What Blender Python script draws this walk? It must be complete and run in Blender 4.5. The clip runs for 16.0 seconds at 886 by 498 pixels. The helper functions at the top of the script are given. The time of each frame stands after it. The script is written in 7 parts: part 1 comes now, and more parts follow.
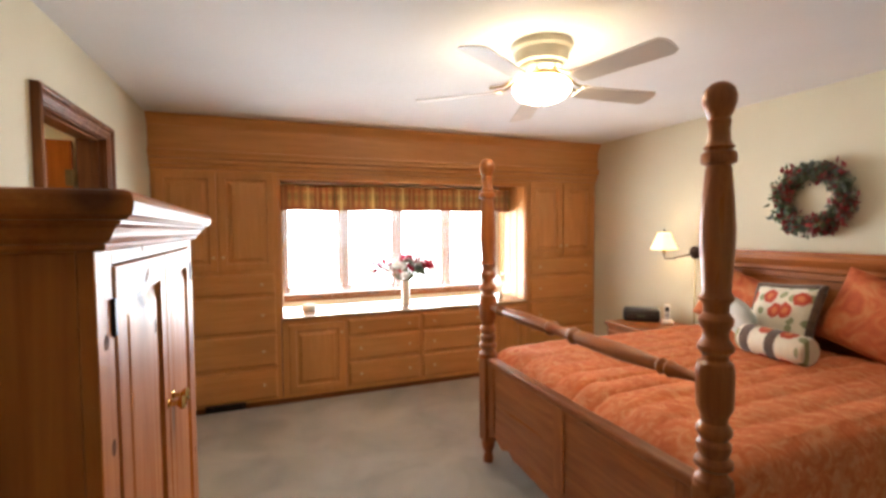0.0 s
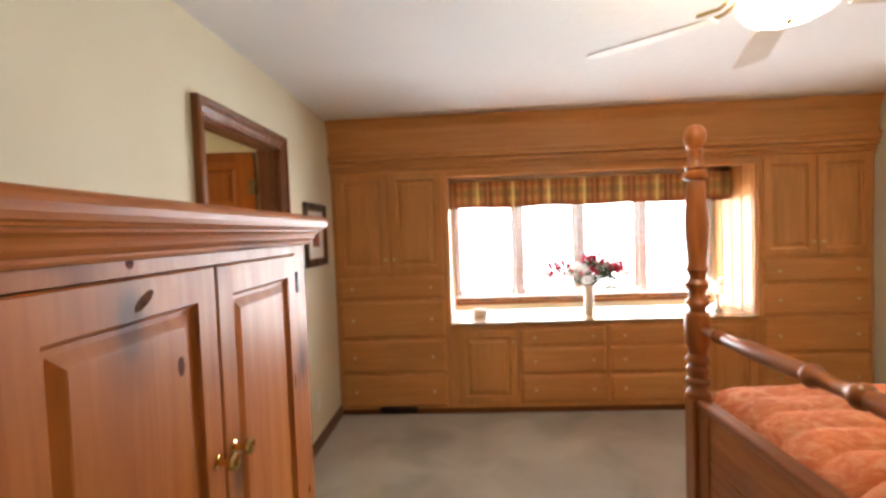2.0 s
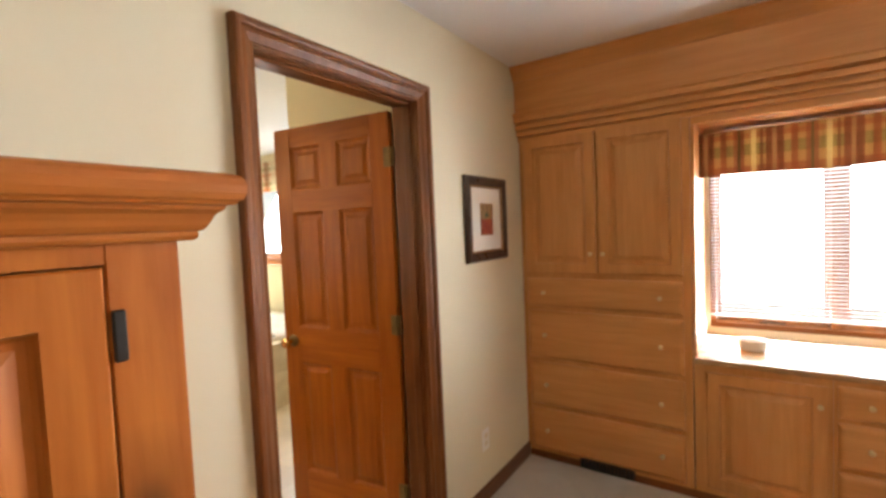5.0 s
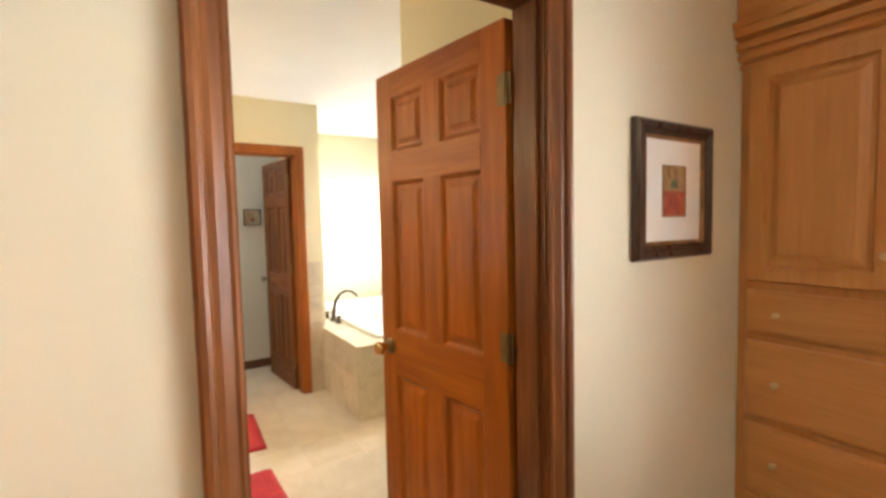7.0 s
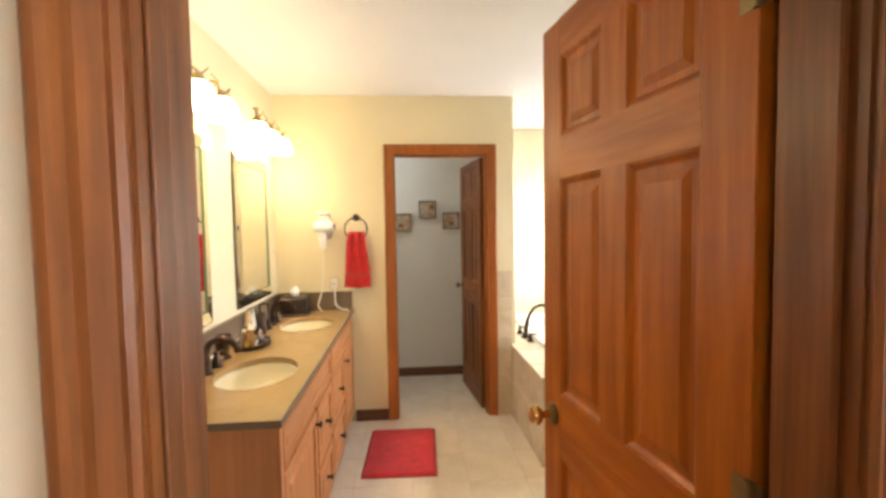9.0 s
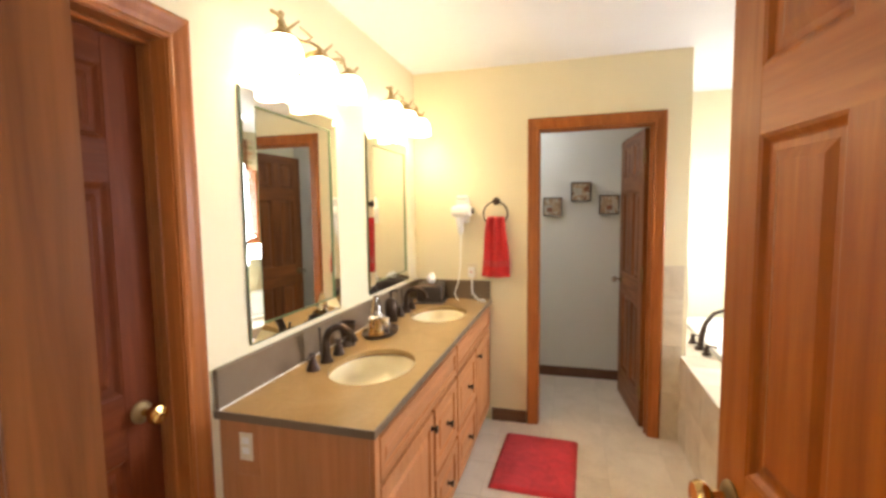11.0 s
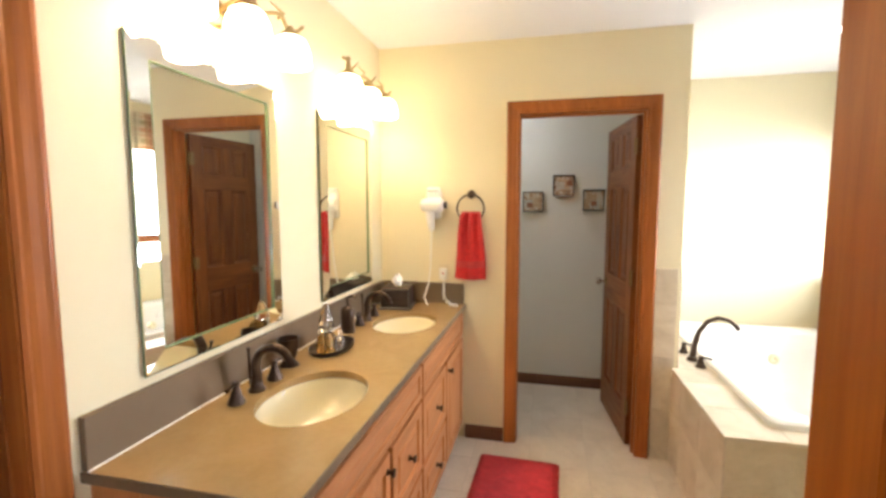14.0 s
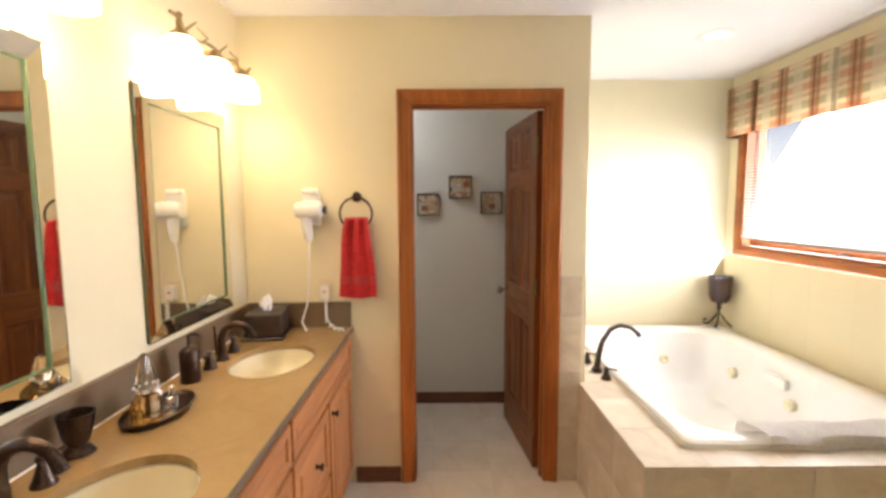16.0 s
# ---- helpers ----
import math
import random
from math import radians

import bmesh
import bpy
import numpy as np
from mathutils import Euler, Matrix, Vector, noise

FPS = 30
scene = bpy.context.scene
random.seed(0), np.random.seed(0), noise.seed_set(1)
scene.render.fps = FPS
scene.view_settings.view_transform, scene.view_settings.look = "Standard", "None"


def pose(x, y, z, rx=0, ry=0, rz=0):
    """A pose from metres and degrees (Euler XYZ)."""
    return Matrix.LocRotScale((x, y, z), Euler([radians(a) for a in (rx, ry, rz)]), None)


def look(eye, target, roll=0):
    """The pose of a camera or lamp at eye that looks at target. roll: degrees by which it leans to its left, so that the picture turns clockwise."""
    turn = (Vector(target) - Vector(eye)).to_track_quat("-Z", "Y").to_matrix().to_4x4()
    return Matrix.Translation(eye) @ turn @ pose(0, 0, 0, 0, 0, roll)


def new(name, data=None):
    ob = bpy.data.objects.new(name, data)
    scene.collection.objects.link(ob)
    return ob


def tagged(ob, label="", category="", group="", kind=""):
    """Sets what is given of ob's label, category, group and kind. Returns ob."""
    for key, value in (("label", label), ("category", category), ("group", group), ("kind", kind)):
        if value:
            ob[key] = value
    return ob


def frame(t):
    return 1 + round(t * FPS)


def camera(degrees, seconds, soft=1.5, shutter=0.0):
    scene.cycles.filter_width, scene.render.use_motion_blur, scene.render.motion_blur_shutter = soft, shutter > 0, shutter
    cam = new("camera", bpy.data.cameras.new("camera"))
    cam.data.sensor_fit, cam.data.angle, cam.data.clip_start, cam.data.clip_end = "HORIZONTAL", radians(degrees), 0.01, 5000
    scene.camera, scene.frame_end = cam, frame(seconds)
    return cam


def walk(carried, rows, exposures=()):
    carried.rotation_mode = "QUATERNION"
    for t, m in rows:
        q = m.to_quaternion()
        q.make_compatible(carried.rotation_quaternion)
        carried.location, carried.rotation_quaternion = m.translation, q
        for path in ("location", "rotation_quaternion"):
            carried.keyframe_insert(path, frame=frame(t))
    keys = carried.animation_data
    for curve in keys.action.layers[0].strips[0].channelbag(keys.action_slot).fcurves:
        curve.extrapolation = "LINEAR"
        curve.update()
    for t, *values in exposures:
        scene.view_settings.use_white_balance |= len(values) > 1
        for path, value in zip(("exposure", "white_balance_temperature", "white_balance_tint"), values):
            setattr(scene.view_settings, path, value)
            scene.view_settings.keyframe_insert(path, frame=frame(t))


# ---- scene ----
cam = camera(88.7, 16.0, soft=3.1)
PATH = [
    (0, (0.858, -0.16, 1.518), (1.575, 1.705, 1.431), -0.5),
    (0.5, (0.931, -0.071, 1.512), (1.452, 1.858, 1.423), -1.0),
    (1, (0.993, 0.013, 1.503), (1.293, 1.988, 1.41), -1.4),
    (1.5, (1.053, 0.138, 1.505), (1.148, 2.134, 1.417), -1.9),
    (2, (1.097, 0.284, 1.515), (0.995, 2.28, 1.438), -2.1),
    (2.5, (1.154, 0.439, 1.515), (0.877, 2.419, 1.447), -2.5),
    (3, (1.232, 0.624, 1.519), (0.786, 2.572, 1.451), -2.5),
    (5.5, (1.189, 1.526, 1.491), (-0.091, 3.058, 1.371), -2.1),
    (6, (1.067, 1.704, 1.49), (-0.35, 3.109, 1.353), -1.6),
    (6.5, (0.975, 1.888, 1.454), (-0.582, 3.137, 1.337), -1.4),
    (7, (0.894, 2.045, 1.437), (-0.795, 3.109, 1.317), -1.2),
    (7.5, (0.776, 2.173, 1.446), (-1.023, 3.038, 1.32), -0.7),
    (8, (0.671, 2.264, 1.461), (-1.223, 2.895, 1.342), -0.5),
    (8.5, (0.566, 2.353, 1.471), (-1.392, 2.746, 1.363), -0.8),
    (9, (0.467, 2.430, 1.477), (-1.524, 2.585, 1.373), -0.9),
    (9.5, (0.348, 2.489, 1.480), (-1.648, 2.417, 1.370), -1.0),
    (10, (0.263, 2.514, 1.484), (-1.712, 2.225, 1.363), -0.9),
    (12.5, (0.006, 2.559, 1.465), (-1.883, 1.932, 1.271), -1.0),
    (13, (-0.049, 2.547, 1.464), (-1.949, 1.955, 1.27), -0.6),
    (13.5, (-0.121, 2.53, 1.467), (-2.041, 2.004, 1.276), -0.4),
    (14, (-0.205, 2.502, 1.475), (-2.146, 2.058, 1.286), -0.0),
    (14.5, (-0.292, 2.469, 1.474), (-2.253, 2.12, 1.289), 0.3),
    (15, (-0.402, 2.443, 1.467), (-2.38, 2.206, 1.288), 0.2),
    (15.5, (-0.512, 2.46, 1.484), (-2.5, 2.334, 1.299), -0.1),
    (16, (-0.602, 2.486, 1.492), (-2.594, 2.493, 1.307), -0.3),
]
walk(cam, [(t, look(eye, target, roll)) for t, eye, target, roll in PATH], exposures=[(0.0, -0.08, 6800, 11), (2.0, -0.08, 6800, 10), (3.2, -0.05, 6700, 10), (5.5, 0.2, 6900, 11), (6.2, 0.36, 6900, 10), (8.0, 0.28, 6900, 11), (9.5, 0.15, 6800, 14), (12.5, 0.22, 6500, 15), (14.0, 0.12, 6500, 14), (16.0, -0.16, 6600, 19)])

# ---- world and light ----
world = bpy.data.worlds.new("world")
scene.world = world
world.use_nodes = True
wn = world.node_tree
sky = wn.nodes.new("ShaderNodeTexSky")
sky.sky_type, sky.sun_disc = "NISHITA", False
sky.sun_elevation, sky.sun_rotation = radians(40), radians(20)
wn.nodes["Background"].inputs["Strength"].default_value = 0.12
wn.links.new(sky.outputs["Color"], wn.nodes["Background"].inputs["Color"])
sun = new("sun", bpy.data.lights.new("sun", "SUN"))
sun.data.energy, sun.data.angle, sun.data.color = 2.0, radians(0.6), (1.0, 0.95, 0.87)
sun.matrix_world = look((0, 0, 8), (0.35, -1.0, 7.2))


def daylight(name, x, y, z, w, h, watts, color, rise):
    """Sky light that fills a window's opening and points into the room (towards -y)."""
    lamp = new(name, bpy.data.lights.new(name, "AREA"))
    lamp.data.shape, lamp.data.size, lamp.data.size_y = "RECTANGLE", w, h
    lamp.data.energy, lamp.data.color = watts, color
    lamp.matrix_world = look((x, y, z), (x, y - 1, z + rise))
    return lamp


daylight("bedroom_daylight", 2.16, 4.95, 1.30, 3.2, 1.8, 455, (0.84, 0.92, 1.0), 0.76)
daylight("bathroom_daylight", -3.1, 4.99, 1.60, 2.2, 1.5, 158, (0.84, 0.92, 1.0), 0.6)


def glow_point(name, x, y, z, watts, color, r=0.05):
    lamp = new(name, bpy.data.lights.new(name, "POINT"))
    lamp.data.energy, lamp.data.color, lamp.data.shadow_soft_size = watts, color, r
    lamp.location = (x, y, z)
    return lamp


WARM = (1.0, 0.74, 0.42)
FANWARM = (1.0, 0.80, 0.54)


# ---- materials ----
def mat(name):
    m = bpy.data.materials.new(name)
    m.use_nodes = True
    nt = m.node_tree
    return m, nt, nt.nodes["Principled BSDF"]


def nod(nt, kind, **kw):
    n = nt.nodes.new(kind)
    for k, v in kw.items():
        n.inputs[k].default_value = v
    return n


def coords(nt, scale=(1, 1, 1), jitter=True):
    tc = nt.nodes.new("ShaderNodeTexCoord")
    mp = nod(nt, "ShaderNodeMapping", Scale=scale)
    nt.links.new(tc.outputs["Object"], mp.inputs["Vector"])
    if jitter:
        oi = nt.nodes.new("ShaderNodeObjectInfo")
        mul = nt.nodes.new("ShaderNodeMath")
        mul.operation = "MULTIPLY"
        mul.inputs[1].default_value = 37.0
        nt.links.new(oi.outputs["Random"], mul.inputs[0])
        nt.links.new(mul.outputs[0], mp.inputs["Location"])
    return mp.outputs["Vector"]


def ramp(nt, fac, stops):
    r = nt.nodes.new("ShaderNodeValToRGB")
    while len(r.color_ramp.elements) < len(stops):
        r.color_ramp.elements.new(0.5)
    for e, (p, c) in zip(r.color_ramp.elements, stops):
        e.position, e.color = p, (*c, 1)
    nt.links.new(fac, r.inputs[0])
    return r.outputs[0]


def bump(nt, bsdf, height, strength=0.2, dist=0.01):
    b = nod(nt, "ShaderNodeBump", Strength=strength, Distance=dist)
    nt.links.new(height, b.inputs["Height"])
    nt.links.new(b.outputs[0], bsdf.inputs["Normal"])


def mixc(nt, fac, a, b, mode="MIX"):
    m = nt.nodes.new("ShaderNodeMix")
    m.data_type, m.blend_type = "RGBA", mode
    for sock, v in ((m.inputs[0], fac), (m.inputs[6], a), (m.inputs[7], b)):
        if isinstance(v, (int, float)):
            sock.default_value = v
        elif isinstance(v, tuple):
            sock.default_value = (*v, 1)
        else:
            nt.links.new(v, sock)
    return m.outputs[2]


def wood(name, light, dark, axis="z", rough=0.38, knots=False, coat=0.15, scale=1.0, grain=0.6, spec=0.3):
    """Varnished wood with long grain along one axis."""
    m, nt, b = mat(name)
    s = {"x": (1.2, 16, 16), "y": (16, 1.2, 16), "z": (16, 16, 1.2)}[axis]
    v = coords(nt, tuple(a * scale for a in s))
    n1 = nod(nt, "ShaderNodeTexNoise", Scale=1.6, Detail=6.0, Roughness=0.6, Distortion=0.6)
    nt.links.new(v, n1.inputs["Vector"])
    s2 = {"x": (0.6, 3, 3), "y": (3, 0.6, 3), "z": (3, 3, 0.6)}[axis]
    v2 = coords(nt, s2)
    n2 = nod(nt, "ShaderNodeTexNoise", Scale=1.3, Detail=3.0)
    nt.links.new(v2, n2.inputs["Vector"])
    s3 = {"x": (5, 120, 120), "y": (120, 5, 120), "z": (120, 120, 5)}[axis]
    n3 = nod(nt, "ShaderNodeTexNoise", Scale=1.0, Detail=2.0)
    nt.links.new(coords(nt, s3), n3.inputs["Vector"])
    mid = tuple((p + q) / 2 for p, q in zip(light, dark))
    c = ramp(nt, n1.outputs["Fac"], [(0.28, dark), (0.5, mid), (0.72, light)])
    soft = ramp(nt, n2.outputs["Fac"], [(0.3, (1 - 0.45 * grain,) * 3), (0.7, (1 + 0.2 * grain,) * 3)])
    c = mixc(nt, 1.0, c, soft, "MULTIPLY")
    fine = ramp(nt, n3.outputs["Fac"], [(0.35, (0.8, 0.78, 0.76)), (0.6, (1, 1, 1))])
    c = mixc(nt, grain, c, fine, "MULTIPLY")
    if knots:
        vo = nod(nt, "ShaderNodeTexVoronoi", Scale=3.4)
        vo.voronoi_dimensions = "2D"
        kv = {"x": (0.5, 1.0, 1.0), "y": (1.0, 0.5, 1.0), "z": (1.0, 1.0, 0.55)}[axis]
        sp = nt.nodes.new("ShaderNodeSeparateXYZ")
        nt.links.new(coords(nt, kv), sp.inputs[0])
        ad = nt.nodes.new("ShaderNodeMath")
        nt.links.new(sp.outputs[0], ad.inputs[0])
        nt.links.new(sp.outputs[1], ad.inputs[1])
        cb = nt.nodes.new("ShaderNodeCombineXYZ")
        nt.links.new(ad.outputs[0], cb.inputs[0])
        nt.links.new(sp.outputs[2], cb.inputs[1])
        nt.links.new(cb.outputs[0], vo.inputs["Vector"])
        k = ramp(nt, vo.outputs["Distance"], [(0.05, (0.85, 0.85, 0.85)), (0.12, (0.35, 0.35, 0.35)), (0.24, (0, 0, 0))])
        c = mixc(nt, k, c, (0.075, 0.022, 0.008))
    nt.links.new(c, b.inputs["Base Color"])
    rr = ramp(nt, n1.outputs["Fac"], [(0.3, (rough + 0.1,) * 3), (0.7, (rough - 0.06,) * 3)])
    nt.links.new(rr, b.inputs["Roughness"])
    b.inputs["Coat Weight"].default_value = coat
    b.inputs["Coat Roughness"].default_value = 0.25
    b.inputs["Specular IOR Level"].default_value = spec
    bump(nt, b, n3.outputs["Fac"], 0.12, 0.002)
    return m


def plain(name, color, rough=0.5, metal=0.0, vary=0.12, scale=8.0, grain=0.05, dist=0.002, coat=0.0):
    """Painted, glazed or metal surface with slight mottling and fine relief."""
    m, nt, b = mat(name)
    v = coords(nt)
    n1 = nod(nt, "ShaderNodeTexNoise", Scale=scale, Detail=4.0)
    n2 = nod(nt, "ShaderNodeTexNoise", Scale=scale * 14, Detail=3.0)
    for n in (n1, n2):
        nt.links.new(v, n.inputs["Vector"])
    lo, hi = tuple(c * (1 - vary) for c in color), tuple(min(1, c * (1 + vary * 0.6)) for c in color)
    nt.links.new(ramp(nt, n1.outputs["Fac"], [(0.3, lo), (0.7, hi)]), b.inputs["Base Color"])
    nt.links.new(ramp(nt, n2.outputs["Fac"], [(0.3, (max(0.02, rough - 0.06),) * 3), (0.7, (rough + 0.06,) * 3)]), b.inputs["Roughness"])
    b.inputs["Metallic"].default_value = metal
    b.inputs["Coat Weight"].default_value = coat
    bump(nt, b, n2.outputs["Fac"], grain, dist)
    return m


def wall_paint(name, color, rough=0.75, relief=0.12):
    """Roller-painted plaster."""
    m, nt, b = mat(name)
    v = coords(nt, jitter=False)
    n1 = nod(nt, "ShaderNodeTexNoise", Scale=1.4, Detail=3.0)
    n2 = nod(nt, "ShaderNodeTexNoise", Scale=150.0, Detail=3.0)
    for n in (n1, n2):
        nt.links.new(v, n.inputs["Vector"])
    lo, hi = tuple(c * 0.955 for c in color), tuple(min(1, c * 1.02) for c in color)
    nt.links.new(ramp(nt, n1.outputs["Fac"], [(0.3, lo), (0.7, hi)]), b.inputs["Base Color"])
    b.inputs["Roughness"].default_value = rough
    bump(nt, b, n2.outputs["Fac"], relief, 0.003)
    return m


def ceiling_paint():
    m, nt, b = mat("textured_ceiling_paint")
    v = coords(nt, jitter=False)
    n1 = nod(nt, "ShaderNodeTexNoise", Scale=9.0, Detail=5.0, Distortion=1.2)
    n2 = nod(nt, "ShaderNodeTexNoise", Scale=1.1, Detail=2.0)
    for n in (n1, n2):
        nt.links.new(v, n.inputs["Vector"])
    nt.links.new(ramp(nt, n2.outputs["Fac"], [(0.3, (0.77, 0.76, 0.75)), (0.7, (0.83, 0.82, 0.81))]), b.inputs["Base Color"])
    b.inputs["Roughness"].default_value = 0.85
    bump(nt, b, n1.outputs["Fac"], 0.22, 0.01)
    return m


def carpet_mat():
    m, nt, b = mat("grey_cut_pile_carpet")
    v = coords(nt, jitter=False)
    n1 = nod(nt, "ShaderNodeTexNoise", Scale=2.2, Detail=5.0, Distortion=0.8)
    n2 = nod(nt, "ShaderNodeTexNoise", Scale=190.0, Detail=2.0)
    n3 = nod(nt, "ShaderNodeTexNoise", Scale=0.9, Detail=2.0)
    for n in (n1, n2, n3):
        nt.links.new(v, n.inputs["Vector"])
    c = ramp(nt, n1.outputs["Fac"], [(0.32, (0.40, 0.37, 0.32)), (0.5, (0.50, 0.465, 0.41)), (0.68, (0.58, 0.545, 0.49))])
    c = mixc(nt, 0.75, c, ramp(nt, n2.outputs["Fac"], [(0.3, (0.62, 0.6, 0.58)), (0.7, (1.12, 1.12, 1.12))]), "MULTIPLY")
    c = mixc(nt, 0.8, c, ramp(nt, n3.outputs["Fac"], [(0.3, (0.8, 0.8, 0.78)), (0.7, (1.08, 1.08, 1.06))]), "MULTIPLY")
    nt.links.new(c, b.inputs["Base Color"])
    b.inputs["Roughness"].default_value = 0.95
    b.inputs["Sheen Weight"].default_value = 0.25
    bump(nt, b, n2.outputs["Fac"], 0.7, 0.008)
    return m


def stone(name, lo, mid, hi, rough=0.35, scale=5.0, random_tint=0.1):
    """Veined stone or stone-look tile, slightly different from piece to piece."""
    m, nt, b = mat(name)
    v = coords(nt)
    n1 = nod(nt, "ShaderNodeTexNoise", Scale=scale, Detail=7.0, Roughness=0.62, Distortion=0.9)
    n2 = nod(nt, "ShaderNodeTexNoise", Scale=scale * 9, Detail=4.0)
    for n in (n1, n2):
        nt.links.new(v, n.inputs["Vector"])
    c = ramp(nt, n1.outputs["Fac"], [(0.3, lo), (0.5, mid), (0.7, hi)])
    c = mixc(nt, 0.25, c, ramp(nt, n2.outputs["Fac"], [(0.35, (0.86, 0.85, 0.83)), (0.6, (1.04, 1.04, 1.04))]), "MULTIPLY")
    oi = nt.nodes.new("ShaderNodeObjectInfo")
    t = ramp(nt, oi.outputs["Random"], [(0.0, (1 - random_tint,) * 3), (1.0, (1 + random_tint * 0.5,) * 3)])
    c = mixc(nt, 1.0, c, t, "MULTIPLY")
    nt.links.new(c, b.inputs["Base Color"])
    nt.links.new(ramp(nt, n2.outputs["Fac"], [(0.3, (rough - 0.02,) * 3), (0.7, (rough + 0.03,) * 3)]), b.inputs["Roughness"])
    bump(nt, b, n1.outputs["Fac"], 0.02, 0.002)
    return m


def fabric(name, stops, scale=6.0, weave=260.0, rough=0.85, sheen=0.3, detail=4.0, distortion=1.5):
    m, nt, b = mat(name)
    v = coords(nt)
    n1 = nod(nt, "ShaderNodeTexNoise", Scale=scale, Detail=detail, Distortion=distortion)
    n2 = nod(nt, "ShaderNodeTexNoise", Scale=weave, Detail=1.0)
    n3 = nod(nt, "ShaderNodeTexNoise", Scale=scale * 0.3, Detail=2.0)
    for n in (n1, n2, n3):
        nt.links.new(v, n.inputs["Vector"])
    c = ramp(nt, n1.outputs["Fac"], stops)
    c = mixc(nt, 0.6, c, ramp(nt, n2.outputs["Fac"], [(0.3, (0.75, 0.75, 0.75)), (0.7, (1.1, 1.1, 1.1))]), "MULTIPLY")
    c = mixc(nt, 0.6, c, ramp(nt, n3.outputs["Fac"], [(0.3, (0.82, 0.8, 0.8)), (0.7, (1.08, 1.08, 1.08))]), "MULTIPLY")
    nt.links.new(c, b.inputs["Base Color"])
    b.inputs["Roughness"].default_value = rough
    b.inputs["Sheen Weight"].default_value = sheen
    bump(nt, b, n2.outputs["Fac"], 0.35, 0.002)
    return m


def plaid(name, base, bands, rough=0.85):
    """Woven plaid: stripes across (x) and up (z), each band (axis, period, start, width, colour, weight)."""
    m, nt, b = mat(name)
    tc = nt.nodes.new("ShaderNodeTexCoord")
    sep = nt.nodes.new("ShaderNodeSeparateXYZ")
    nt.links.new(tc.outputs["Object"], sep.inputs[0])
    c = base
    for axis, period, start, width, colour, weight in bands:
        sub = nt.nodes.new("ShaderNodeMath")
        sub.operation, sub.inputs[1].default_value = "ADD", 50 * period - start
        nt.links.new(sep.outputs[axis], sub.inputs[0])
        md = nt.nodes.new("ShaderNodeMath")
        md.operation, md.inputs[1].default_value = "MODULO", period
        nt.links.new(sub.outputs[0], md.inputs[0])
        lt = nt.nodes.new("ShaderNodeMath")
        lt.operation, lt.inputs[1].default_value = "LESS_THAN", width
        nt.links.new(md.outputs[0], lt.inputs[0])
        w = nt.nodes.new("ShaderNodeMath")
        w.operation, w.inputs[1].default_value = "MULTIPLY", weight
        nt.links.new(lt.outputs[0], w.inputs[0])
        c = mixc(nt, w.outputs[0], c, colour)
    n2 = nod(nt, "ShaderNodeTexNoise", Scale=300.0, Detail=1.0)
    nt.links.new(tc.outputs["Object"], n2.inputs["Vector"])
    c = mixc(nt, 0.6, c, ramp(nt, n2.outputs["Fac"], [(0.3, (0.75, 0.75, 0.75)), (0.7, (1.1, 1.1, 1.1))]), "MULTIPLY")
    nt.links.new(c, b.inputs["Base Color"])
    b.inputs["Roughness"].default_value = rough
    bump(nt, b, n2.outputs["Fac"], 0.3, 0.002)
    return m


def floral_print():
    """Cream cotton with scattered red poppies and sage leaves."""
    m, nt, b = mat("cream_floral_print")
    sp = nt.nodes.new("ShaderNodeSeparateXYZ")
    nt.links.new(coords(nt, (1.0, 1.0, 0.85)), sp.inputs[0])
    cb = nt.nodes.new("ShaderNodeCombineXYZ")
    nt.links.new(sp.outputs[0], cb.inputs[0])
    nt.links.new(sp.outputs[2], cb.inputs[1])
    wob = nod(nt, "ShaderNodeTexNoise", Scale=24.0, Detail=2.0)
    nt.links.new(cb.outputs[0], wob.inputs["Vector"])
    v = mixc(nt, 0.035, cb.outputs[0], wob.outputs["Color"], "ADD")
    c = (0.76, 0.69, 0.54)
    for scale, stops, colour in ((11.0, [(0.20, (0.9,) * 3), (0.26, (0, 0, 0))], (0.24, 0.27, 0.12)), (7.2, [(0.27, (1, 1, 1)), (0.33, (0, 0, 0))], (0.50, 0.055, 0.02)), (7.2, [(0.08, (1, 1, 1)), (0.17, (0, 0, 0))], (0.66, 0.20, 0.07))):
        vo = nod(nt, "ShaderNodeTexVoronoi", Scale=scale, Randomness=0.8)
        vo.voronoi_dimensions = "2D"
        nt.links.new(v, vo.inputs["Vector"])
        c = mixc(nt, ramp(nt, vo.outputs["Distance"], stops), c, colour)
    n2 = nod(nt, "ShaderNodeTexNoise", Scale=260.0, Detail=1.0)
    nt.links.new(cb.outputs[0], n2.inputs["Vector"])
    c = mixc(nt, 0.5, c, ramp(nt, n2.outputs["Fac"], [(0.3, (0.75,) * 3), (0.7, (1.08,) * 3)]), "MULTIPLY")
    nt.links.new(c, b.inputs["Base Color"])
    b.inputs["Roughness"].default_value = 0.85
    bump(nt, b, n2.outputs["Fac"], 0.3, 0.002)
    return m


def lamp_glass(name, color, strength):
    m, nt, b = mat(name)
    b.inputs["Base Color"].default_value = (0.9, 0.87, 0.8, 1)
    b.inputs["Roughness"].default_value = 0.4
    b.inputs["Emission Color"].default_value = (*color, 1)
    b.inputs["Emission Strength"].default_value = strength
    return m


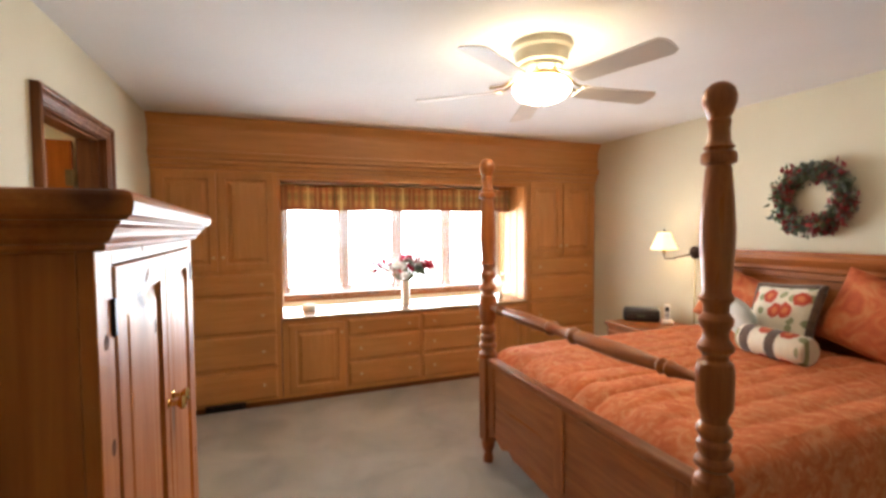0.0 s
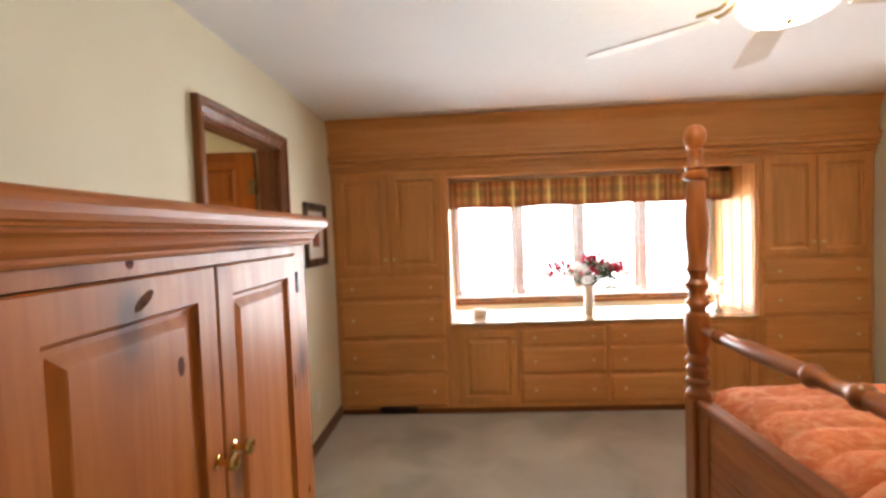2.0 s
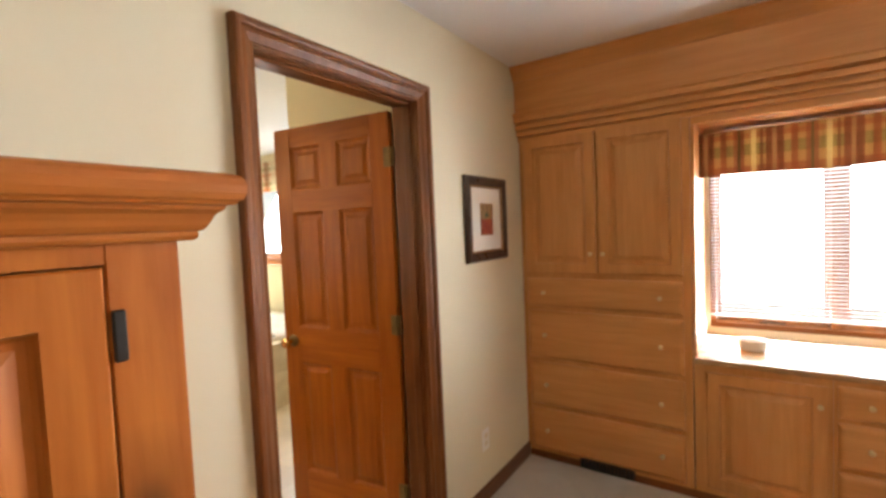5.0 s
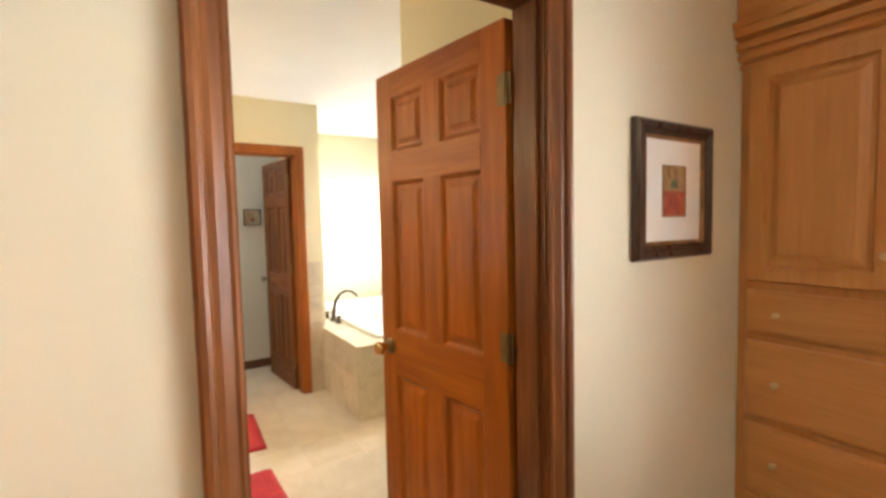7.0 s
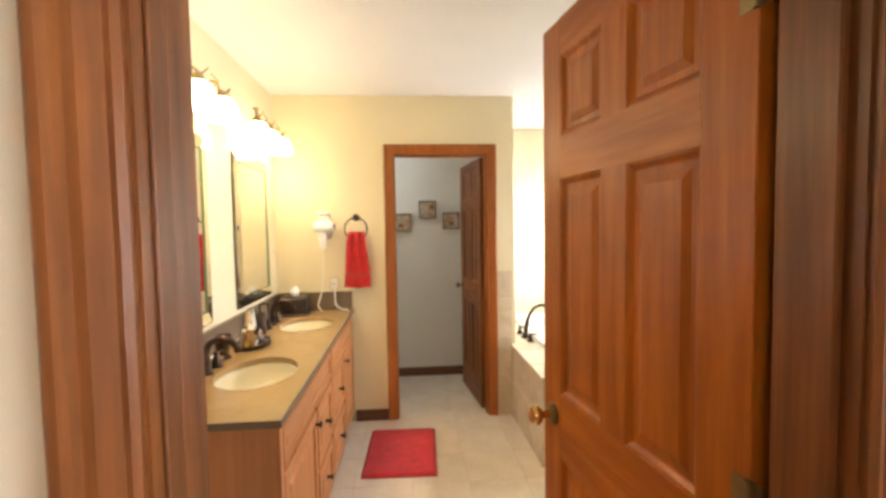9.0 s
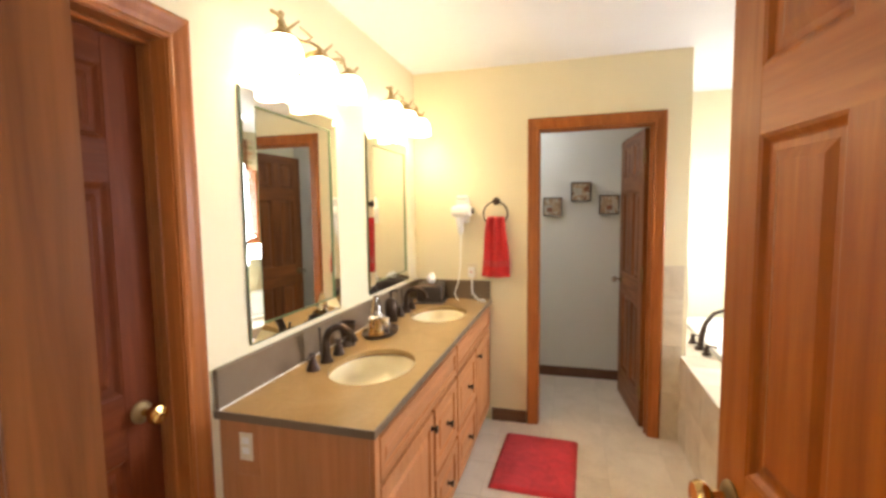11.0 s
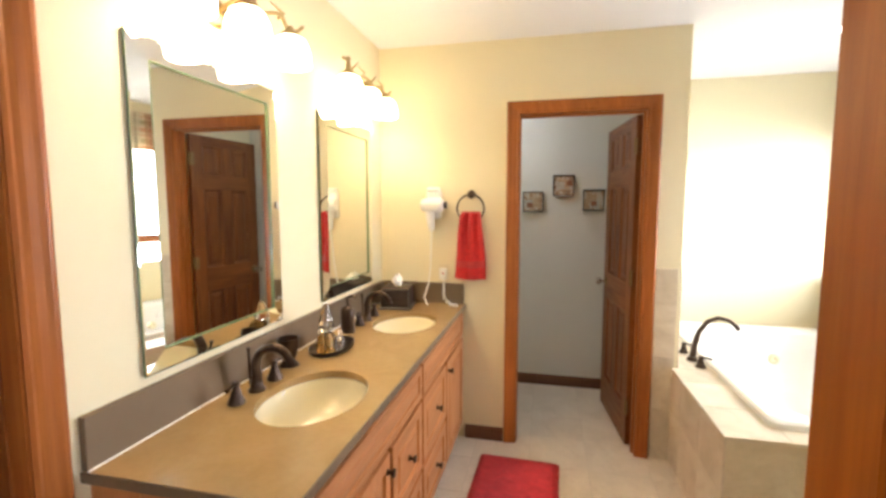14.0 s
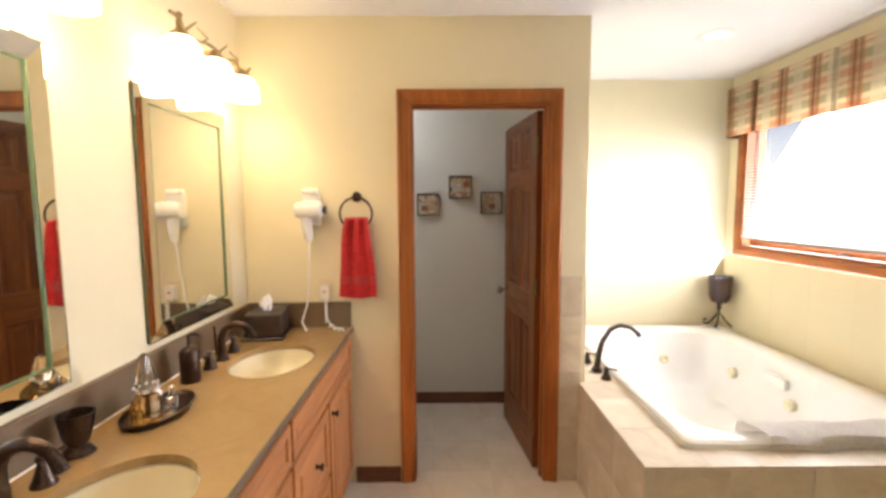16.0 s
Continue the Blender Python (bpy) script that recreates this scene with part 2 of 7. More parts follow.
def glass(name, color=(1, 1, 1), rough=0.02, ior=1.45):
    m, nt, b = mat(name)
    b.inputs["Base Color"].default_value = (*color, 1)
    b.inputs["Roughness"].default_value = rough
    b.inputs["IOR"].default_value = ior
    b.inputs["Transmission Weight"].default_value = 1.0
    return m


def mirror_mat(name, rough):
    m, nt, b = mat(name)
    n = nod(nt, "ShaderNodeTexNoise", Scale=3.0, Detail=2.0)
    nt.links.new(coords(nt), n.inputs["Vector"])
    nt.links.new(ramp(nt, n.outputs["Fac"], [(0.3, (0.86, 0.88, 0.86)), (0.7, (0.9, 0.91, 0.89))]), b.inputs["Base Color"])
    b.inputs["Metallic"].default_value, b.inputs["Roughness"].default_value = 1.0, rough
    return m


OAK = {a: wood("honey_oak_" + a, (0.65, 0.298, 0.096), (0.55, 0.234, 0.069), a, 0.38, coat=0.12, grain=0.3) for a in "xyz"}
CHERRY = {a: wood("cherry_stained_wood_" + a, (0.44, 0.142, 0.034), (0.28, 0.076, 0.017), a, 0.32, coat=0.22) for a in "xyz"}
PINE = {a: wood("knotty_pine_" + a, (0.50, 0.162, 0.031), (0.36, 0.096, 0.016), a, 0.42, knots=True, coat=0.04, grain=0.32, spec=0.18) for a in "xyz"}
DOORWOOD = {a: wood("amber_stained_door_wood_" + a, (0.50, 0.146, 0.013), (0.34, 0.083, 0.007), a, 0.42, coat=0.08, grain=0.45, spec=0.25) for a in "xyz"}
CASING = {a: wood("brown_stained_trim_" + a, (0.26, 0.088, 0.022), (0.13, 0.040, 0.010), a, 0.42, coat=0.1, grain=0.7, spec=0.25) for a in "xyz"}
CASING2 = {a: wood("orange_stained_trim_" + a, (0.46, 0.15, 0.034), (0.30, 0.085, 0.017), a, 0.4, coat=0.1, spec=0.25) for a in "xyz"}
# darker amber door wood, the shade on the closet side put into its colour
SHADEDDOOR = {a: wood("shaded_amber_door_wood_" + a, (0.165, 0.035, 0.007), (0.105, 0.020, 0.004), a, 0.5, coat=0.0, grain=0.3, spec=0.14) for a in "xyz"}
MAPLE = {a: wood("glazed_maple_" + a, (0.50, 0.212, 0.078), (0.40, 0.155, 0.052), a, 0.42, coat=0.08, grain=0.35) for a in "xyz"}
CREAM = wall_paint("cream_wall_paint", (0.71, 0.648, 0.482))
BATHCREAM = wall_paint("pale_yellow_wall_paint", (0.79, 0.71, 0.495))
# pale grey: the toilet room's cool light is put into this wall colour
COOLLITWALL = wall_paint("cool_lit_wall_paint", (0.70, 0.69, 0.64))
CEILPAINT = ceiling_paint()
CARPET = carpet_mat()
FLOORTILE = stone("cream_floor_tile", (0.60, 0.51, 0.40), (0.66, 0.57, 0.455), (0.71, 0.62, 0.505), 0.4, 4.0, 0.03)
TRAVERTINE = stone("beige_stone_tile", (0.52, 0.43, 0.31), (0.63, 0.54, 0.41), (0.71, 0.63, 0.50), 0.36, 4.5, 0.08)
GROUT = plain("beige_grout", (0.58, 0.50, 0.41), 0.9, scale=30)
COUNTER = stone("tan_solid_counter", (0.325, 0.210, 0.088), (0.350, 0.228, 0.098), (0.375, 0.248, 0.110), 0.14, 6.0, 0.0)
COUNTER_EDGE = plain("brown_counter_edge", (0.165, 0.115, 0.070), 0.5, vary=0.06, scale=3, grain=0.0)
COUNTER_EDGE.node_tree.nodes["Principled BSDF"].inputs["Specular IOR Level"].default_value = 0.3
BISQUE = plain("bisque_porcelain", (0.86, 0.79, 0.57), 0.12, vary=0.02, grain=0.0, coat=0.4)
TUBWHITE = plain("white_acrylic", (0.86, 0.85, 0.82), 0.15, vary=0.02, grain=0.0, coat=0.4)
BRONZE = plain("oil_rubbed_bronze", (0.075, 0.05, 0.038), 0.3, 0.85, 0.3, 20)
BRASS = plain("polished_brass", (0.78, 0.53, 0.20), 0.16, 1.0, 0.08, 20, 0.0)
ANTIQUE = plain("antique_brass", (0.42, 0.31, 0.15), 0.35, 1.0, 0.15, 20)
HINGE = plain("aged_hinge_brass", (0.24, 0.16, 0.07), 0.5, 0.8, 0.2, 20)
SATINBRASS = plain("satin_brass", (0.66, 0.50, 0.28), 0.42, 0.8, 0.06, 20, 0.0)
NICKEL = plain("satin_nickel", (0.62, 0.58, 0.52), 0.25, 1.0, 0.06, 20, 0.0)
IRON = plain("dark_iron", (0.035, 0.03, 0.028), 0.45, 0.6, 0.2, 30)
WHITEPL = plain("white_plastic", (0.82, 0.81, 0.77), 0.35, vary=0.03, grain=0.01)
ALMOND = plain("almond_plastic", (0.72, 0.64, 0.46), 0.4, vary=0.03, grain=0.01)
BLACKPL = plain("black_plastic", (0.018, 0.018, 0.02), 0.35, vary=0.2, grain=0.02)
FANWHITE = plain("ivory_enamel", (0.74, 0.68, 0.52), 0.35, vary=0.03)
BLADE = plain("white_fan_blade", (0.66, 0.60, 0.52), 0.5, vary=0.06, scale=5)
BLINDW = plain("white_blind_slat", (0.72, 0.72, 0.72), 0.45, vary=0.02)
GLASSPANE = glass("clear_window_glass", ior=1.02)
MIRROR = mirror_mat("silvered_mirror", 0.008)
MIRRORBEV = mirror_mat("bevelled_mirror_edge", 0.02)
GREENEDGE = plain("green_glass_edge", (0.16, 0.24, 0.13), 0.15, vary=0.1)
FANGLOBE = lamp_glass("lit_opal_fan_globe", (1.0, 0.84, 0.60), 40.0)
VANITYGLASS = lamp_glass("lit_opal_vanity_shade", (1.0, 0.82, 0.54), 12.0)
LAMPSHADE = lamp_glass("lit_cream_lampshade", (1.0, 0.66, 0.30), 2.2)
CANLENS = lamp_glass("lit_recessed_lens", (1.0, 0.95, 0.88), 6.0)
# glow of the fill light added in the toilet room
COOLFILL = lamp_glass("cool_fill_diffuser", (0.86, 0.93, 1.0), 36.0)
QUILT = fabric("orange_damask_quilt", [(0.30, (0.57, 0.120, 0.030)), (0.44, (0.63, 0.155, 0.045)), (0.54, (0.67, 0.205, 0.070)), (0.66, (0.71, 0.28, 0.12))], 16.0, sheen=0.0)
SHAM = fabric("orange_damask_sham", [(0.32, (0.42, 0.075, 0.018)), (0.50, (0.54, 0.12, 0.034)), (0.66, (0.58, 0.20, 0.07))], 9.0, sheen=0.0)
FLORAL = floral_print()
BROWNFAB = fabric("brown_trim_fabric", [(0.3, (0.07, 0.035, 0.02)), (0.7, (0.13, 0.07, 0.04))], 20)
BLUEFAB = fabric("pale_blue_satin", [(0.3, (0.44, 0.48, 0.45)), (0.7, (0.58, 0.62, 0.58))], 6, rough=0.45)
SHEET = fabric("white_cotton", [(0.3, (0.70, 0.66, 0.58)), (0.7, (0.78, 0.75, 0.68))], 8)
REDTERRY = fabric("red_terry_cloth", [(0.3, (0.42, 0.010, 0.012)), (0.7, (0.60, 0.018, 0.020))], 30, weave=180, sheen=0.15)
REDMAT = fabric("red_bath_mat_pile", [(0.3, (0.36, 0.008, 0.014)), (0.7, (0.54, 0.016, 0.024))], 12, weave=150, sheen=0.12)
IVORYTERRY = fabric("ivory_terry_cloth", [(0.3, (0.80, 0.73, 0.65)), (0.7, (0.87, 0.82, 0.75))], 30, weave=180)
PAPER = plain("white_tissue_paper", (0.84, 0.83, 0.80), 0.9, vary=0.03, grain=0.2)
MATBOARD = plain("white_mat_board", (0.80, 0.79, 0.74), 0.9, vary=0.02)
FRAMEDARK = wood("dark_walnut_frame", (0.075, 0.035, 0.02), (0.028, 0.013, 0.008), "z", 0.3, coat=0.4)
FRAMEGOLD = plain("worn_gold_leaf", (0.30, 0.17, 0.07), 0.35, 0.6, 0.4, 18)
REDLANDSCAPE = fabric("red_field_print", [(0.3, (0.26, 0.03, 0.012)), (0.5, (0.40, 0.07, 0.02)), (0.7, (0.30, 0.17, 0.05))], 9, rough=0.5, sheen=0.0)
TANSKY = fabric("tan_sky_print", [(0.3, (0.16, 0.08, 0.03)), (0.5, (0.34, 0.21, 0.08)), (0.7, (0.46, 0.30, 0.13))], 14, rough=0.5, sheen=0.0)
ABSTRACT = fabric("abstract_tan_print", [(0.3, (0.24, 0.12, 0.07)), (0.45, (0.48, 0.30, 0.17)), (0.55, (0.64, 0.57, 0.44)), (0.7, (0.50, 0.47, 0.39))], 11, rough=0.6, sheen=0.0, detail=2.0, distortion=3.0)
PRINTTAN = fabric("tan_print_ink", [(0.3, (0.42, 0.27, 0.15)), (0.7, (0.60, 0.46, 0.30))], 22, rough=0.6, sheen=0.0)
PRINTGREY = fabric("warm_grey_print_ink", [(0.3, (0.40, 0.38, 0.32)), (0.7, (0.62, 0.58, 0.49))], 22, rough=0.6, sheen=0.0)
PRINTRUST = fabric("rust_print_ink", [(0.3, (0.20, 0.075, 0.04)), (0.7, (0.36, 0.15, 0.07))], 22, rough=0.6, sheen=0.0)
PINEKNOT = plain("dark_pine_knot", (0.135, 0.042, 0.014), 0.8, vary=0.5, scale=60)
PINEKNOT.node_tree.nodes["Principled BSDF"].inputs["Specular IOR Level"].default_value = 0.08
LEAFGREEN = plain("dusty_green_leaf", (0.10, 0.13, 0.06), 0.7, vary=0.4, scale=40)
LEAFGREY = plain("grey_green_leaf", (0.13, 0.15, 0.12), 0.7, vary=0.4, scale=40)
PETALRED = plain("crimson_silk_petal", (0.36, 0.012, 0.035), 0.7, vary=0.3, scale=40)
PETALWHITE = plain("white_silk_petal", (0.80, 0.78, 0.72), 0.7, vary=0.06, scale=40)


def thin_cloth(material, colour, share):
    """Lets light shine through thin silk."""
    tree = material.node_tree
    out = next(n for n in tree.nodes if n.type == "OUTPUT_MATERIAL")
    glow_through, mix = tree.nodes.new("ShaderNodeBsdfTranslucent"), tree.nodes.new("ShaderNodeMixShader")
    glow_through.inputs["Color"].default_value = (*colour, 1.0)
    mix.inputs[0].default_value = share
    tree.links.new(tree.nodes["Principled BSDF"].outputs[0], mix.inputs[1])
    tree.links.new(glow_through.outputs[0], mix.inputs[2])
    tree.links.new(mix.outputs[0], out.inputs["Surface"])


thin_cloth(PETALRED, (0.55, 0.03, 0.07), 0.5)
thin_cloth(PETALWHITE, (0.85, 0.83, 0.78), 0.5)
BERRY = plain("dried_burgundy_flower", (0.26, 0.025, 0.025), 0.7, vary=0.4, scale=40)
VASECREAM = plain("cream_ceramic", (0.72, 0.63, 0.48), 0.3, vary=0.06)
CANDLEWAX = plain("ivory_wax", (0.80, 0.76, 0.64), 0.5, vary=0.03)
AMBERGLASS = plain("brown_hurricane_glass", (0.05, 0.02, 0.02), 0.06, vary=0.3, scale=12, grain=0.0, coat=0.5)
CLEARGLASS = glass("clear_bottle_glass")
PERFUME = glass("amber_perfume", (0.75, 0.42, 0.12))
SILVERCAP = plain("silver_cap", (0.70, 0.69, 0.66), 0.2, 1.0, 0.05)
LEATHER = plain("dark_brown_leather", (0.035, 0.022, 0.017), 0.4, vary=0.3, scale=30, grain=0.2)
VENT = plain("dark_vent_metal", (0.015, 0.013, 0.012), 0.5, 0.5)
BASEWOOD = {a: wood("brown_baseboard_" + a, (0.20, 0.085, 0.04), (0.12, 0.045, 0.02), a, 0.4) for a in "xy"}
PLAIDBED = plaid("rust_green_plaid", (0.30, 0.185, 0.075), [
    (2, 0.26, 0.0, 0.045, (0.20, 0.055, 0.025), 0.6), (2, 0.26, 0.10, 0.06, (0.12, 0.12, 0.045), 0.55), (2, 0.26, 0.19, 0.03, (0.24, 0.07, 0.03), 0.5),
    (0, 0.31, 0.0, 0.075, (0.16, 0.048, 0.022), 0.75), (0, 0.31, 0.027, 0.018, (0.30, 0.20, 0.09), 0.6), (0, 0.31, 0.105, 0.028, (0.22, 0.07, 0.03), 0.7), (0, 0.31, 0.165, 0.05, (0.20, 0.075, 0.035), 0.7),
    (0, 0.31, 0.185, 0.012, (0.09, 0.09, 0.035), 0.7), (0, 0.31, 0.245, 0.022, (0.46, 0.36, 0.18), 0.7), (0, 0.31, 0.285, 0.012, (0.14, 0.05, 0.025), 0.6)])
PLAIDBATH = plaid("coral_sage_plaid", (0.80, 0.67, 0.45), [
    (2, 0.17, 0.0, 0.04, (0.66, 0.30, 0.16), 0.7), (2, 0.17, 0.065, 0.045, (0.30, 0.28, 0.12), 0.6), (2, 0.17, 0.135, 0.014, (0.60, 0.22, 0.1), 0.5),
    (0, 0.25, 0.0, 0.085, (0.50, 0.19, 0.085), 0.55), (0, 0.25, 0.022, 0.02, (0.22, 0.085, 0.035), 0.65), (0, 0.25, 0.058, 0.014, (0.24, 0.20, 0.08), 0.6), (0, 0.25, 0.125, 0.075, (0.74, 0.66, 0.48), 0.7)])


# ---- building helpers ----
def link(name, bm, material, parent=None, label="", smooth=False):
    me = bpy.data.meshes.new(name)
    bmesh.ops.recalc_face_normals(bm, faces=bm.faces)
    bm.to_mesh(me)
    bm.free()
    me.materials.append(material)
    if smooth:
        for p in me.polygons:
            p.use_smooth = True
        me.set_sharp_from_angle(angle=radians(38))
    ob = new(name, me)
    if parent:
        ob.parent = parent
    if label:
        ob["label"] = label
    return ob


def part(name, bm, material, parent, label="", smooth=False):
    return link(name, bm, material, parent, label, smooth)


def thing(name, x, y, z, label, category, group="", rz=0.0):
    ob = new(name)
    ob.matrix_basis = pose(x, y, z, 0, 0, rz)
    ob.empty_display_size = 0.1
    return tagged(ob, label, category, group)


def box(bm, x0, y0, z0, x1, y1, z1, bev=0.0, seg=1):
    r = bmesh.ops.create_cube(bm, size=1.0, matrix=Matrix.Translation(((x0 + x1) / 2, (y0 + y1) / 2, (z0 + z1) / 2)) @ Matrix.Diagonal((abs(x1 - x0), abs(y1 - y0), abs(z1 - z0), 1)))
    if bev > 0:
        es = {e for v in r["verts"] for e in v.link_edges}
        bmesh.ops.bevel(bm, geom=list(es), offset=bev, segments=seg, affect="EDGES", profile=0.5)
    return bm


def B(*a, **k):
    return box(bmesh.new(), *a, **k)


def lathe(bm, prof, segs=20, m=None):
    """Turned shape: prof is (radius, height) from bottom to top."""
    m = m or Matrix()
    rings = []
    for r, z in prof:
        rings.append([bm.verts.new(m @ Vector((r * math.cos(2 * math.pi * i / segs), r * math.sin(2 * math.pi * i / segs), z))) for i in range(segs)])
    for a, b in zip(rings, rings[1:]):
        for i in range(segs):
            j = (i + 1) % segs
            bm.faces.new((a[i], a[j], b[j], b[i]))
    bm.faces.new(rings[0][::-1])
    bm.faces.new(rings[-1])
    return bm


def L(prof, segs=20, m=None):
    return lathe(bmesh.new(), prof, segs, m)


def tube(bm, pts, rad, segs=8):
    """Round bar through the points; rad is one radius or one for each point."""
    pts = [Vector(p) for p in pts]
    rads = rad if isinstance(rad, (list, tuple)) else [rad] * len(pts)
    up = Vector((0.13, 0.31, 0.94)).normalized()
    rings = []
    for i, p in enumerate(pts):
        d = (pts[min(i + 1, len(pts) - 1)] - pts[max(i - 1, 0)]).normalized()
        if abs(d.dot(up)) > 0.95:
            up = Vector((0.9, 0.3, 0.1)).normalized()
        u = d.cross(up).normalized()
        v = d.cross(u)
        rings.append([bm.verts.new(p + rads[i] * (u * math.cos(2 * math.pi * k / segs) + v * math.sin(2 * math.pi * k / segs))) for k in range(segs)])
    for a, b in zip(rings, rings[1:]):
        for k in range(segs):
            j = (k + 1) % segs
            bm.faces.new((a[k], a[j], b[j], b[k]))
    bm.faces.new(rings[0])
    bm.faces.new(rings[-1][::-1])
    return bm


def arc(c, r, a0, a1, n, u=(1, 0, 0), v=(0, 0, 1)):
    c, u, v = Vector(c), Vector(u), Vector(v)
    return [c + r * (u * math.cos(radians(a0 + (a1 - a0) * i / n)) + v * math.sin(radians(a0 + (a1 - a0) * i / n))) for i in range(n + 1)]


def ring(bm, u0, v0, u1, v1, prof, put, closed=True):
    """A mitred moulding round a rectangle. prof: (outward, proud) points of a closed outline; put maps (u, v, proud) to a place.
    closed=False leaves the bottom open, as door casings are."""
    loops = []
    for o, p in prof:
        vb = v0 - o if closed else v0
        c = [(u0 - o, vb), (u0 - o, v1 + o), (u1 + o, v1 + o), (u1 + o, vb)]
        loops.append([bm.verts.new(put(u, v, p)) for u, v in c])
    n = len(prof)
    for i in range(n):
        a, b = loops[i], loops[(i + 1) % n]
        for k in range(4 if closed else 3):
            j = (k + 1) % 4
            bm.faces.new((a[k], a[j], b[j], b[k]))
    if not closed:
        bm.faces.new([l[0] for l in loops])
        bm.faces.new([l[3] for l in loops][::-1])
    return bm


def stepped(bm, u0, v0, u1, v1, steps, put, back):
    """A fielded panel: rectangles one inside the other (inset, proud), closed at the back."""
    loops = []
    for ins, p in [(0.0, back)] + steps:
        loops.append([bm.verts.new(put(u, v, p)) for u, v in ((u0 + ins, v0 + ins), (u1 - ins, v0 + ins), (u1 - ins, v1 - ins), (u0 + ins, v1 - ins))])
    for a, b in zip(loops, loops[1:]):
        for k in range(4):
            j = (k + 1) % 4
            bm.faces.new((a[k], a[j], b[j], b[k]))
    bm.faces.new(loops[0])
    bm.faces.new(loops[-1])
    return bm


def prism_x(bm, prof, x0, x1):
    """A moulding along x; prof is (y, z)."""
    a = [bm.verts.new((x0, y, z)) for y, z in prof]
    b = [bm.verts.new((x1, y, z)) for y, z in prof]
    n = len(prof)
    for i in range(n):
        j = (i + 1) % n
        bm.faces.new((a[i], a[j], b[j], b[i]))
    bm.faces.new(a)
    bm.faces.new(b[::-1])
    return bm


def prism_y(bm, prof, y0, y1):
    prism = prism_x(bmesh.new(), prof, y0, y1)
    for v in prism.verts:
        v.co = Vector((v.co.y, v.co.x, v.co.z))
    me = bpy.data.meshes.new("tmp")
    prism.to_mesh(me)
    prism.free()
    bm.from_mesh(me)
    bpy.data.meshes.remove(me)
    return bm


FACE_NEG_Y = lambda y: (lambda u, v, p: Vector((u, y - p, v)))
FACE_POS_Y = lambda y: (lambda u, v, p: Vector((u, y + p, v)))
FACE_POS_X = lambda x: (lambda u, v, p: Vector((x + p, u, v)))
FACE_NEG_X = lambda x: (lambda u, v, p: Vector((x - p, u, v)))

# fielded door and bowed drawer outlines, (inset, proud)
DOOR_STEPS = [(0.0, 0.016), (0.004, 0.020), (0.055, 0.020), (0.059, 0.010), (0.064, 0.004), (0.078, 0.004), (0.100, 0.016), (0.103, 0.018)]
DRAWER_STEPS = [(0.0, 0.010), (0.004, 0.015), (0.012, 0.020), (0.022, 0.022)]


def knob(parent, x, y, z, material, way="-y", r=0.013, depth=0.028, label=""):
    turn = {"-y": pose(x, y, z, 90), "+y": pose(x, y, z, -90), "+x": pose(x, y, z, 0, 90), "-x": pose(x, y, z, 0, -90)}[way]
    prof = [(r * 0.75, 0), (r * 0.75, 0.003), (r * 0.42, 0.006), (r * 0.40, depth * 0.5), (r * 0.8, depth * 0.62), (r, depth * 0.8), (r * 0.85, depth * 0.94), (r * 0.3, depth)]
    return part("knob", L(prof, 14, turn), material, parent, label, True)


# ---- structure: bedroom ----
def structure(name, bm, material, label, category="wall"):
    return tagged(link(name, bm, material), label, category, kind="structure")


H = 2.44
DY0, DY1, DH = 2.162, 2.945, 2.045         # bedroom-bathroom doorway
ROOM_E, ROOM_S = 4.29, -2.6
WIN = (0.985, 3.36, 0.80, 1.98)            # bedroom window opening in the outer wall
BWIN = (-3.955, -2.25, 1.170, 2.12)           # bathroom window
NY = 4.60                                   # outer wall, bedroom side
BN = 4.70                                   # outer wall, bathroom side
EX = -2.955                                 # bathroom end wall
VY = 1.468                                 # vanity wall
WD0, WD1, WDH = 2.332, 3.040, 2.014          # toilet-room doorway
CD0, CD1, CDH = -0.888, -0.215, 1.965       # closet doorway

bm = bmesh.new()
box(bm, -0.12, ROOM_S, 0, 0, DY0, H)
box(bm, -0.12, DY1, 0, 0, 4.85, H)
box(bm, -0.12, DY0, DH, 0, DY1, H)
structure("wall_west", bm, CREAM, "cream painted wall with the bathroom doorway")
bm = bmesh.new()
box(bm, 0.0, NY, 0, WIN[0], 4.85, H)
box(bm, WIN[1], NY, 0, ROOM_E + 0.12, 4.85, H)
box(bm, WIN[0], NY, 0, WIN[1], 4.85, WIN[2])
box(bm, WIN[0], NY, WIN[3], WIN[1], 4.85, H)
structure("wall_north", bm, CREAM, "outer wall with wide bedroom window opening")
structure("wall_east", B(ROOM_E, ROOM_S, 0, ROOM_E + 0.12, NY, H), CREAM, "cream painted wall behind the bed")
structure("wall_south", B(-0.12, ROOM_S - 0.12, 0, ROOM_E + 0.12, ROOM_S, H), CREAM, "cream painted plain back wall")
structure("floor_bedroom", B(-0.06, ROOM_S, -0.06, ROOM_E, NY, 0.0), CARPET, "worn grey cut-pile carpet floor", "carpet")
structure("ceiling_bedroom", B(-0.06, ROOM_S, H, ROOM_E, NY, H + 0.08), CEILPAINT, "white textured bedroom ceiling", "ceiling")

# baseboards
BB = [(0.0, 0.0), (0.0, 0.085), (0.006, 0.085), (0.012, 0.07), (0.013, 0.0)]


def base_x(name, x0, x1, y, out):
    return tagged(link(name, prism_x(bmesh.new(), [(y + out * a, b) for a, b in BB], x0, x1), BASEWOOD["x"]), "brown stained wooden baseboard", "baseboard", kind="structure")


def base_y(name, y0, y1, x, out):
    return tagged(link(name, prism_y(bmesh.new(), [(x + out * a, b) for a, b in BB], y0, y1), BASEWOOD["y"]), "brown stained wooden baseboard", "baseboard", kind="structure")


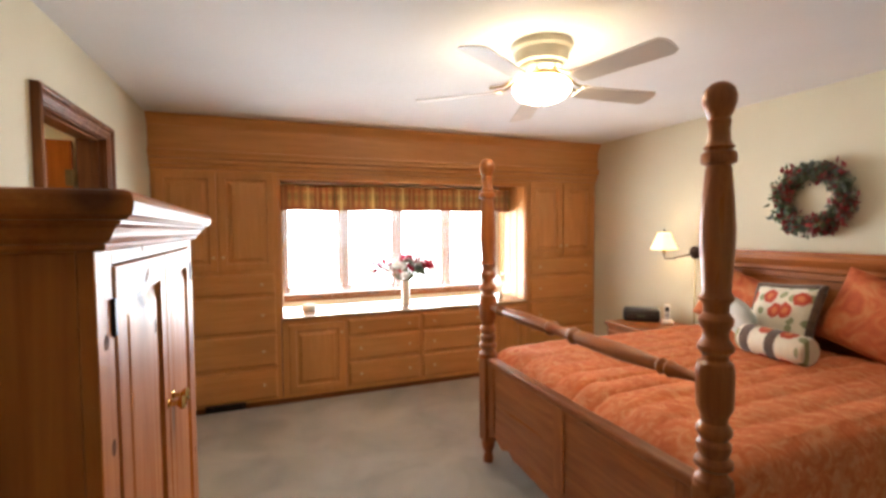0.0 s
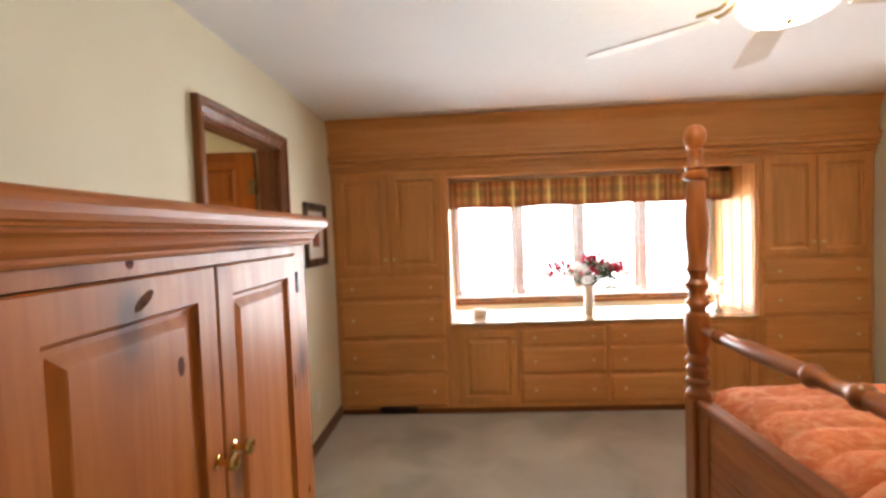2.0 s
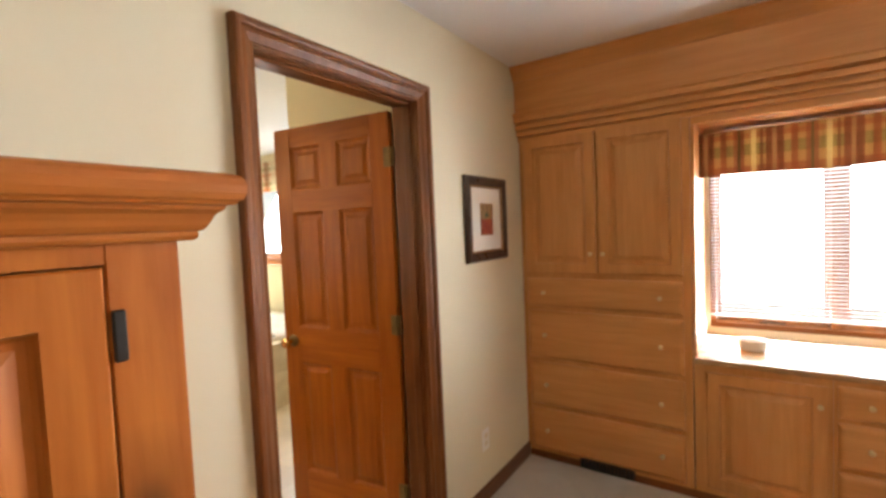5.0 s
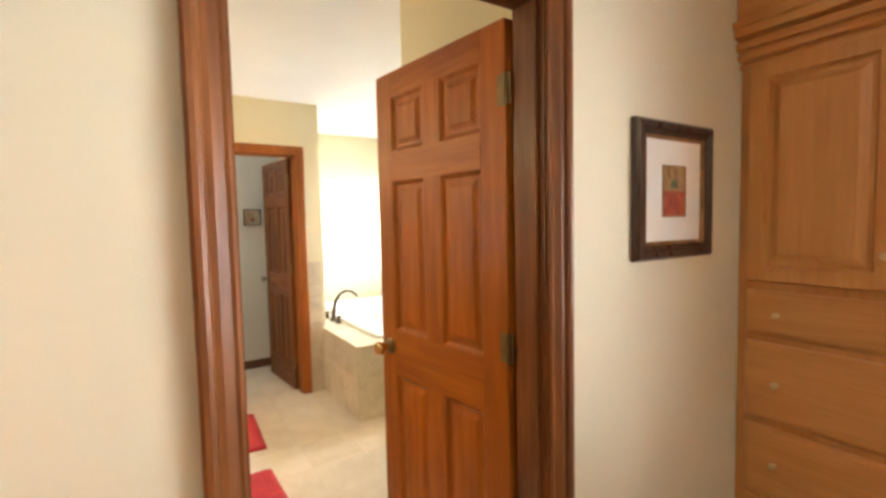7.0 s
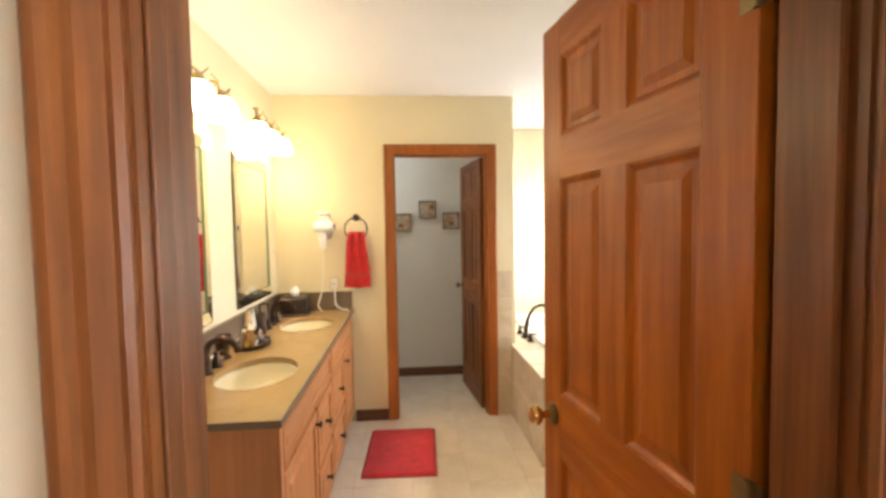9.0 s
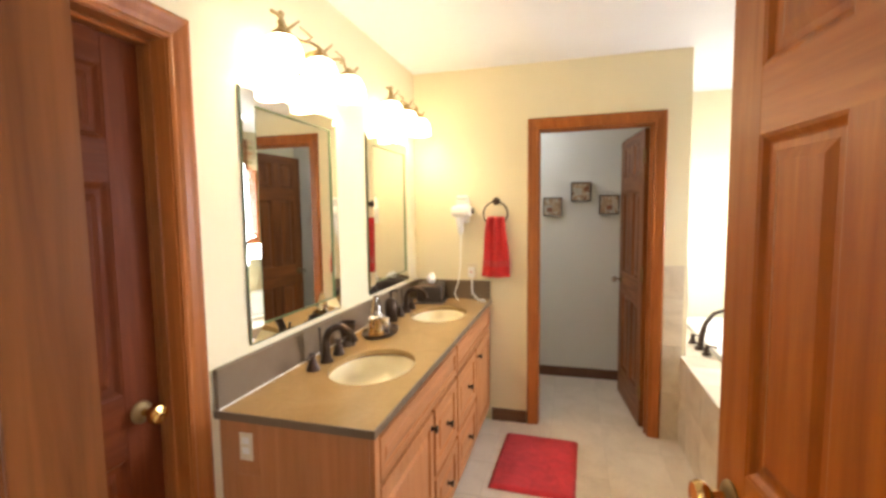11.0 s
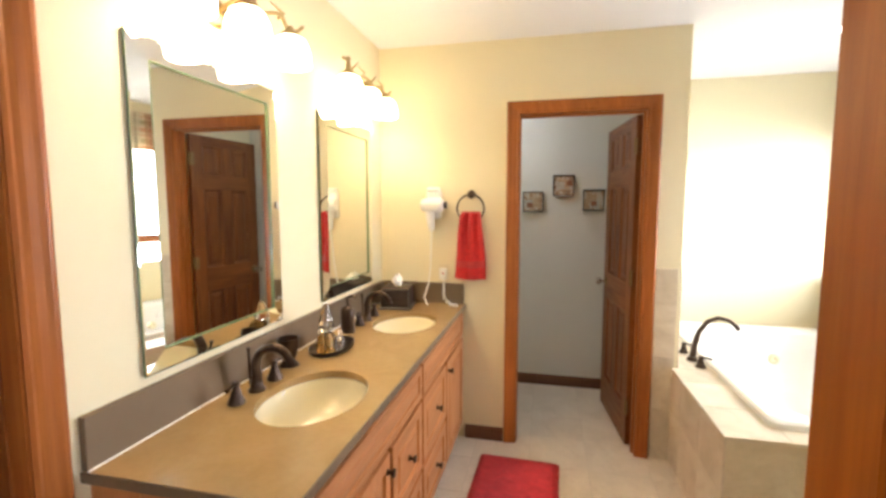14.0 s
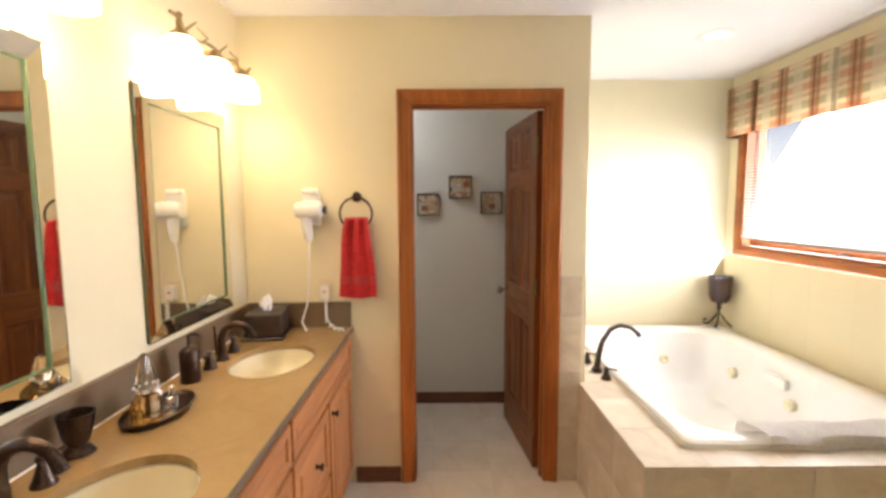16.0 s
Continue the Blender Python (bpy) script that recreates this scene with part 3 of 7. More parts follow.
base_y("baseboard", DY1 + 0.072, 4.0, 0.0, 1)
base_y("baseboard", ROOM_S, DY0 - 0.072, 0.0, 1)
base_y("baseboard", ROOM_S, 3.99, ROOM_E, -1)

# ---- structure: bathroom ----
bm = bmesh.new()
box(bm, EX, VY - 0.12, 0, CD0, VY, H)
box(bm, CD1, VY - 0.12, 0, -0.12, VY, H)
box(bm, CD0, VY - 0.12, CDH, CD1, VY, H)
structure("wall_vanity", bm, BATHCREAM, "pale yellow wall behind the vanity")
bm = bmesh.new()
box(bm, EX - 0.10, VY - 0.12, 0, EX, WD0, H)
box(bm, EX - 0.10, WD1, 0, EX, 3.242, H)
box(bm, EX - 0.10, WD0, WDH, EX, WD1, H)
structure("wall_bath_end", bm, BATHCREAM, "pale yellow end wall with toilet-room doorway")
bm = bmesh.new()
box(bm, -4.20, 3.140, 0, EX - 0.10, 3.242, H)
box(bm, -4.20, 3.242, 0, -4.12, 4.85, H)
structure("wall_tub_alcove", bm, BATHCREAM, "cream wall round the tub alcove")
bm = bmesh.new()
box(bm, -4.12, BN, 0, BWIN[0], 4.85, H)
box(bm, BWIN[1], BN, 0, -0.12, 4.85, H)
box(bm, BWIN[0], BN, 0, BWIN[1], 4.85, BWIN[2])
box(bm, BWIN[0], BN, BWIN[3], BWIN[1], 4.85, H)
structure("wall_bath_window", bm, BATHCREAM, "cream outer wall with the bathroom window")
bm = bmesh.new()
box(bm, -0.945, 3.005, 0, -0.12, 3.10, H)
box(bm, -0.945, 3.10, 0, -0.845, BN, H)
structure("wall_bath_corner", bm, BATHCREAM, "pale yellow jutting wall behind the open door")
bm = bmesh.new()
box(bm, -4.05, 1.33, 0, -3.95, 3.140, H)
box(bm, -3.95, 1.33, 0, EX - 0.10, 1.43, H)
structure("wall_toilet_room", bm, COOLLITWALL, "toilet room walls, pale grey from cool light put into their colour")
structure("wall_closet", B(-0.95, 0.9, 0, -0.12, 1.0, H), COOLLITWALL, "plain closet back wall")
structure("ceiling_bathroom", B(-4.20, 1.33, H, -0.06, 4.85, H + 0.08), CEILPAINT, "white bathroom ceiling", "ceiling")
bathfloor = structure("floor_bathroom", B(-4.20, 0.9, -0.06, -0.06, 4.85, -0.0012), GROUT, "cream square tile bathroom floor", "floor")
base_x("baseboard", -3.95, EX - 0.1, 3.140, -1)
base_y("baseboard", 1.43, 3.140, -3.95, 1)
base_y("baseboard", VY + 0.55, WD0 - 0.072, EX, 1)

# ---- doors and casings ----
CAS = [(-0.004, 0.0), (-0.004, 0.009), (0.004, 0.013), (0.012, 0.011), (0.024, 0.015), (0.042, 0.018), (0.053, 0.021), (0.060, 0.021), (0.067, 0.017), (0.070, 0.0)]


DEEPCAS = [(-0.004, 0.0), (-0.004, 0.011), (0.003, 0.016), (0.010, 0.014), (0.016, 0.017), (0.030, 0.024), (0.042, 0.024), (0.046, 0.032), (0.054, 0.036), (0.064, 0.036), (0.070, 0.031), (0.070, 0.0)]


def doorway(name, label, wall0, wall1, a, b, h, mats, along, faces, stop, front=CAS):
    """Jamb lining and casings. along: 'y' for openings in walls of constant x."""
    root = new(name)
    tagged(root, label, "door frame", kind="structure")
    t = 0.008
    for s0, s1, z0, z1, mt, nm in ((a - 0.002, a + t, 0, h, "z", "jamb"), (b - t, b + 0.002, 0, h, "z", "jamb"), (a + t, b - t, h - t, h + 0.002, along, "head_jamb")):
        part(nm, B(wall0, s0, z0, wall1, s1, z1) if along == "y" else B(s0, wall0, z0, s1, wall1, z1), mats[mt], root)
    w0, w1 = stop
    for s0, s1, z0, z1, mt in ((a + t, a + t + 0.004, 0, h - t, "z"), (b - t - 0.012, b - t, 0, h - t, "z"), (a + t + 0.004, b - t - 0.012, h - t - 0.012, h - t, along)):
        part("door_stop", B(w0, s0, z0, w1, s1, z1, bev=0.003) if along == "y" else B(s0, w0, z0, s1, w1, z1, bev=0.003), mats[mt], root)
    for i, put in enumerate(faces):
        part("casing", ring(bmesh.new(), a, 0, b, h, CAS if i else front, put, False), mats["z"], root)
    return root


def six_panel(name, label, w, h, m, knob_mat, mats, hinges=True, hinge_face=1, rows=((0.235, 0.82), (1.0, 1.60), (1.712, 1.93))):
    """Six-panel door leaf; the hinge edge stands at the origin, the leaf runs along +x, faces +-y."""
    root = new(name)
    root.matrix_basis = m
    tagged(root, label, "door", kind="structure")
    T = 0.0175
    st, mu = 0.105, 0.095
    xa, xb, xc, xd = st, (w - mu) / 2, (w + mu) / 2, w - st
    z0 = 0.008
    rails = [(z0, rows[0][0]), (rows[0][1], rows[1][0]), (rows[1][1], rows[2][0]), (rows[2][1], h)]
    for x0, x1 in ((0, st), (w - st, w)):
        part("stile", B(x0, -T, z0, x1, T, h, bev=0.0015), mats["z"], root)
    for r0, r1 in rails:
        part("rail", B(st, -T, r0, w - st, T, r1), mats["x"], root)
    for r0, r1 in rows:
        part("mullion", B(xb, -T, r0, xc, T, r1), mats["z"], root)
    for r0, r1 in rows:
        for x0, x1 in ((xa, xb), (xc, xd)):
            bm = bmesh.new()
            for put in (FACE_NEG_Y(0), FACE_POS_Y(0)):
                stepped(bm, x0, r0, x1, r1, [(0.0, T - 0.001), (0.006, T - 0.003), (0.014, 0.0075), (0.018, 0.006), (0.030, 0.006), (0.048, 0.0125)], put, 0.0)
            part("panel", bm, mats["z"], root)
    for way, s in (("-y", -1), ("+y", 1)):
        turn = pose(w - 0.06, s * T, 0.93, 90 if s < 0 else -90)
        kn = part("door_knob", L([(0.011, 0.012), (0.011, 0.034), (0.020, 0.040), (0.028, 0.050), (0.029, 0.058), (0.024, 0.068), (0.010, 0.073)], 22, turn), knob_mat, root, "round metal door knob", True)
        part("rose", L([(0.032, 0), (0.032, 0.004), (0.026, 0.010), (0.012, 0.0125)], 22, turn), HINGE, kn, "aged brass knob rose", True)
    if hinges:
        for z in (0.25, 1.05, 1.82):
            hb = B(-0.022, hinge_face * T - 0.001, z - 0.045, 0.032, hinge_face * T + 0.0015, z + 0.045)
            lathe(hb, [(0.006, 0), (0.006, 0.094)], 8, pose(-0.002, hinge_face * (T + 0.005), z - 0.047))
            part("hinge", hb, HINGE, root, "aged brass butt hinge")
    return root


doorway("door_frame_1", "brown stained moulded casing round the bathroom doorway", -0.122, 0.002, DY0, DY1, DH, CASING, "y", [FACE_POS_X(0.0), FACE_NEG_X(-0.12)], (-0.058, -0.020), DEEPCAS)
six_panel("door_1", "amber stained six-panel wooden door standing open", 0.710, 2.025, pose(-0.147, 2.943, 0, 0, 0, 187.5), BRASS, DOORWOOD)
doorway("door_frame_2", "orange stained casing round the toilet-room doorway", EX - 0.102, EX + 0.002, WD0, WD1, WDH, CASING2, "y", [FACE_POS_X(EX), FACE_NEG_X(EX - 0.10)], (EX - 0.062, EX - 0.028))
six_panel("door_2", "brown six-panel door open into the toilet room", 0.655, 2.0, pose(EX - 0.108, 3.016, 0, 0, 0, 186.5), NICKEL, CASING, True)
doorway("door_frame_3", "orange stained moulded casing round the closet door", VY - 0.122, VY + 0.002, CD0, CD1, CDH, CASING2, "x", [FACE_POS_Y(VY)], (VY - 0.079, VY - 0.045))
six_panel("door_3", "closed dark amber six-panel closet door with brass knob, shade in its colour", CD1 - CD0 - 0.042, 1.945, pose(CD1 - 0.021, VY - 0.098, 0, 0, 0, 180), BRASS, SHADEDDOOR, False, rows=((0.235, 0.82), (0.995, 1.565), (1.675, 1.868)))


# ---- windows ----
def window(name, label, x0, x1, z0, z1, y, sashes, mats, casing, depth=0.14):
    """Casement window: frame, mullions, sashes with panes; the wall's inner face is at y."""
    root = new(name)
    tagged(root, label, "window", kind="structure")
    yb = y + depth
    fr = bmesh.new()
    for b in ((x0, y, z0, x0 + 0.03, yb, z1), (x1 - 0.03, y, z0, x1, yb, z1), (x0 + 0.03, y, z1 - 0.03, x1 - 0.03, yb, z1), (x0 + 0.03, y, z0, x1 - 0.03, yb, z0 + 0.03)):
        box(fr, *b)
    part("window_frame", fr, mats["x"], root)
    if casing:
        part("window_casing", ring(bmesh.new(), x0 + 0.01, z0 + 0.01, x1 - 0.01, z1 - 0.01, [(0, 0.0), (0, 0.012), (0.01, 0.018), (0.05, 0.018), (0.06, 0.010), (0.06, 0.0)], FACE_NEG_Y(y - 0.001)), mats["x"], root)
    w = (x1 - x0 - 0.06) / sashes
    for i in range(sashes):
        a, b = x0 + 0.03 + i * w, x0 + 0.03 + (i + 1) * w
        if i:
            part("mullion", B(a - 0.03, y + 0.02, z0 + 0.03, a + 0.03, yb, z1 - 0.03), mats["z"], root)
        sa, sb = a + (0.03 if i else 0.0), b - (0.03 if i < sashes - 1 else 0.0)
        part("sash", ring(bmesh.new(), sa + 0.030, z0 + 0.060, sb - 0.030, z1 - 0.060, [(0, 0), (0, 0.03), (0.006, 0.036), (0.029, 0.036), (0.029, 0)], FACE_NEG_Y(y + 0.10)), mats["z"], root)
        pane = part("pane", B(sa + 0.026, y + 0.083, z0 + 0.056, sb - 0.026, y + 0.088, z1 - 0.056), GLASSPANE, root)
        pane.visible_shadow = False
        cr = tube(bmesh.new(), [((sa + sb) / 2 - 0.05, y + 0.03, z0 + 0.037), ((sa + sb) / 2, y + 0.02, z0 + 0.047), ((sa + sb) / 2 + 0.07, y + 0.018, z0 + 0.04)], 0.008, 6)
        part("crank", cr, BRONZE, root, "bronze casement crank handle")
    return root


window("window_1", "four-sash wooden casement window over the built-in", *WIN[:2], *WIN[2:], NY, 4, CASING, False)
window("window_2", "wooden casement window above the tub", *BWIN[:2], *BWIN[2:], BN, 1, CASING2, True)


def blind(name, label, x0, x1, y, z0, z1, tilt):
    """Raised-slat blind hanging from z1 down to z0."""
    root = thing(name, (x0 + x1) / 2, y, z0, label, "blind")
    w, h = (x1 - x0) / 2, z1 - z0
    part("headrail", B(-w, -0.014, h - 0.03, w, 0.014, h, bev=0.002), BLINDW, root)
    bm = bmesh.new()
    n = int((h - 0.05) / 0.021)
    for i in range(n):
        z = 0.02 + i * 0.021
        a = radians(tilt)
        dy, dz = 0.0125 * math.cos(a), 0.0125 * math.sin(a)
        vs = [bm.verts.new(p) for p in ((-w, -dy, z - dz), (w, -dy, z - dz), (w, 0, z + 0.0022), (-w, 0, z + 0.0022), (-w, dy, z + dz), (w, dy, z + dz))]
        bm.faces.new((vs[0], vs[1], vs[2], vs[3]))
        bm.faces.new((vs[3], vs[2], vs[5], vs[4]))
    tagged(part("slats", bm, BLINDW, root, "thin white horizontal slats"), kind="stuff")
    part("bottom_rail", B(-w, -0.011, 0.0, w, 0.011, 0.012, bev=0.002), BLINDW, root)
    for x in (-w * 0.7, w * 0.7):
        part("cord", tube(bmesh.new(), [(x, -0.014, 0.01), (x, -0.014, h - 0.02)], 0.0012, 4), WHITEPL, root)
    return root


blind("window_blind", "white slatted blind lowered over the bedroom window", WIN[0] + 0.005, WIN[1] - 0.005, NY - 0.022, WIN[2] + 0.075, WIN[3] - 0.03, -13)
blind("window_blind", "white slatted blind lowered over the bathroom window", BWIN[0] + 0.033, BWIN[1] - 0.033, BN + 0.002, BWIN[2] + 0.085, BWIN[3] - 0.032, 20)


def valance(name, label, x0, x1, y, z0, z1, material, back, pleats, gather):
    """Hanging fabric valance with returns to the wall and shallow folds."""
    root = thing(name, x0, y, z0, label, "valance")
    bm = bmesh.new()
    n = 220
    path = [(0.0, back - y)] + [((x1 - x0) * i / n, None) for i in range(n + 1)] + [(x1 - x0, back - y)]
    cols = []
    for x, yy in path:
        if yy is None:
            f = 0.5 + 0.5 * math.sin(x * 2 * math.pi / gather)
            g = 0.5 + 0.5 * math.sin(x * 2 * math.pi / (gather * 0.37) + 1.0)
            fold = 0.006 * f + 0.003 * g
            for p in pleats:
                fold += 0.03 * max(0, 1 - abs(x - p) / 0.014)
            cols.append([(x, fold * (1.3 - 0.5 * t), (z1 - z0) * t + (0.004 * math.sin(x * 9) if t == 0 else 0)) for t in (0, 0.25, 0.5, 0.75, 1)])
        else:
            cols.append([(x, yy, (z1 - z0) * t) for t in (0, 0.25, 0.5, 0.75, 1)])
    grid = [[bm.verts.new(p) for p in c] for c in cols]
    for a, b in zip(grid, grid[1:]):
        for k in range(4):
            bm.faces.new((a[k], b[k], b[k + 1], a[k + 1]))
    bmesh.ops.solidify(bm, geom=bm.faces[:], thickness=0.004)
    part("fabric", bm, material, root, smooth=True)
    part("valance_board", B(0.01, 0.045, z1 - z0 - 0.02, x1 - x0 - 0.01, back - y - 0.003, z1 - z0), OAK["x"], root)
    return root


valance("window_valance", "rust, green and gold plaid fabric valance", 0.957, 3.37, 4.30, 1.705, 1.945, PLAIDBED, NY, [], 0.16)
valance("bath_valance", "coral and sage plaid valance with box pleats", -4.01, -2.2, 4.59, 1.985, 2.33, PLAIDBATH, BN, [0.30, 0.92, 1.55], 0.5)


# ---- built-in wall of cupboards ----
FY = 4.0                                    # face of the built-in
OX0, OX1, OZ0, OZ1 = 0.947, 3.412, 0.758, 1.958


def cupboard(name, label, x0, x1, z0, z1, fronts, group=""):
    """A carcass with doors and drawers on its face; fronts: (kind, x0, x1, z0, z1, knob places)."""
    root = thing(name, x0, FY, z0, label, "cabinet", group)
    w, h = x1 - x0, z1 - z0
    part("body", B(0, 0.0, 0, w, NY - FY - 0.01, h), OAK["z"], root)
    for kind, a, b, c, d, knobs in fronts:
        bm = stepped(bmesh.new(), a - x0, c - z0, b - x0, d - z0, DOOR_STEPS if kind == "door" else DRAWER_STEPS, FACE_NEG_Y(0.0), -0.001)
        fr = part(kind, bm, OAK["z" if kind == "door" else "x"], root)
        for kx, kz in knobs:
            knob(fr, kx - x0, -0.021, kz - z0, SATINBRASS, r=0.0125, depth=0.024, label="small satin metal knob")
    return root


def drawer(x0, x1, z0, z1):
    ins, zm = min(0.11, (x1 - x0) * 0.16), (z0 + z1) / 2
    return ("drawer", x0, x1, z0, z1, [(x0 + ins, zm), (x1 - ins, zm)])


TW = 0.943
cupboard("tall_cabinet", "honey oak tall cabinet with two doors and four drawers", 0.001, TW, 0.045, 2.06, [
    ("door", 0.035, 0.462, 1.185, 2.0, [(0.435, 1.30)]), ("door", 0.478, 0.905, 1.185, 2.0, [(0.505, 1.30)]),
    drawer(0.035, 0.905, 0.975, 1.150), drawer(0.035, 0.905, 0.650, 0.950), drawer(0.035, 0.905, 0.355, 0.622), drawer(0.035, 0.905, 0.070, 0.328)], "built-in cabinets")
cupboard("tall_cabinet", "honey oak tall cabinet with doors and drawers beside the window", OX1 + 0.003, ROOM_E - 0.002, 0.045, 2.06, [
    ("door", 3.445, 3.843, 1.225, 2.0, [(3.816, 1.33)]), ("door", 3.860, 4.257, 1.225, 2.0, [(3.888, 1.33)]),
    drawer(3.445, 4.257, 1.020, 1.195), drawer(3.445, 4.257, 0.755, 0.995), drawer(3.445, 4.257, 0.455, 0.730), drawer(3.445, 4.257, 0.075, 0.430)], "built-in cabinets")
LZ0, LZ1 = 0.045, 0.728
cupboard("base_cabinet", "honey oak base cabinet with a fielded door under the window", OX0 + 0.002, 1.503, LZ0, LZ1, [("door", 1.005, 1.485, 0.085, 0.690, [(1.455, 0.60)])], "built-in base cabinets")
for a, b in ((1.505, 2.222), (2.224, 2.945)):
    cupboard("drawer_cabinet", "honey oak three-drawer base cabinet under the window", a, b, LZ0, LZ1, [drawer(a + 0.014, b - 0.018, 0.555, 0.700), drawer(a + 0.014, b - 0.018, 0.328, 0.532), drawer(a + 0.014, b - 0.018, 0.085, 0.305)], "built-in base cabinets")
cupboard("base_cabinet", "honey oak base cabinet with a fielded door near the bed", 2.947, OX1 - 0.002, LZ0, LZ1, [("door", 2.97, 3.385, 0.085, 0.690, [(2.995, 0.60)])], "built-in base cabinets")
top = thing("window_counter", OX0, FY, LZ1, "glossy honey oak counter below the window", "counter")
part("counter_top", B(0.004, -0.018, 0.001, OX1 - OX0 - 0.004, NY - FY - 0.003, 0.030, bev=0.004), wood("glossy_oak_counter", (0.50, 0.29, 0.12), (0.38, 0.20, 0.075), "x", 0.26, coat=0.25), top)
hd = thing("window_header", OX0, FY, OZ1, "honey oak header board above the window recess", "panel")
part("header_board", B(0, 0.0, 0, OX1 - OX0, 0.03, 0.105), OAK["x"], hd)
part("soffit", B(0.0, 0.03, 0.03, OX1 - OX0, NY - FY, 0.05), OAK["x"], hd)
lin = thing("recess_lining", OX1, FY, OZ0, "honey oak boarded side of the window recess", "panel")
part("side_board", B(-0.014, 0.02, 0.002, 0.002, NY - FY - 0.004, 1.23), OAK["z"], lin)
for k in range(4):
    part("batten", B(-0.020, 0.04 + 0.145 * k, 0.004, -0.0135, 0.15 + 0.145 * k, 1.226, bev=0.003), OAK["z"], lin)
lin = thing("recess_lining", OX0, FY, OZ0, "honey oak side board of the window recess", "panel")
part("side_board", B(-0.002, 0.02, 0.002, 0.014, NY - FY - 0.004, 1.23), OAK["z"], lin)
cr = thing("cornice_board", 0, FY, 2.05, "honey oak frieze and moulded cornice under the ceiling", "cornice")
part("frieze", prism_x(bmesh.new(), [(0.0, 0.0), (0.0, 0.39), (-0.055, 0.39), (-0.045, 0.11), (-0.03, 0.0)], 0.001, ROOM_E - 0.001), OAK["x"], cr)
part("lower_moulding", prism_x(bmesh.new(), [(-0.002, -0.055), (-0.020, -0.055), (-0.020, -0.038), (-0.008, -0.036), (-0.008, -0.028), (-0.036, -0.022), (-0.038, -0.004), (-0.022, -0.002), (-0.022, 0.006), (-0.052, 0.013), (-0.054, 0.036), (-0.036, 0.039), (-0.036, 0.047), (-0.068, 0.056), (-0.070, 0.085), (-0.080, 0.092), (-0.080, 0.11), (-0.04, 0.118), (-0.002, 0.0)], 0.001, ROOM_E - 0.001), OAK["x"], cr)
part("crown", prism_x(bmesh.new(), [(-0.05, 0.30), (-0.060, 0.30), (-0.066, 0.318), (-0.088, 0.352), (-0.098, 0.366), (-0.100, 0.388), (-0.05, 0.388)], 0.001, ROOM_E - 0.001), OAK["x"], cr)
pl = thing("built_in_plinth", 0, FY, 0, "honey oak plinth along the floor", "plinth")
part("plinth_board", prism_x(bmesh.new(), [(0.0, 0.0), (0.0, 0.044), (0.012, 0.044), (0.3, 0.044), (0.3, 0.0)], 0.014, ROOM_E - 0.014), CASING["x"], pl)
fv = thing("floor_vent", 0.49, FY - 0.001, 0.006, "dark slotted heating vent in the plinth", "vent")
part("frame", ring(bmesh.new(), -0.15, 0.004, 0.15, 0.05, [(0, 0), (0, 0.004), (0.006, 0.004), (0.006, 0)], FACE_NEG_Y(0)), VENT, fv)
for k in range(14):
    part("slat", B(-0.147 + k * 0.0213, -0.006, 0.003, -0.130 + k * 0.0213, -0.001, 0.051), VENT, fv)


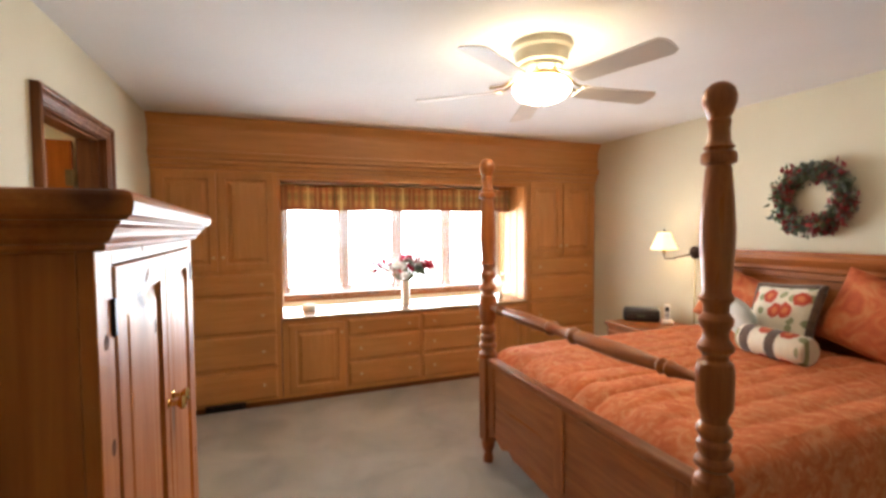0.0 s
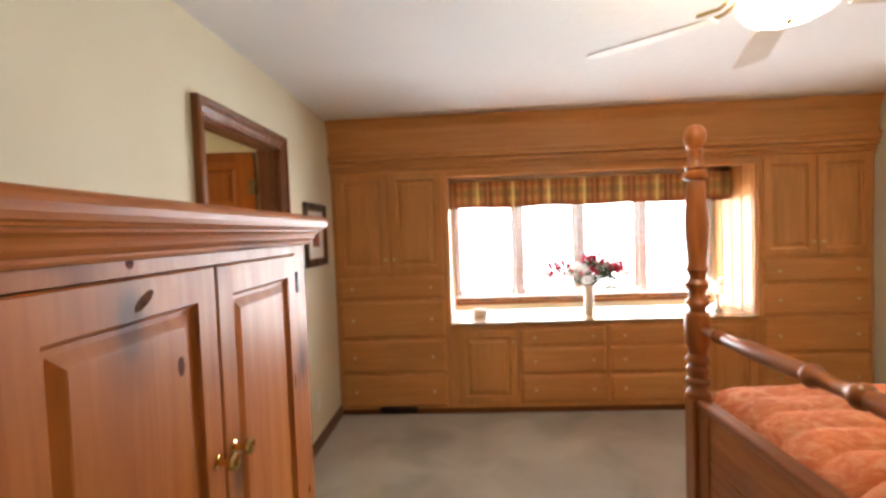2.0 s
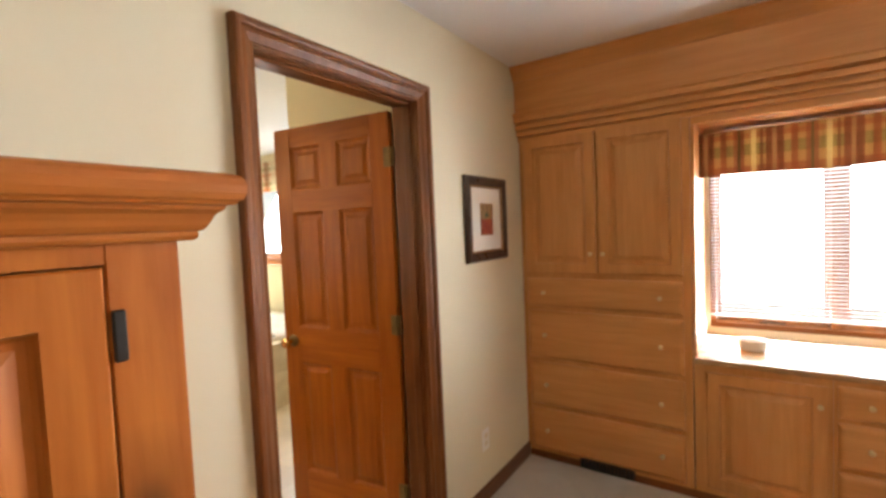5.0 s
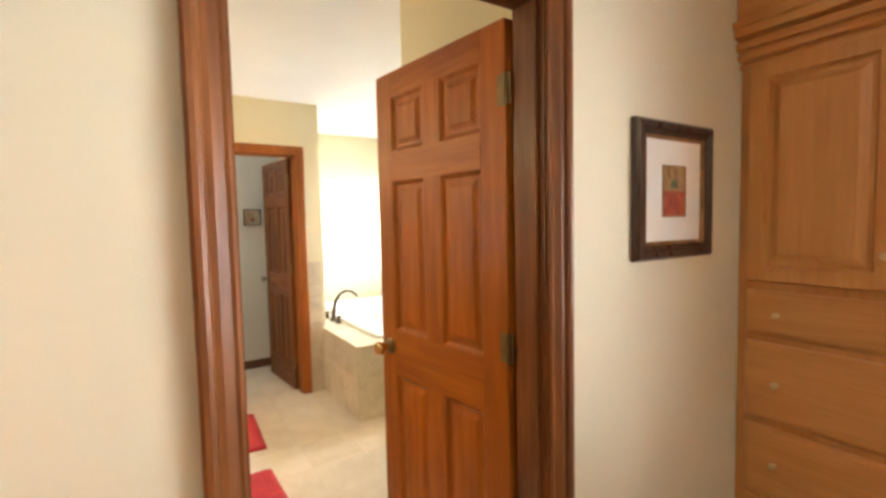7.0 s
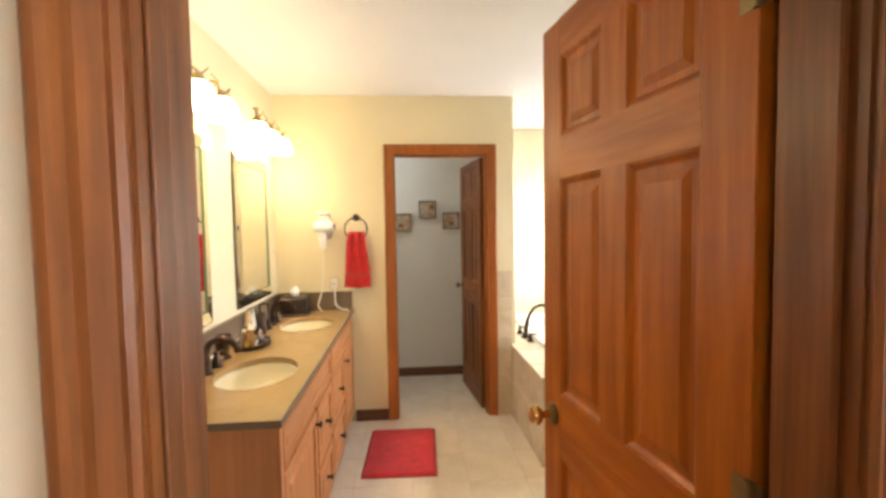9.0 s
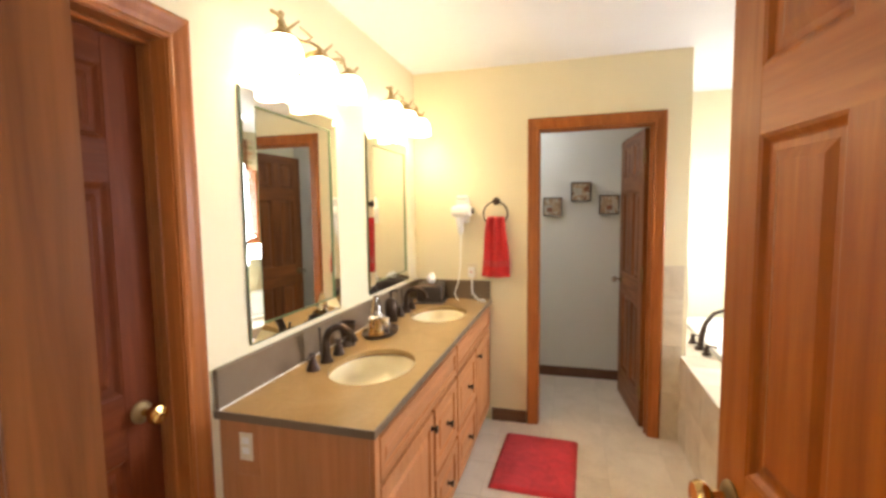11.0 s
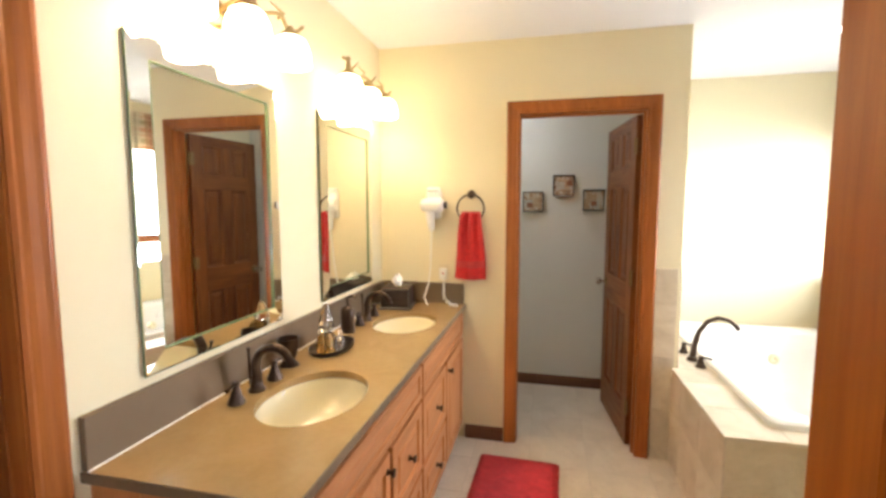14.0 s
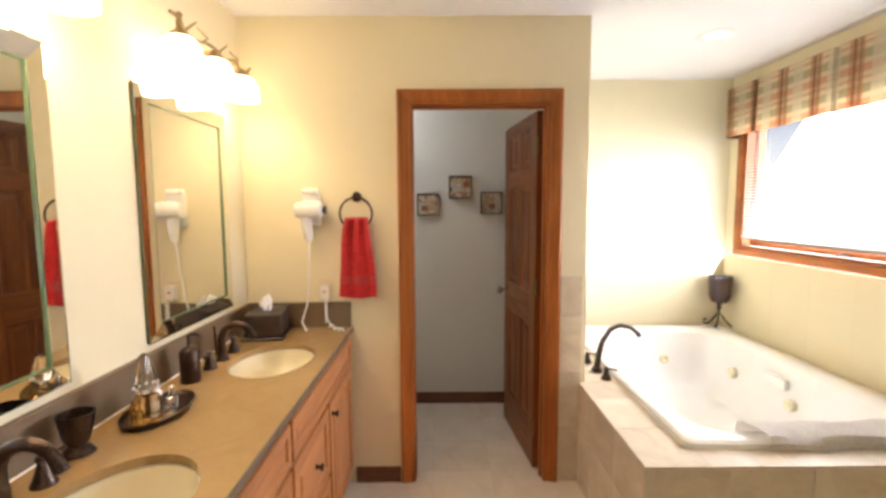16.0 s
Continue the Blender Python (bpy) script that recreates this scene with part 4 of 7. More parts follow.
# ---- bedroom furniture ----
def armoire():
    root = thing("armoire", 0.030, 0.590, 0.0, "knotty pine two-door armoire with moulded cornice", "armoire", rz=1.5)
    D, W, T = 0.600, 1.032, 1.503
    # front faces +x, width along y
    for y in (0.0, W - 0.022):
        part("side_panel", B(0, y, 0.10, D - 0.022, y + 0.022, T), PINE["z"], root)
    part("back_panel", B(0, 0.022, 0.10, 0.01, W - 0.022, T), PINE["z"], root)
    ff = bmesh.new()
    for b in ((0.0, 0.082, 0.10, T), (W - 0.082, W, 0.10, T)):
        box(ff, D - 0.022, b[0], b[2], D, b[1], b[3], bev=0.002)
    box(ff, D - 0.022, 0.082, T - 0.035, D, W - 0.082, T)
    box(ff, D - 0.022, 0.082, 0.10, D, W - 0.082, 0.16)
    part("face_frame", ff, PINE["z"], root)
    for y0, y1, side in ((0.085, W / 2 - 0.003, 1), (W / 2 + 0.003, W - 0.085, -1)):
        bm = stepped(bmesh.new(), y0, 0.165, y1, T - 0.038, [(0.0, 0.0), (0.003, 0.003), (0.060, 0.003), (0.063, -0.004), (0.068, -0.009), (0.076, -0.009), (0.094, -0.002), (0.098, -0.001)], FACE_POS_X(D), -0.02)
        dr = part("door", bm, PINE["z"], root, "fielded knotty pine door")
        knob(dr, D + 0.002, (y1 - 0.028) if side > 0 else (y0 + 0.028), 1.10, BRASS, "+x", 0.017, 0.042, "polished brass knob")
        hy = y0 - 0.012 if side > 0 else y1 + 0.012
        for z in (0.45, 1.385):
            part("hinge", B(D - 0.001, hy - 0.007, z - 0.03, D + 0.006, hy + 0.007, z + 0.03, bev=0.002), IRON, dr, "dark iron hinge")
    for y, z, ry, rz, turn, x in ((0.315, 1.430, 0.026, 0.009, 30, D + 0.003), (0.400, 1.307, 0.010, 0.018, 0, D - 0.001), (0.294, 1.486, 0.009, 0.009, 0, D), (0.040, 1.353, 0.015, 0.013, 0, D), (0.056, 1.186, 0.012, 0.014, 0, D),
                                  (0.905, 1.115, 0.007, 0.022, 0, D + 0.003), (0.250, 0.930, 0.011, 0.016, 0, D - 0.001), (0.985, 0.760, 0.009, 0.013, 0, D)):
        part("knot", L([(1.0, 0.0), (0.9, 0.0004), (0.3, 0.0005)], 14, pose(x - 0.0002, y, z, 0, 90) @ pose(0, 0, 0, 0, 0, turn) @ Matrix.Diagonal((rz, ry, 1.0, 1.0))), PINEKNOT, root, "dark knot in the pine")
    cor = [(0.0, 0.0), (0.0, -0.012), (0.012, -0.012), (0.016, -0.010), (0.018, -0.006), (0.017, -0.001), (0.022, 0.001), (0.027, 0.007), (0.030, 0.014), (0.034, 0.021), (0.041, 0.026), (0.043, 0.031), (0.051, 0.032), (0.054, 0.036), (0.058, 0.038), (0.061, 0.046), (0.062, 0.056), (0.060, 0.064), (0.056, 0.069), (0.049, 0.072), (0.0, 0.072)]
    bm = bmesh.new()
    loops = []
    for o, z in cor:
        loops.append([bm.verts.new(p) for p in ((0.0, -o, T + z), (D + o, -o, T + z), (D + o, W + o, T + z), (0.0, W + o, T + z))])
    for a, b in zip(loops, loops[1:] + loops[:1]):
        for k in range(3):
            bm.faces.new((a[k], a[k + 1], b[k + 1], b[k]))
    bm.faces.new([l[0] for l in loops])
    bm.faces.new([l[3] for l in loops])
    part("cornice", bm, PINE["y"], root, "stepped pine cornice")
    part("top_board", B(0.0, 0.002, T + 0.001, D - 0.002, W - 0.002, T + 0.066), PINE["y"], root)
    pb = bmesh.new()
    box(pb, 0, -0.012, 0.0, D + 0.014, W + 0.012, 0.085, bev=0.004)
    box(pb, 0, -0.006, 0.085, D + 0.007, W + 0.006, 0.10, bev=0.004)
    part("plinth", pb, PINE["y"], root)


armoire()

POST = [(0.030, 0.0), (0.034, 0.02), (0.028, 0.05), (0.024, 0.06), (0.040, 0.10), (0.044, 0.13), (0.034, 0.145)]
POSTUP = [(0.052, 0.690), (0.050, 0.715), (0.036, 0.730), (0.034, 0.745), (0.050, 0.760), (0.050, 0.775), (0.036, 0.790), (0.044, 0.815), (0.045, 0.83), (0.034, 0.845), (0.046, 0.865), (0.046, 0.880), (0.034, 0.90), (0.036, 0.92),
          (0.048, 0.95), (0.050, 1.06), (0.046, 1.09), (0.033, 1.10), (0.033, 1.115), (0.046, 1.13), (0.047, 1.145), (0.034, 1.165), (0.032, 1.19), (0.044, 1.215), (0.045, 1.23), (0.032, 1.25), (0.034, 1.275), (0.046, 1.295), (0.036, 1.315),
          (0.038, 1.36), (0.044, 1.45), (0.045, 1.52), (0.040, 1.62), (0.033, 1.715), (0.030, 1.725), (0.044, 1.735), (0.046, 1.75), (0.044, 1.765), (0.034, 1.775), (0.040, 1.785), (0.030, 1.80), (0.026, 1.84), (0.030, 1.868),
          (0.026, 1.875), (0.034, 1.895), (0.042, 1.925), (0.043, 1.945), (0.036, 1.972), (0.022, 1.988), (0.006, 1.994)]


def quilt_mesh(x0, x1, y0, y1, ztop, drop, channels):
    """Puffed comforter lying on the mattress and falling over both long sides."""
    bm = bmesh.new()
    r = 0.07
    prof = []                                # (y, z) across the bed, over one side, the top and the other side
    for i in range(9):
        prof.append((y0 - 0.03 - 0.018 * (1 - i / 8), ztop - r - drop * (1 - i / 8)))
    prof += [(y0 - 0.03 + r - r * math.cos(radians(a)), ztop - r + r * math.sin(radians(a))) for a in range(15, 90, 15)]
    ny = 96
    prof += [(y0 + 0.04 + (y1 - y0 - 0.08) * i / ny, ztop) for i in range(ny + 1)]
    prof += [(y1 + 0.03 - r + r * math.cos(radians(a)), ztop - r + r * math.sin(radians(a))) for a in range(75, 0, -15)]
    for i in range(9):
        prof.append((y1 + 0.03 + 0.018 * (i / 8), ztop - r - drop * (i / 8)))
    nx = 60
    cw = (y1 - y0) / channels
    rows = []
    for i in range(nx + 1):
        x = x0 + (x1 - x0) * i / nx
        foot = 1 - max(0, 1 - i / 5) ** 2
        row = []
        for y, z in prof:
            if z >= ztop - 1e-6:
                f = ((y - y0) / cw) % 1.0
                puff = 0.017 * (abs(math.sin(math.pi * f)) ** 0.28) - 0.004
                n = noise.noise(Vector((x * 3.1, y * 3.1, 0.0))) * 0.008 + noise.noise(Vector((x * 11, y * 9, 2.0))) * 0.005
                zz = z + puff + n - 0.09 * (1 - foot)
                row.append(bm.verts.new((x, y, zz)))
            else:
                f = (z * 7.0) % 1.0
                n = noise.noise(Vector((x * 4.0, z * 3, 5.0))) * 0.02
                s = -1 if y < (y0 + y1) / 2 else 1
                row.append(bm.verts.new((x, y + s * n, z - 0.05 * (1 - foot))))
        rows.append(row)
    for a, b in zip(rows, rows[1:]):
        for k in range(len(prof) - 1):
            bm.faces.new((a[k], b[k], b[k + 1], a[k + 1]))
    return bm


BX, BY0, BY1 = 2.168, 0.855, 2.450            # foot posts


def bed():
    root = thing("four_poster_bed", BX, BY0, 0, "cherry four-poster bed with turned posts and footboard", "bed")
    W = BY1 - BY0
    for y in (0.0, W):
        bm = L(POST, 20, pose(0, y, 0))
        part("foot", bm, CHERRY["z"], root, smooth=True)
        part("post_block", B(-0.045, y - 0.045, 0.145, 0.045, y + 0.045, 0.690, bev=0.006, seg=2), CHERRY["z"], root)
        bm = L([(r * 1.12, z - max(0.0, z - 1.3) * 0.042) for r, z in POSTUP], 24, pose(0, y, 0))
        part("turned_post", bm, CHERRY["z"], root, "turned post with acorn finial", True)
    # footboard with scalloped lower edge
    bm = bmesh.new()
    n = 48
    up, lo = [], []
    for i in range(n + 1):
        y = 0.045 + (W - 0.09) * i / n
        f = abs(2 * i / n - 1)
        z = 0.20 - 0.05 * (1 - f) + 0.018 * math.cos(f * 9 * math.pi) * (f > 0.55)
        lo.append([bm.verts.new((x, y, z)) for x in (-0.018, 0.018)])
        up.append([bm.verts.new((x, y, 0.665)) for x in (-0.018, 0.018)])
    for i in range(n):
        bm.faces.new((lo[i][0], lo[i + 1][0], up[i + 1][0], up[i][0]))
        bm.faces.new((lo[i][1], up[i][1], up[i + 1][1], lo[i + 1][1]))
        bm.faces.new((lo[i][0], lo[i][1], lo[i + 1][1], lo[i + 1][0]))
        bm.faces.new((up[i][0], up[i + 1][0], up[i + 1][1], up[i][1]))
    part("footboard", bm, CHERRY["y"], root, "panelled footboard with scalloped edge")
    for y in (0.045, W / 2 - 0.04, W - 0.125):
        part("footboard_stile", B(-0.027, y, 0.24, -0.0175, y + 0.08, 0.655, bev=0.003), CHERRY["z"], root)
    part("footboard_rail", B(-0.034, 0.045, 0.655, 0.032, W - 0.045, 0.695, bev=0.009, seg=2), CHERRY["y"], root)
    # turned blanket bar
    half = W / 2 - 0.04
    bp = [(0.014, -half), (0.016, -half + 0.05), (0.022, -half + 0.10), (0.030, -half + 0.13), (0.020, -half + 0.145), (0.030, -half + 0.165), (0.020, -half + 0.185), (0.024, -half + 0.20), (0.034, -half + 0.36), (0.033, -0.15), (0.028, -0.115),
          (0.038, -0.10), (0.040, -0.085), (0.030, -0.068), (0.026, -0.05), (0.024, 0.0)]
    prof = bp + [(r, -z) for r, z in bp[::-1][1:]]
    part("blanket_bar", L(prof, 20, pose(0, W / 2, 1.02, -90)), CHERRY["y"], root, "turned bar between the foot posts", True)
    for y in (-0.012, W - 0.012):
        part("side_rail", B(0.04, y, 0.22, 1.94, y + 0.024, 0.40, bev=0.004), CHERRY["x"], root)
    hb = bmesh.new()
    x1 = ROOM_E - BX - 0.012
    box(hb, x1 - 0.045, -0.03, 0.2, x1, W + 0.03, 1.20)
    part("headboard", hb, CHERRY["y"], root, "tall panelled headboard")
    part("headboard_panel", stepped(bmesh.new(), 0.05, 0.75, W - 0.05, 1.20, [(0.0, 0.014), (0.004, 0.016), (0.035, 0.016), (0.045, 0.004), (0.06, 0.004), (0.09, 0.012)], FACE_NEG_X(x1 - 0.045), 0.0), CHERRY["y"], root)
    cap = [(x1, 1.20), (x1 - 0.05, 1.20), (x1 - 0.062, 1.215), (x1 - 0.058, 1.24), (x1 - 0.075, 1.27), (x1 - 0.085, 1.29), (x1 - 0.085, 1.315), (x1 - 0.095, 1.32), (x1 - 0.095, 1.345), (x1, 1.345)]
    part("headboard_cap", prism_y(bmesh.new(), cap, -0.05, W + 0.05), CHERRY["y"], root)
    mat_ = thing("mattress", BX + 0.05, BY0 + 0.03, 0.25, "white mattress and box spring on the bed frame", "mattress")
    part("box_spring", B(0, 0, 0, 1.88, W - 0.06, 0.20, bev=0.02, seg=2), SHEET, mat_)
    part("mattress_top", B(0.06, 0.03, 0.20, 1.88, W - 0.09, 0.40, bev=0.04, seg=3), SHEET, mat_)
    q = thing("quilt", 0, 0, 0, "orange damask channel-quilted comforter covering the bed", "comforter")
    part("quilt_cover", quilt_mesh(BX + 0.035, 4.02, BY0 + 0.0, BY1 - 0.0, 0.745, 0.42, 10), QUILT, q, smooth=True)


bed()


def pillow(name, label, m, w, h, t, material, trim=None, category="pillow", bands=()):
    """Stuffed cushion in its own plane (width x, height z), thickness along y."""
    root = new(name)
    root.matrix_basis = m
    tagged(root, label, category)
    n = 22
    bm = bmesh.new()
    sides = []
    for s in (-1, 1):
        g = []
        for i in range(n + 1):
            row = []
            for k in range(n + 1):
                u, v = 2 * i / n - 1, 2 * k / n - 1
                pinch = 1 - 0.06 * (1 - u * u) * v * v - 0.0
                pin2 = 1 - 0.06 * (1 - v * v) * u * u
                d = max(0, (1 - u ** 4) * (1 - v ** 4)) ** 0.55
                d *= 1 + 0.10 * noise.noise(Vector((u * 2.2 + w, v * 2.2, s)))
                row.append(bm.verts.new((u * w / 2 * pin2, s * t / 2 * d, (v * pinch * 0.5 + 0.5) * h)))
            g.append(row)
        for i in range(n):
            for k in range(n):
                q = (g[i][k], g[i + 1][k], g[i + 1][k + 1], g[i][k + 1])
                bm.faces.new(q if s < 0 else q[::-1])
        sides.append(g)
    bmesh.ops.remove_doubles(bm, verts=bm.verts[:], dist=0.0008)
    part("cushion", bm, material, root, smooth=True)
    if trim:
        pts = []
        for i in range(4):
            for k in range(12):
                f = k / 12 * 2 - 1
                u, v = [(f, -1), (1, f), (-f, 1), (-1, -f)][i]
                pts.append((u * w / 2 * (1 - 0.06 * (1 - v * v) * u * u), 0, (v * (1 - 0.06 * (1 - u * u) * v * v) * 0.5 + 0.5) * h))
        pts.append(pts[0])
        part("piping", tube(bmesh.new(), pts, 0.025, 8), trim, root, "dark brown corded edge", True)
    return root


pillow("sham", "orange damask pillow sham leaning on the headboard", pose(4.0, 1.30, 0.745, 0, -18, 90) @ pose(0, 0, 0, 18), 0.72, 0.46, 0.20, SHAM)
pillow("sham", "orange damask pillow sham against the headboard", pose(4.0, 2.17, 0.745, 0, -18, 90) @ pose(0, 0, 0, 18), 0.66, 0.44, 0.20, SHAM)
pillow("floral_cushion", "cream floral square cushion with brown trim", pose(3.84, 1.76, 0.745, 0, 0, 82) @ pose(0, 0, 0, 24, 4, 0), 0.42, 0.42, 0.15, FLORAL, BROWNFAB, "cushion")


def round_cushion():
    root = new("round_cushion")
    root.matrix_basis = pose(3.74, 1.90, 0.77, 0, 0, 65) @ pose(0, 0, 0.145, 68, 0, 0)
    tagged(root, "round pale blue satin cushion on the bed", "cushion")
    part("cushion", L([(0.02, -0.045), (0.06, -0.055), (0.11, -0.045), (0.145, -0.018), (0.15, 0), (0.145, 0.018), (0.11, 0.045), (0.06, 0.055), (0.02, 0.045)], 28), BLUEFAB, root, smooth=True)
    b2 = new("bolster")
    b2.matrix_basis = pose(3.59, 1.585, 0.835, 90, 0, -6)
    tagged(b2, "small cream floral bolster pillow with brown bands", "bolster")
    part("roll", L([(0.03, -0.205), (0.07, -0.20), (0.080, -0.185), (0.085, -0.1), (0.085, 0.1), (0.080, 0.185), (0.07, 0.20), (0.03, 0.205)], 26), FLORAL, b2, smooth=True)
    for z in (-0.13, 0.03):
        part("band", L([(0.082, z - 0.03), (0.0875, z - 0.028), (0.0875, z + 0.028), (0.082, z + 0.03)], 26), BROWNFAB, b2, "dark brown fabric band", True)


round_cushion()


def nightstand():
    root = thing("nightstand", 3.73, 2.62, 0, "cherry nightstand with a moulded top", "nightstand")
    D, W, T = ROOM_E - 3.73 - 0.015, 0.56, 0.665
    part("body", B(0.02, 0.02, 0.08, D, W - 0.02, T - 0.03, bev=0.003), CHERRY["z"], root)
    part("top", B(0, 0, T - 0.03, D, W, T, bev=0.008, seg=2), CHERRY["y"], root)
    part("moulding", B(0.010, 0.010, T - 0.048, D, W - 0.010, T - 0.030, bev=0.005), CHERRY["y"], root)
    for z0, z1 in ((0.14, 0.36), (0.38, 0.59)):
        d = part("drawer", stepped(bmesh.new(), 0.05, z0, W - 0.05, z1, DRAWER_STEPS, FACE_NEG_X(0.02), -0.001), CHERRY["y"], root)
        knob(d, 0.0, W / 2, (z0 + z1) / 2, BRASS, "-x")
    for x in (0.03, D - 0.07):
        for y in (0.03, W - 0.07):
            part("leg", B(x, y, 0, x + 0.04, y + 0.04, 0.08, bev=0.003), CHERRY["z"], root)
    # side facing the window wall is a framed panel
    part("side_panel", stepped(bmesh.new(), 0.03, 0.10, D - 0.01, T - 0.06, [(0, 0.006), (0.04, 0.006), (0.05, 0.001)], FACE_POS_Y(W - 0.02), 0.0), CHERRY["z"], root)
    r = thing("clock_radio", 4.03, 3.04, T, "black rounded clock radio on the nightstand", "radio", rz=-43)
    bm = bmesh.new()
    box(bm, -0.155, -0.075, 0.006, 0.155, 0.075, 0.12, bev=0.03, seg=4)
    part("case", bm, BLACKPL, r, smooth=True)
    part("grille", B(-0.11, -0.078, 0.02, 0.11, -0.0745, 0.06, bev=0.001), IRON, r)
    part("display", B(-0.035, -0.0795, 0.048, 0.035, -0.0775, 0.064), plain("green_grey_display", (0.09, 0.12, 0.09), 0.2), r)
    for x in (-0.1, 0.1):
        part("rubber_foot", L([(0.012, 0), (0.012, 0.008)], 10, pose(x, 0, 0)), BLACKPL, r)
    p = thing("cordless_phone", 4.13, 2.84, T, "white cordless phone standing in its charger", "telephone", rz=-43)
    bm = bmesh.new()
    box(bm, -0.045, -0.05, 0, 0.045, 0.05, 0.035, bev=0.012, seg=3)
    part("charger", bm, WHITEPL, p, smooth=True)
    bm = bmesh.new()
    box(bm, -0.024, -0.012, 0, 0.024, 0.014, 0.15, bev=0.009, seg=3)
    bmesh.ops.transform(bm, matrix=pose(0, 0.01, 0.02, -14), verts=bm.verts)
    hs = part("handset", bm, WHITEPL, p, smooth=True)
    bm = B(-0.017, -0.0135, 0.085, 0.017, -0.012, 0.125)
    bmesh.ops.transform(bm, matrix=pose(0, 0.01, 0.02, -14), verts=bm.verts)
    part("screen", bm, BLACKPL, hs)
    for i in range(3):
        for k in range(4):
            bm = B(-0.015 + i * 0.011, -0.0137, 0.03 + k * 0.012, -0.007 + i * 0.011, -0.012, 0.038 + k * 0.012)
            bmesh.ops.transform(bm, matrix=pose(0, 0.01, 0.02, -14), verts=bm.verts)
            part("key", bm, LEATHER, hs)


nightstand()


def swing_lamp():
    root = thing("wall_lamp", ROOM_E, 2.70, 1.298, "bronze swing-arm wall lamp with lit cream shade", "wall lamp")
    part("backplate", L([(0.055, 0), (0.055, 0.008), (0.045, 0.016), (0.02, 0.022), (0.012, 0.03)], 24, pose(0, 0, 0, 0, -90)), BRONZE, root, smooth=True)
    part("arm", tube(bmesh.new(), [(-0.02, 0, 0), (-0.06, 0.03, -0.02), (-0.09, 0.10, -0.04), (-0.10, 0.12, -0.045)], 0.008, 8), BRONZE, root, smooth=True)
    part("arm", tube(bmesh.new(), [(-0.10, 0.12, -0.045), (-0.11, 0.13, -0.05), (-0.18, 0.05, -0.05), (-0.22, 0.12, -0.05), (-0.22, 0.13, -0.02), (-0.22, 0.13, 0.03)], 0.007, 8), BRONZE, root, smooth=True)
    part("socket", L([(0.016, -0.005), (0.018, 0.02), (0.014, 0.045)], 14, pose(-0.22, 0.13, 0.0)), ANTIQUE, root, smooth=True)
    bm = bmesh.new()
    m = pose(-0.22, 0.13, 0.03)
    a = [[bm.verts.new(m @ Vector((r * math.cos(2 * math.pi * i / 32) * (1 + 0.012 * (i % 2)), r * math.sin(2 * math.pi * i / 32) * (1 + 0.012 * (i % 2)), z))) for i in range(32)] for r, z in ((0.108, 0.0), (0.094, 0.03), (0.070, 0.085), (0.050, 0.14))]
    for p, q in zip(a, a[1:]):
        for i in range(32):
            j = (i + 1) % 32
            bm.faces.new((p[i], p[j], q[j], q[i]))
    part("shade", bm, LAMPSHADE, root, "pleated cream fabric shade, lit")
    part("finial", L([(0.004, 0.13), (0.004, 0.155), (0.008, 0.165), (0.003, 0.178)], 10, m), BRONZE, root)
    part("cord_cover", B(-0.009, -0.008, -0.75, -0.001, 0.008, -0.05, bev=0.002), ANTIQUE, root, "brass cord cover down the wall")
    glow_point("wall_lamp_bulb", ROOM_E - 0.22, 2.83, 1.413, 3.5, WARM, 0.03)


swing_lamp()


def wreath():
    root = thing("wreath", ROOM_E - 0.015, 1.785, 1.70, "dried leaf and berry wreath on the wall", "wreath")
    rng = random.Random(5)
    part("hoop", tube(bmesh.new(), arc((-0.02, 0, 0), 0.185, 0, 360, 40, (0, 1, 0)), 0.022, 8), LEATHER, root)
    for nm, material, count, size, spread in (("leaves", LEAFGREEN, 700, 0.030, 0.06), ("grey_leaves", LEAFGREY, 620, 0.028, 0.058), ("dried_flowers", BERRY, 700, 0.030, 0.06)):
        bm = bmesh.new()
        for i in range(count):
            a = rng.choice((0.2, 0.9, 2.2, 3.4, 4.4, 5.5)) + rng.gauss(0, 0.24) if nm == "dried_flowers" else rng.uniform(0, 2 * math.pi)
            rr = 0.187 + rng.gauss(0, 1) * spread * 0.48
            rr = min(max(rr, 0.105), 0.265 + (0.03 if rng.random() < 0.05 else 0))
            c = Vector((-0.025 - abs(rng.gauss(0, 0.025)), rr * math.cos(a), rr * math.sin(a)))
            m = Matrix.Translation(c) @ Euler((rng.uniform(0, 6.3), rng.uniform(0, 6.3), rng.uniform(0, 6.3))).to_matrix().to_4x4()
            s = size * rng.uniform(0.8, 1.6)
            v = [bm.verts.new(m @ Vector(p)) for p in ((0, 0, 0), (s * 0.5, s * 0.35, s * 0.1), (s * 1.2, 0, 0), (s * 0.5, -s * 0.35, s * 0.1))]
            bm.faces.new((v[0], v[1], v[2]))
            bm.faces.new((v[0], v[2], v[3]))
        tagged(part(nm, bm, material, root), kind="stuff")


wreath()


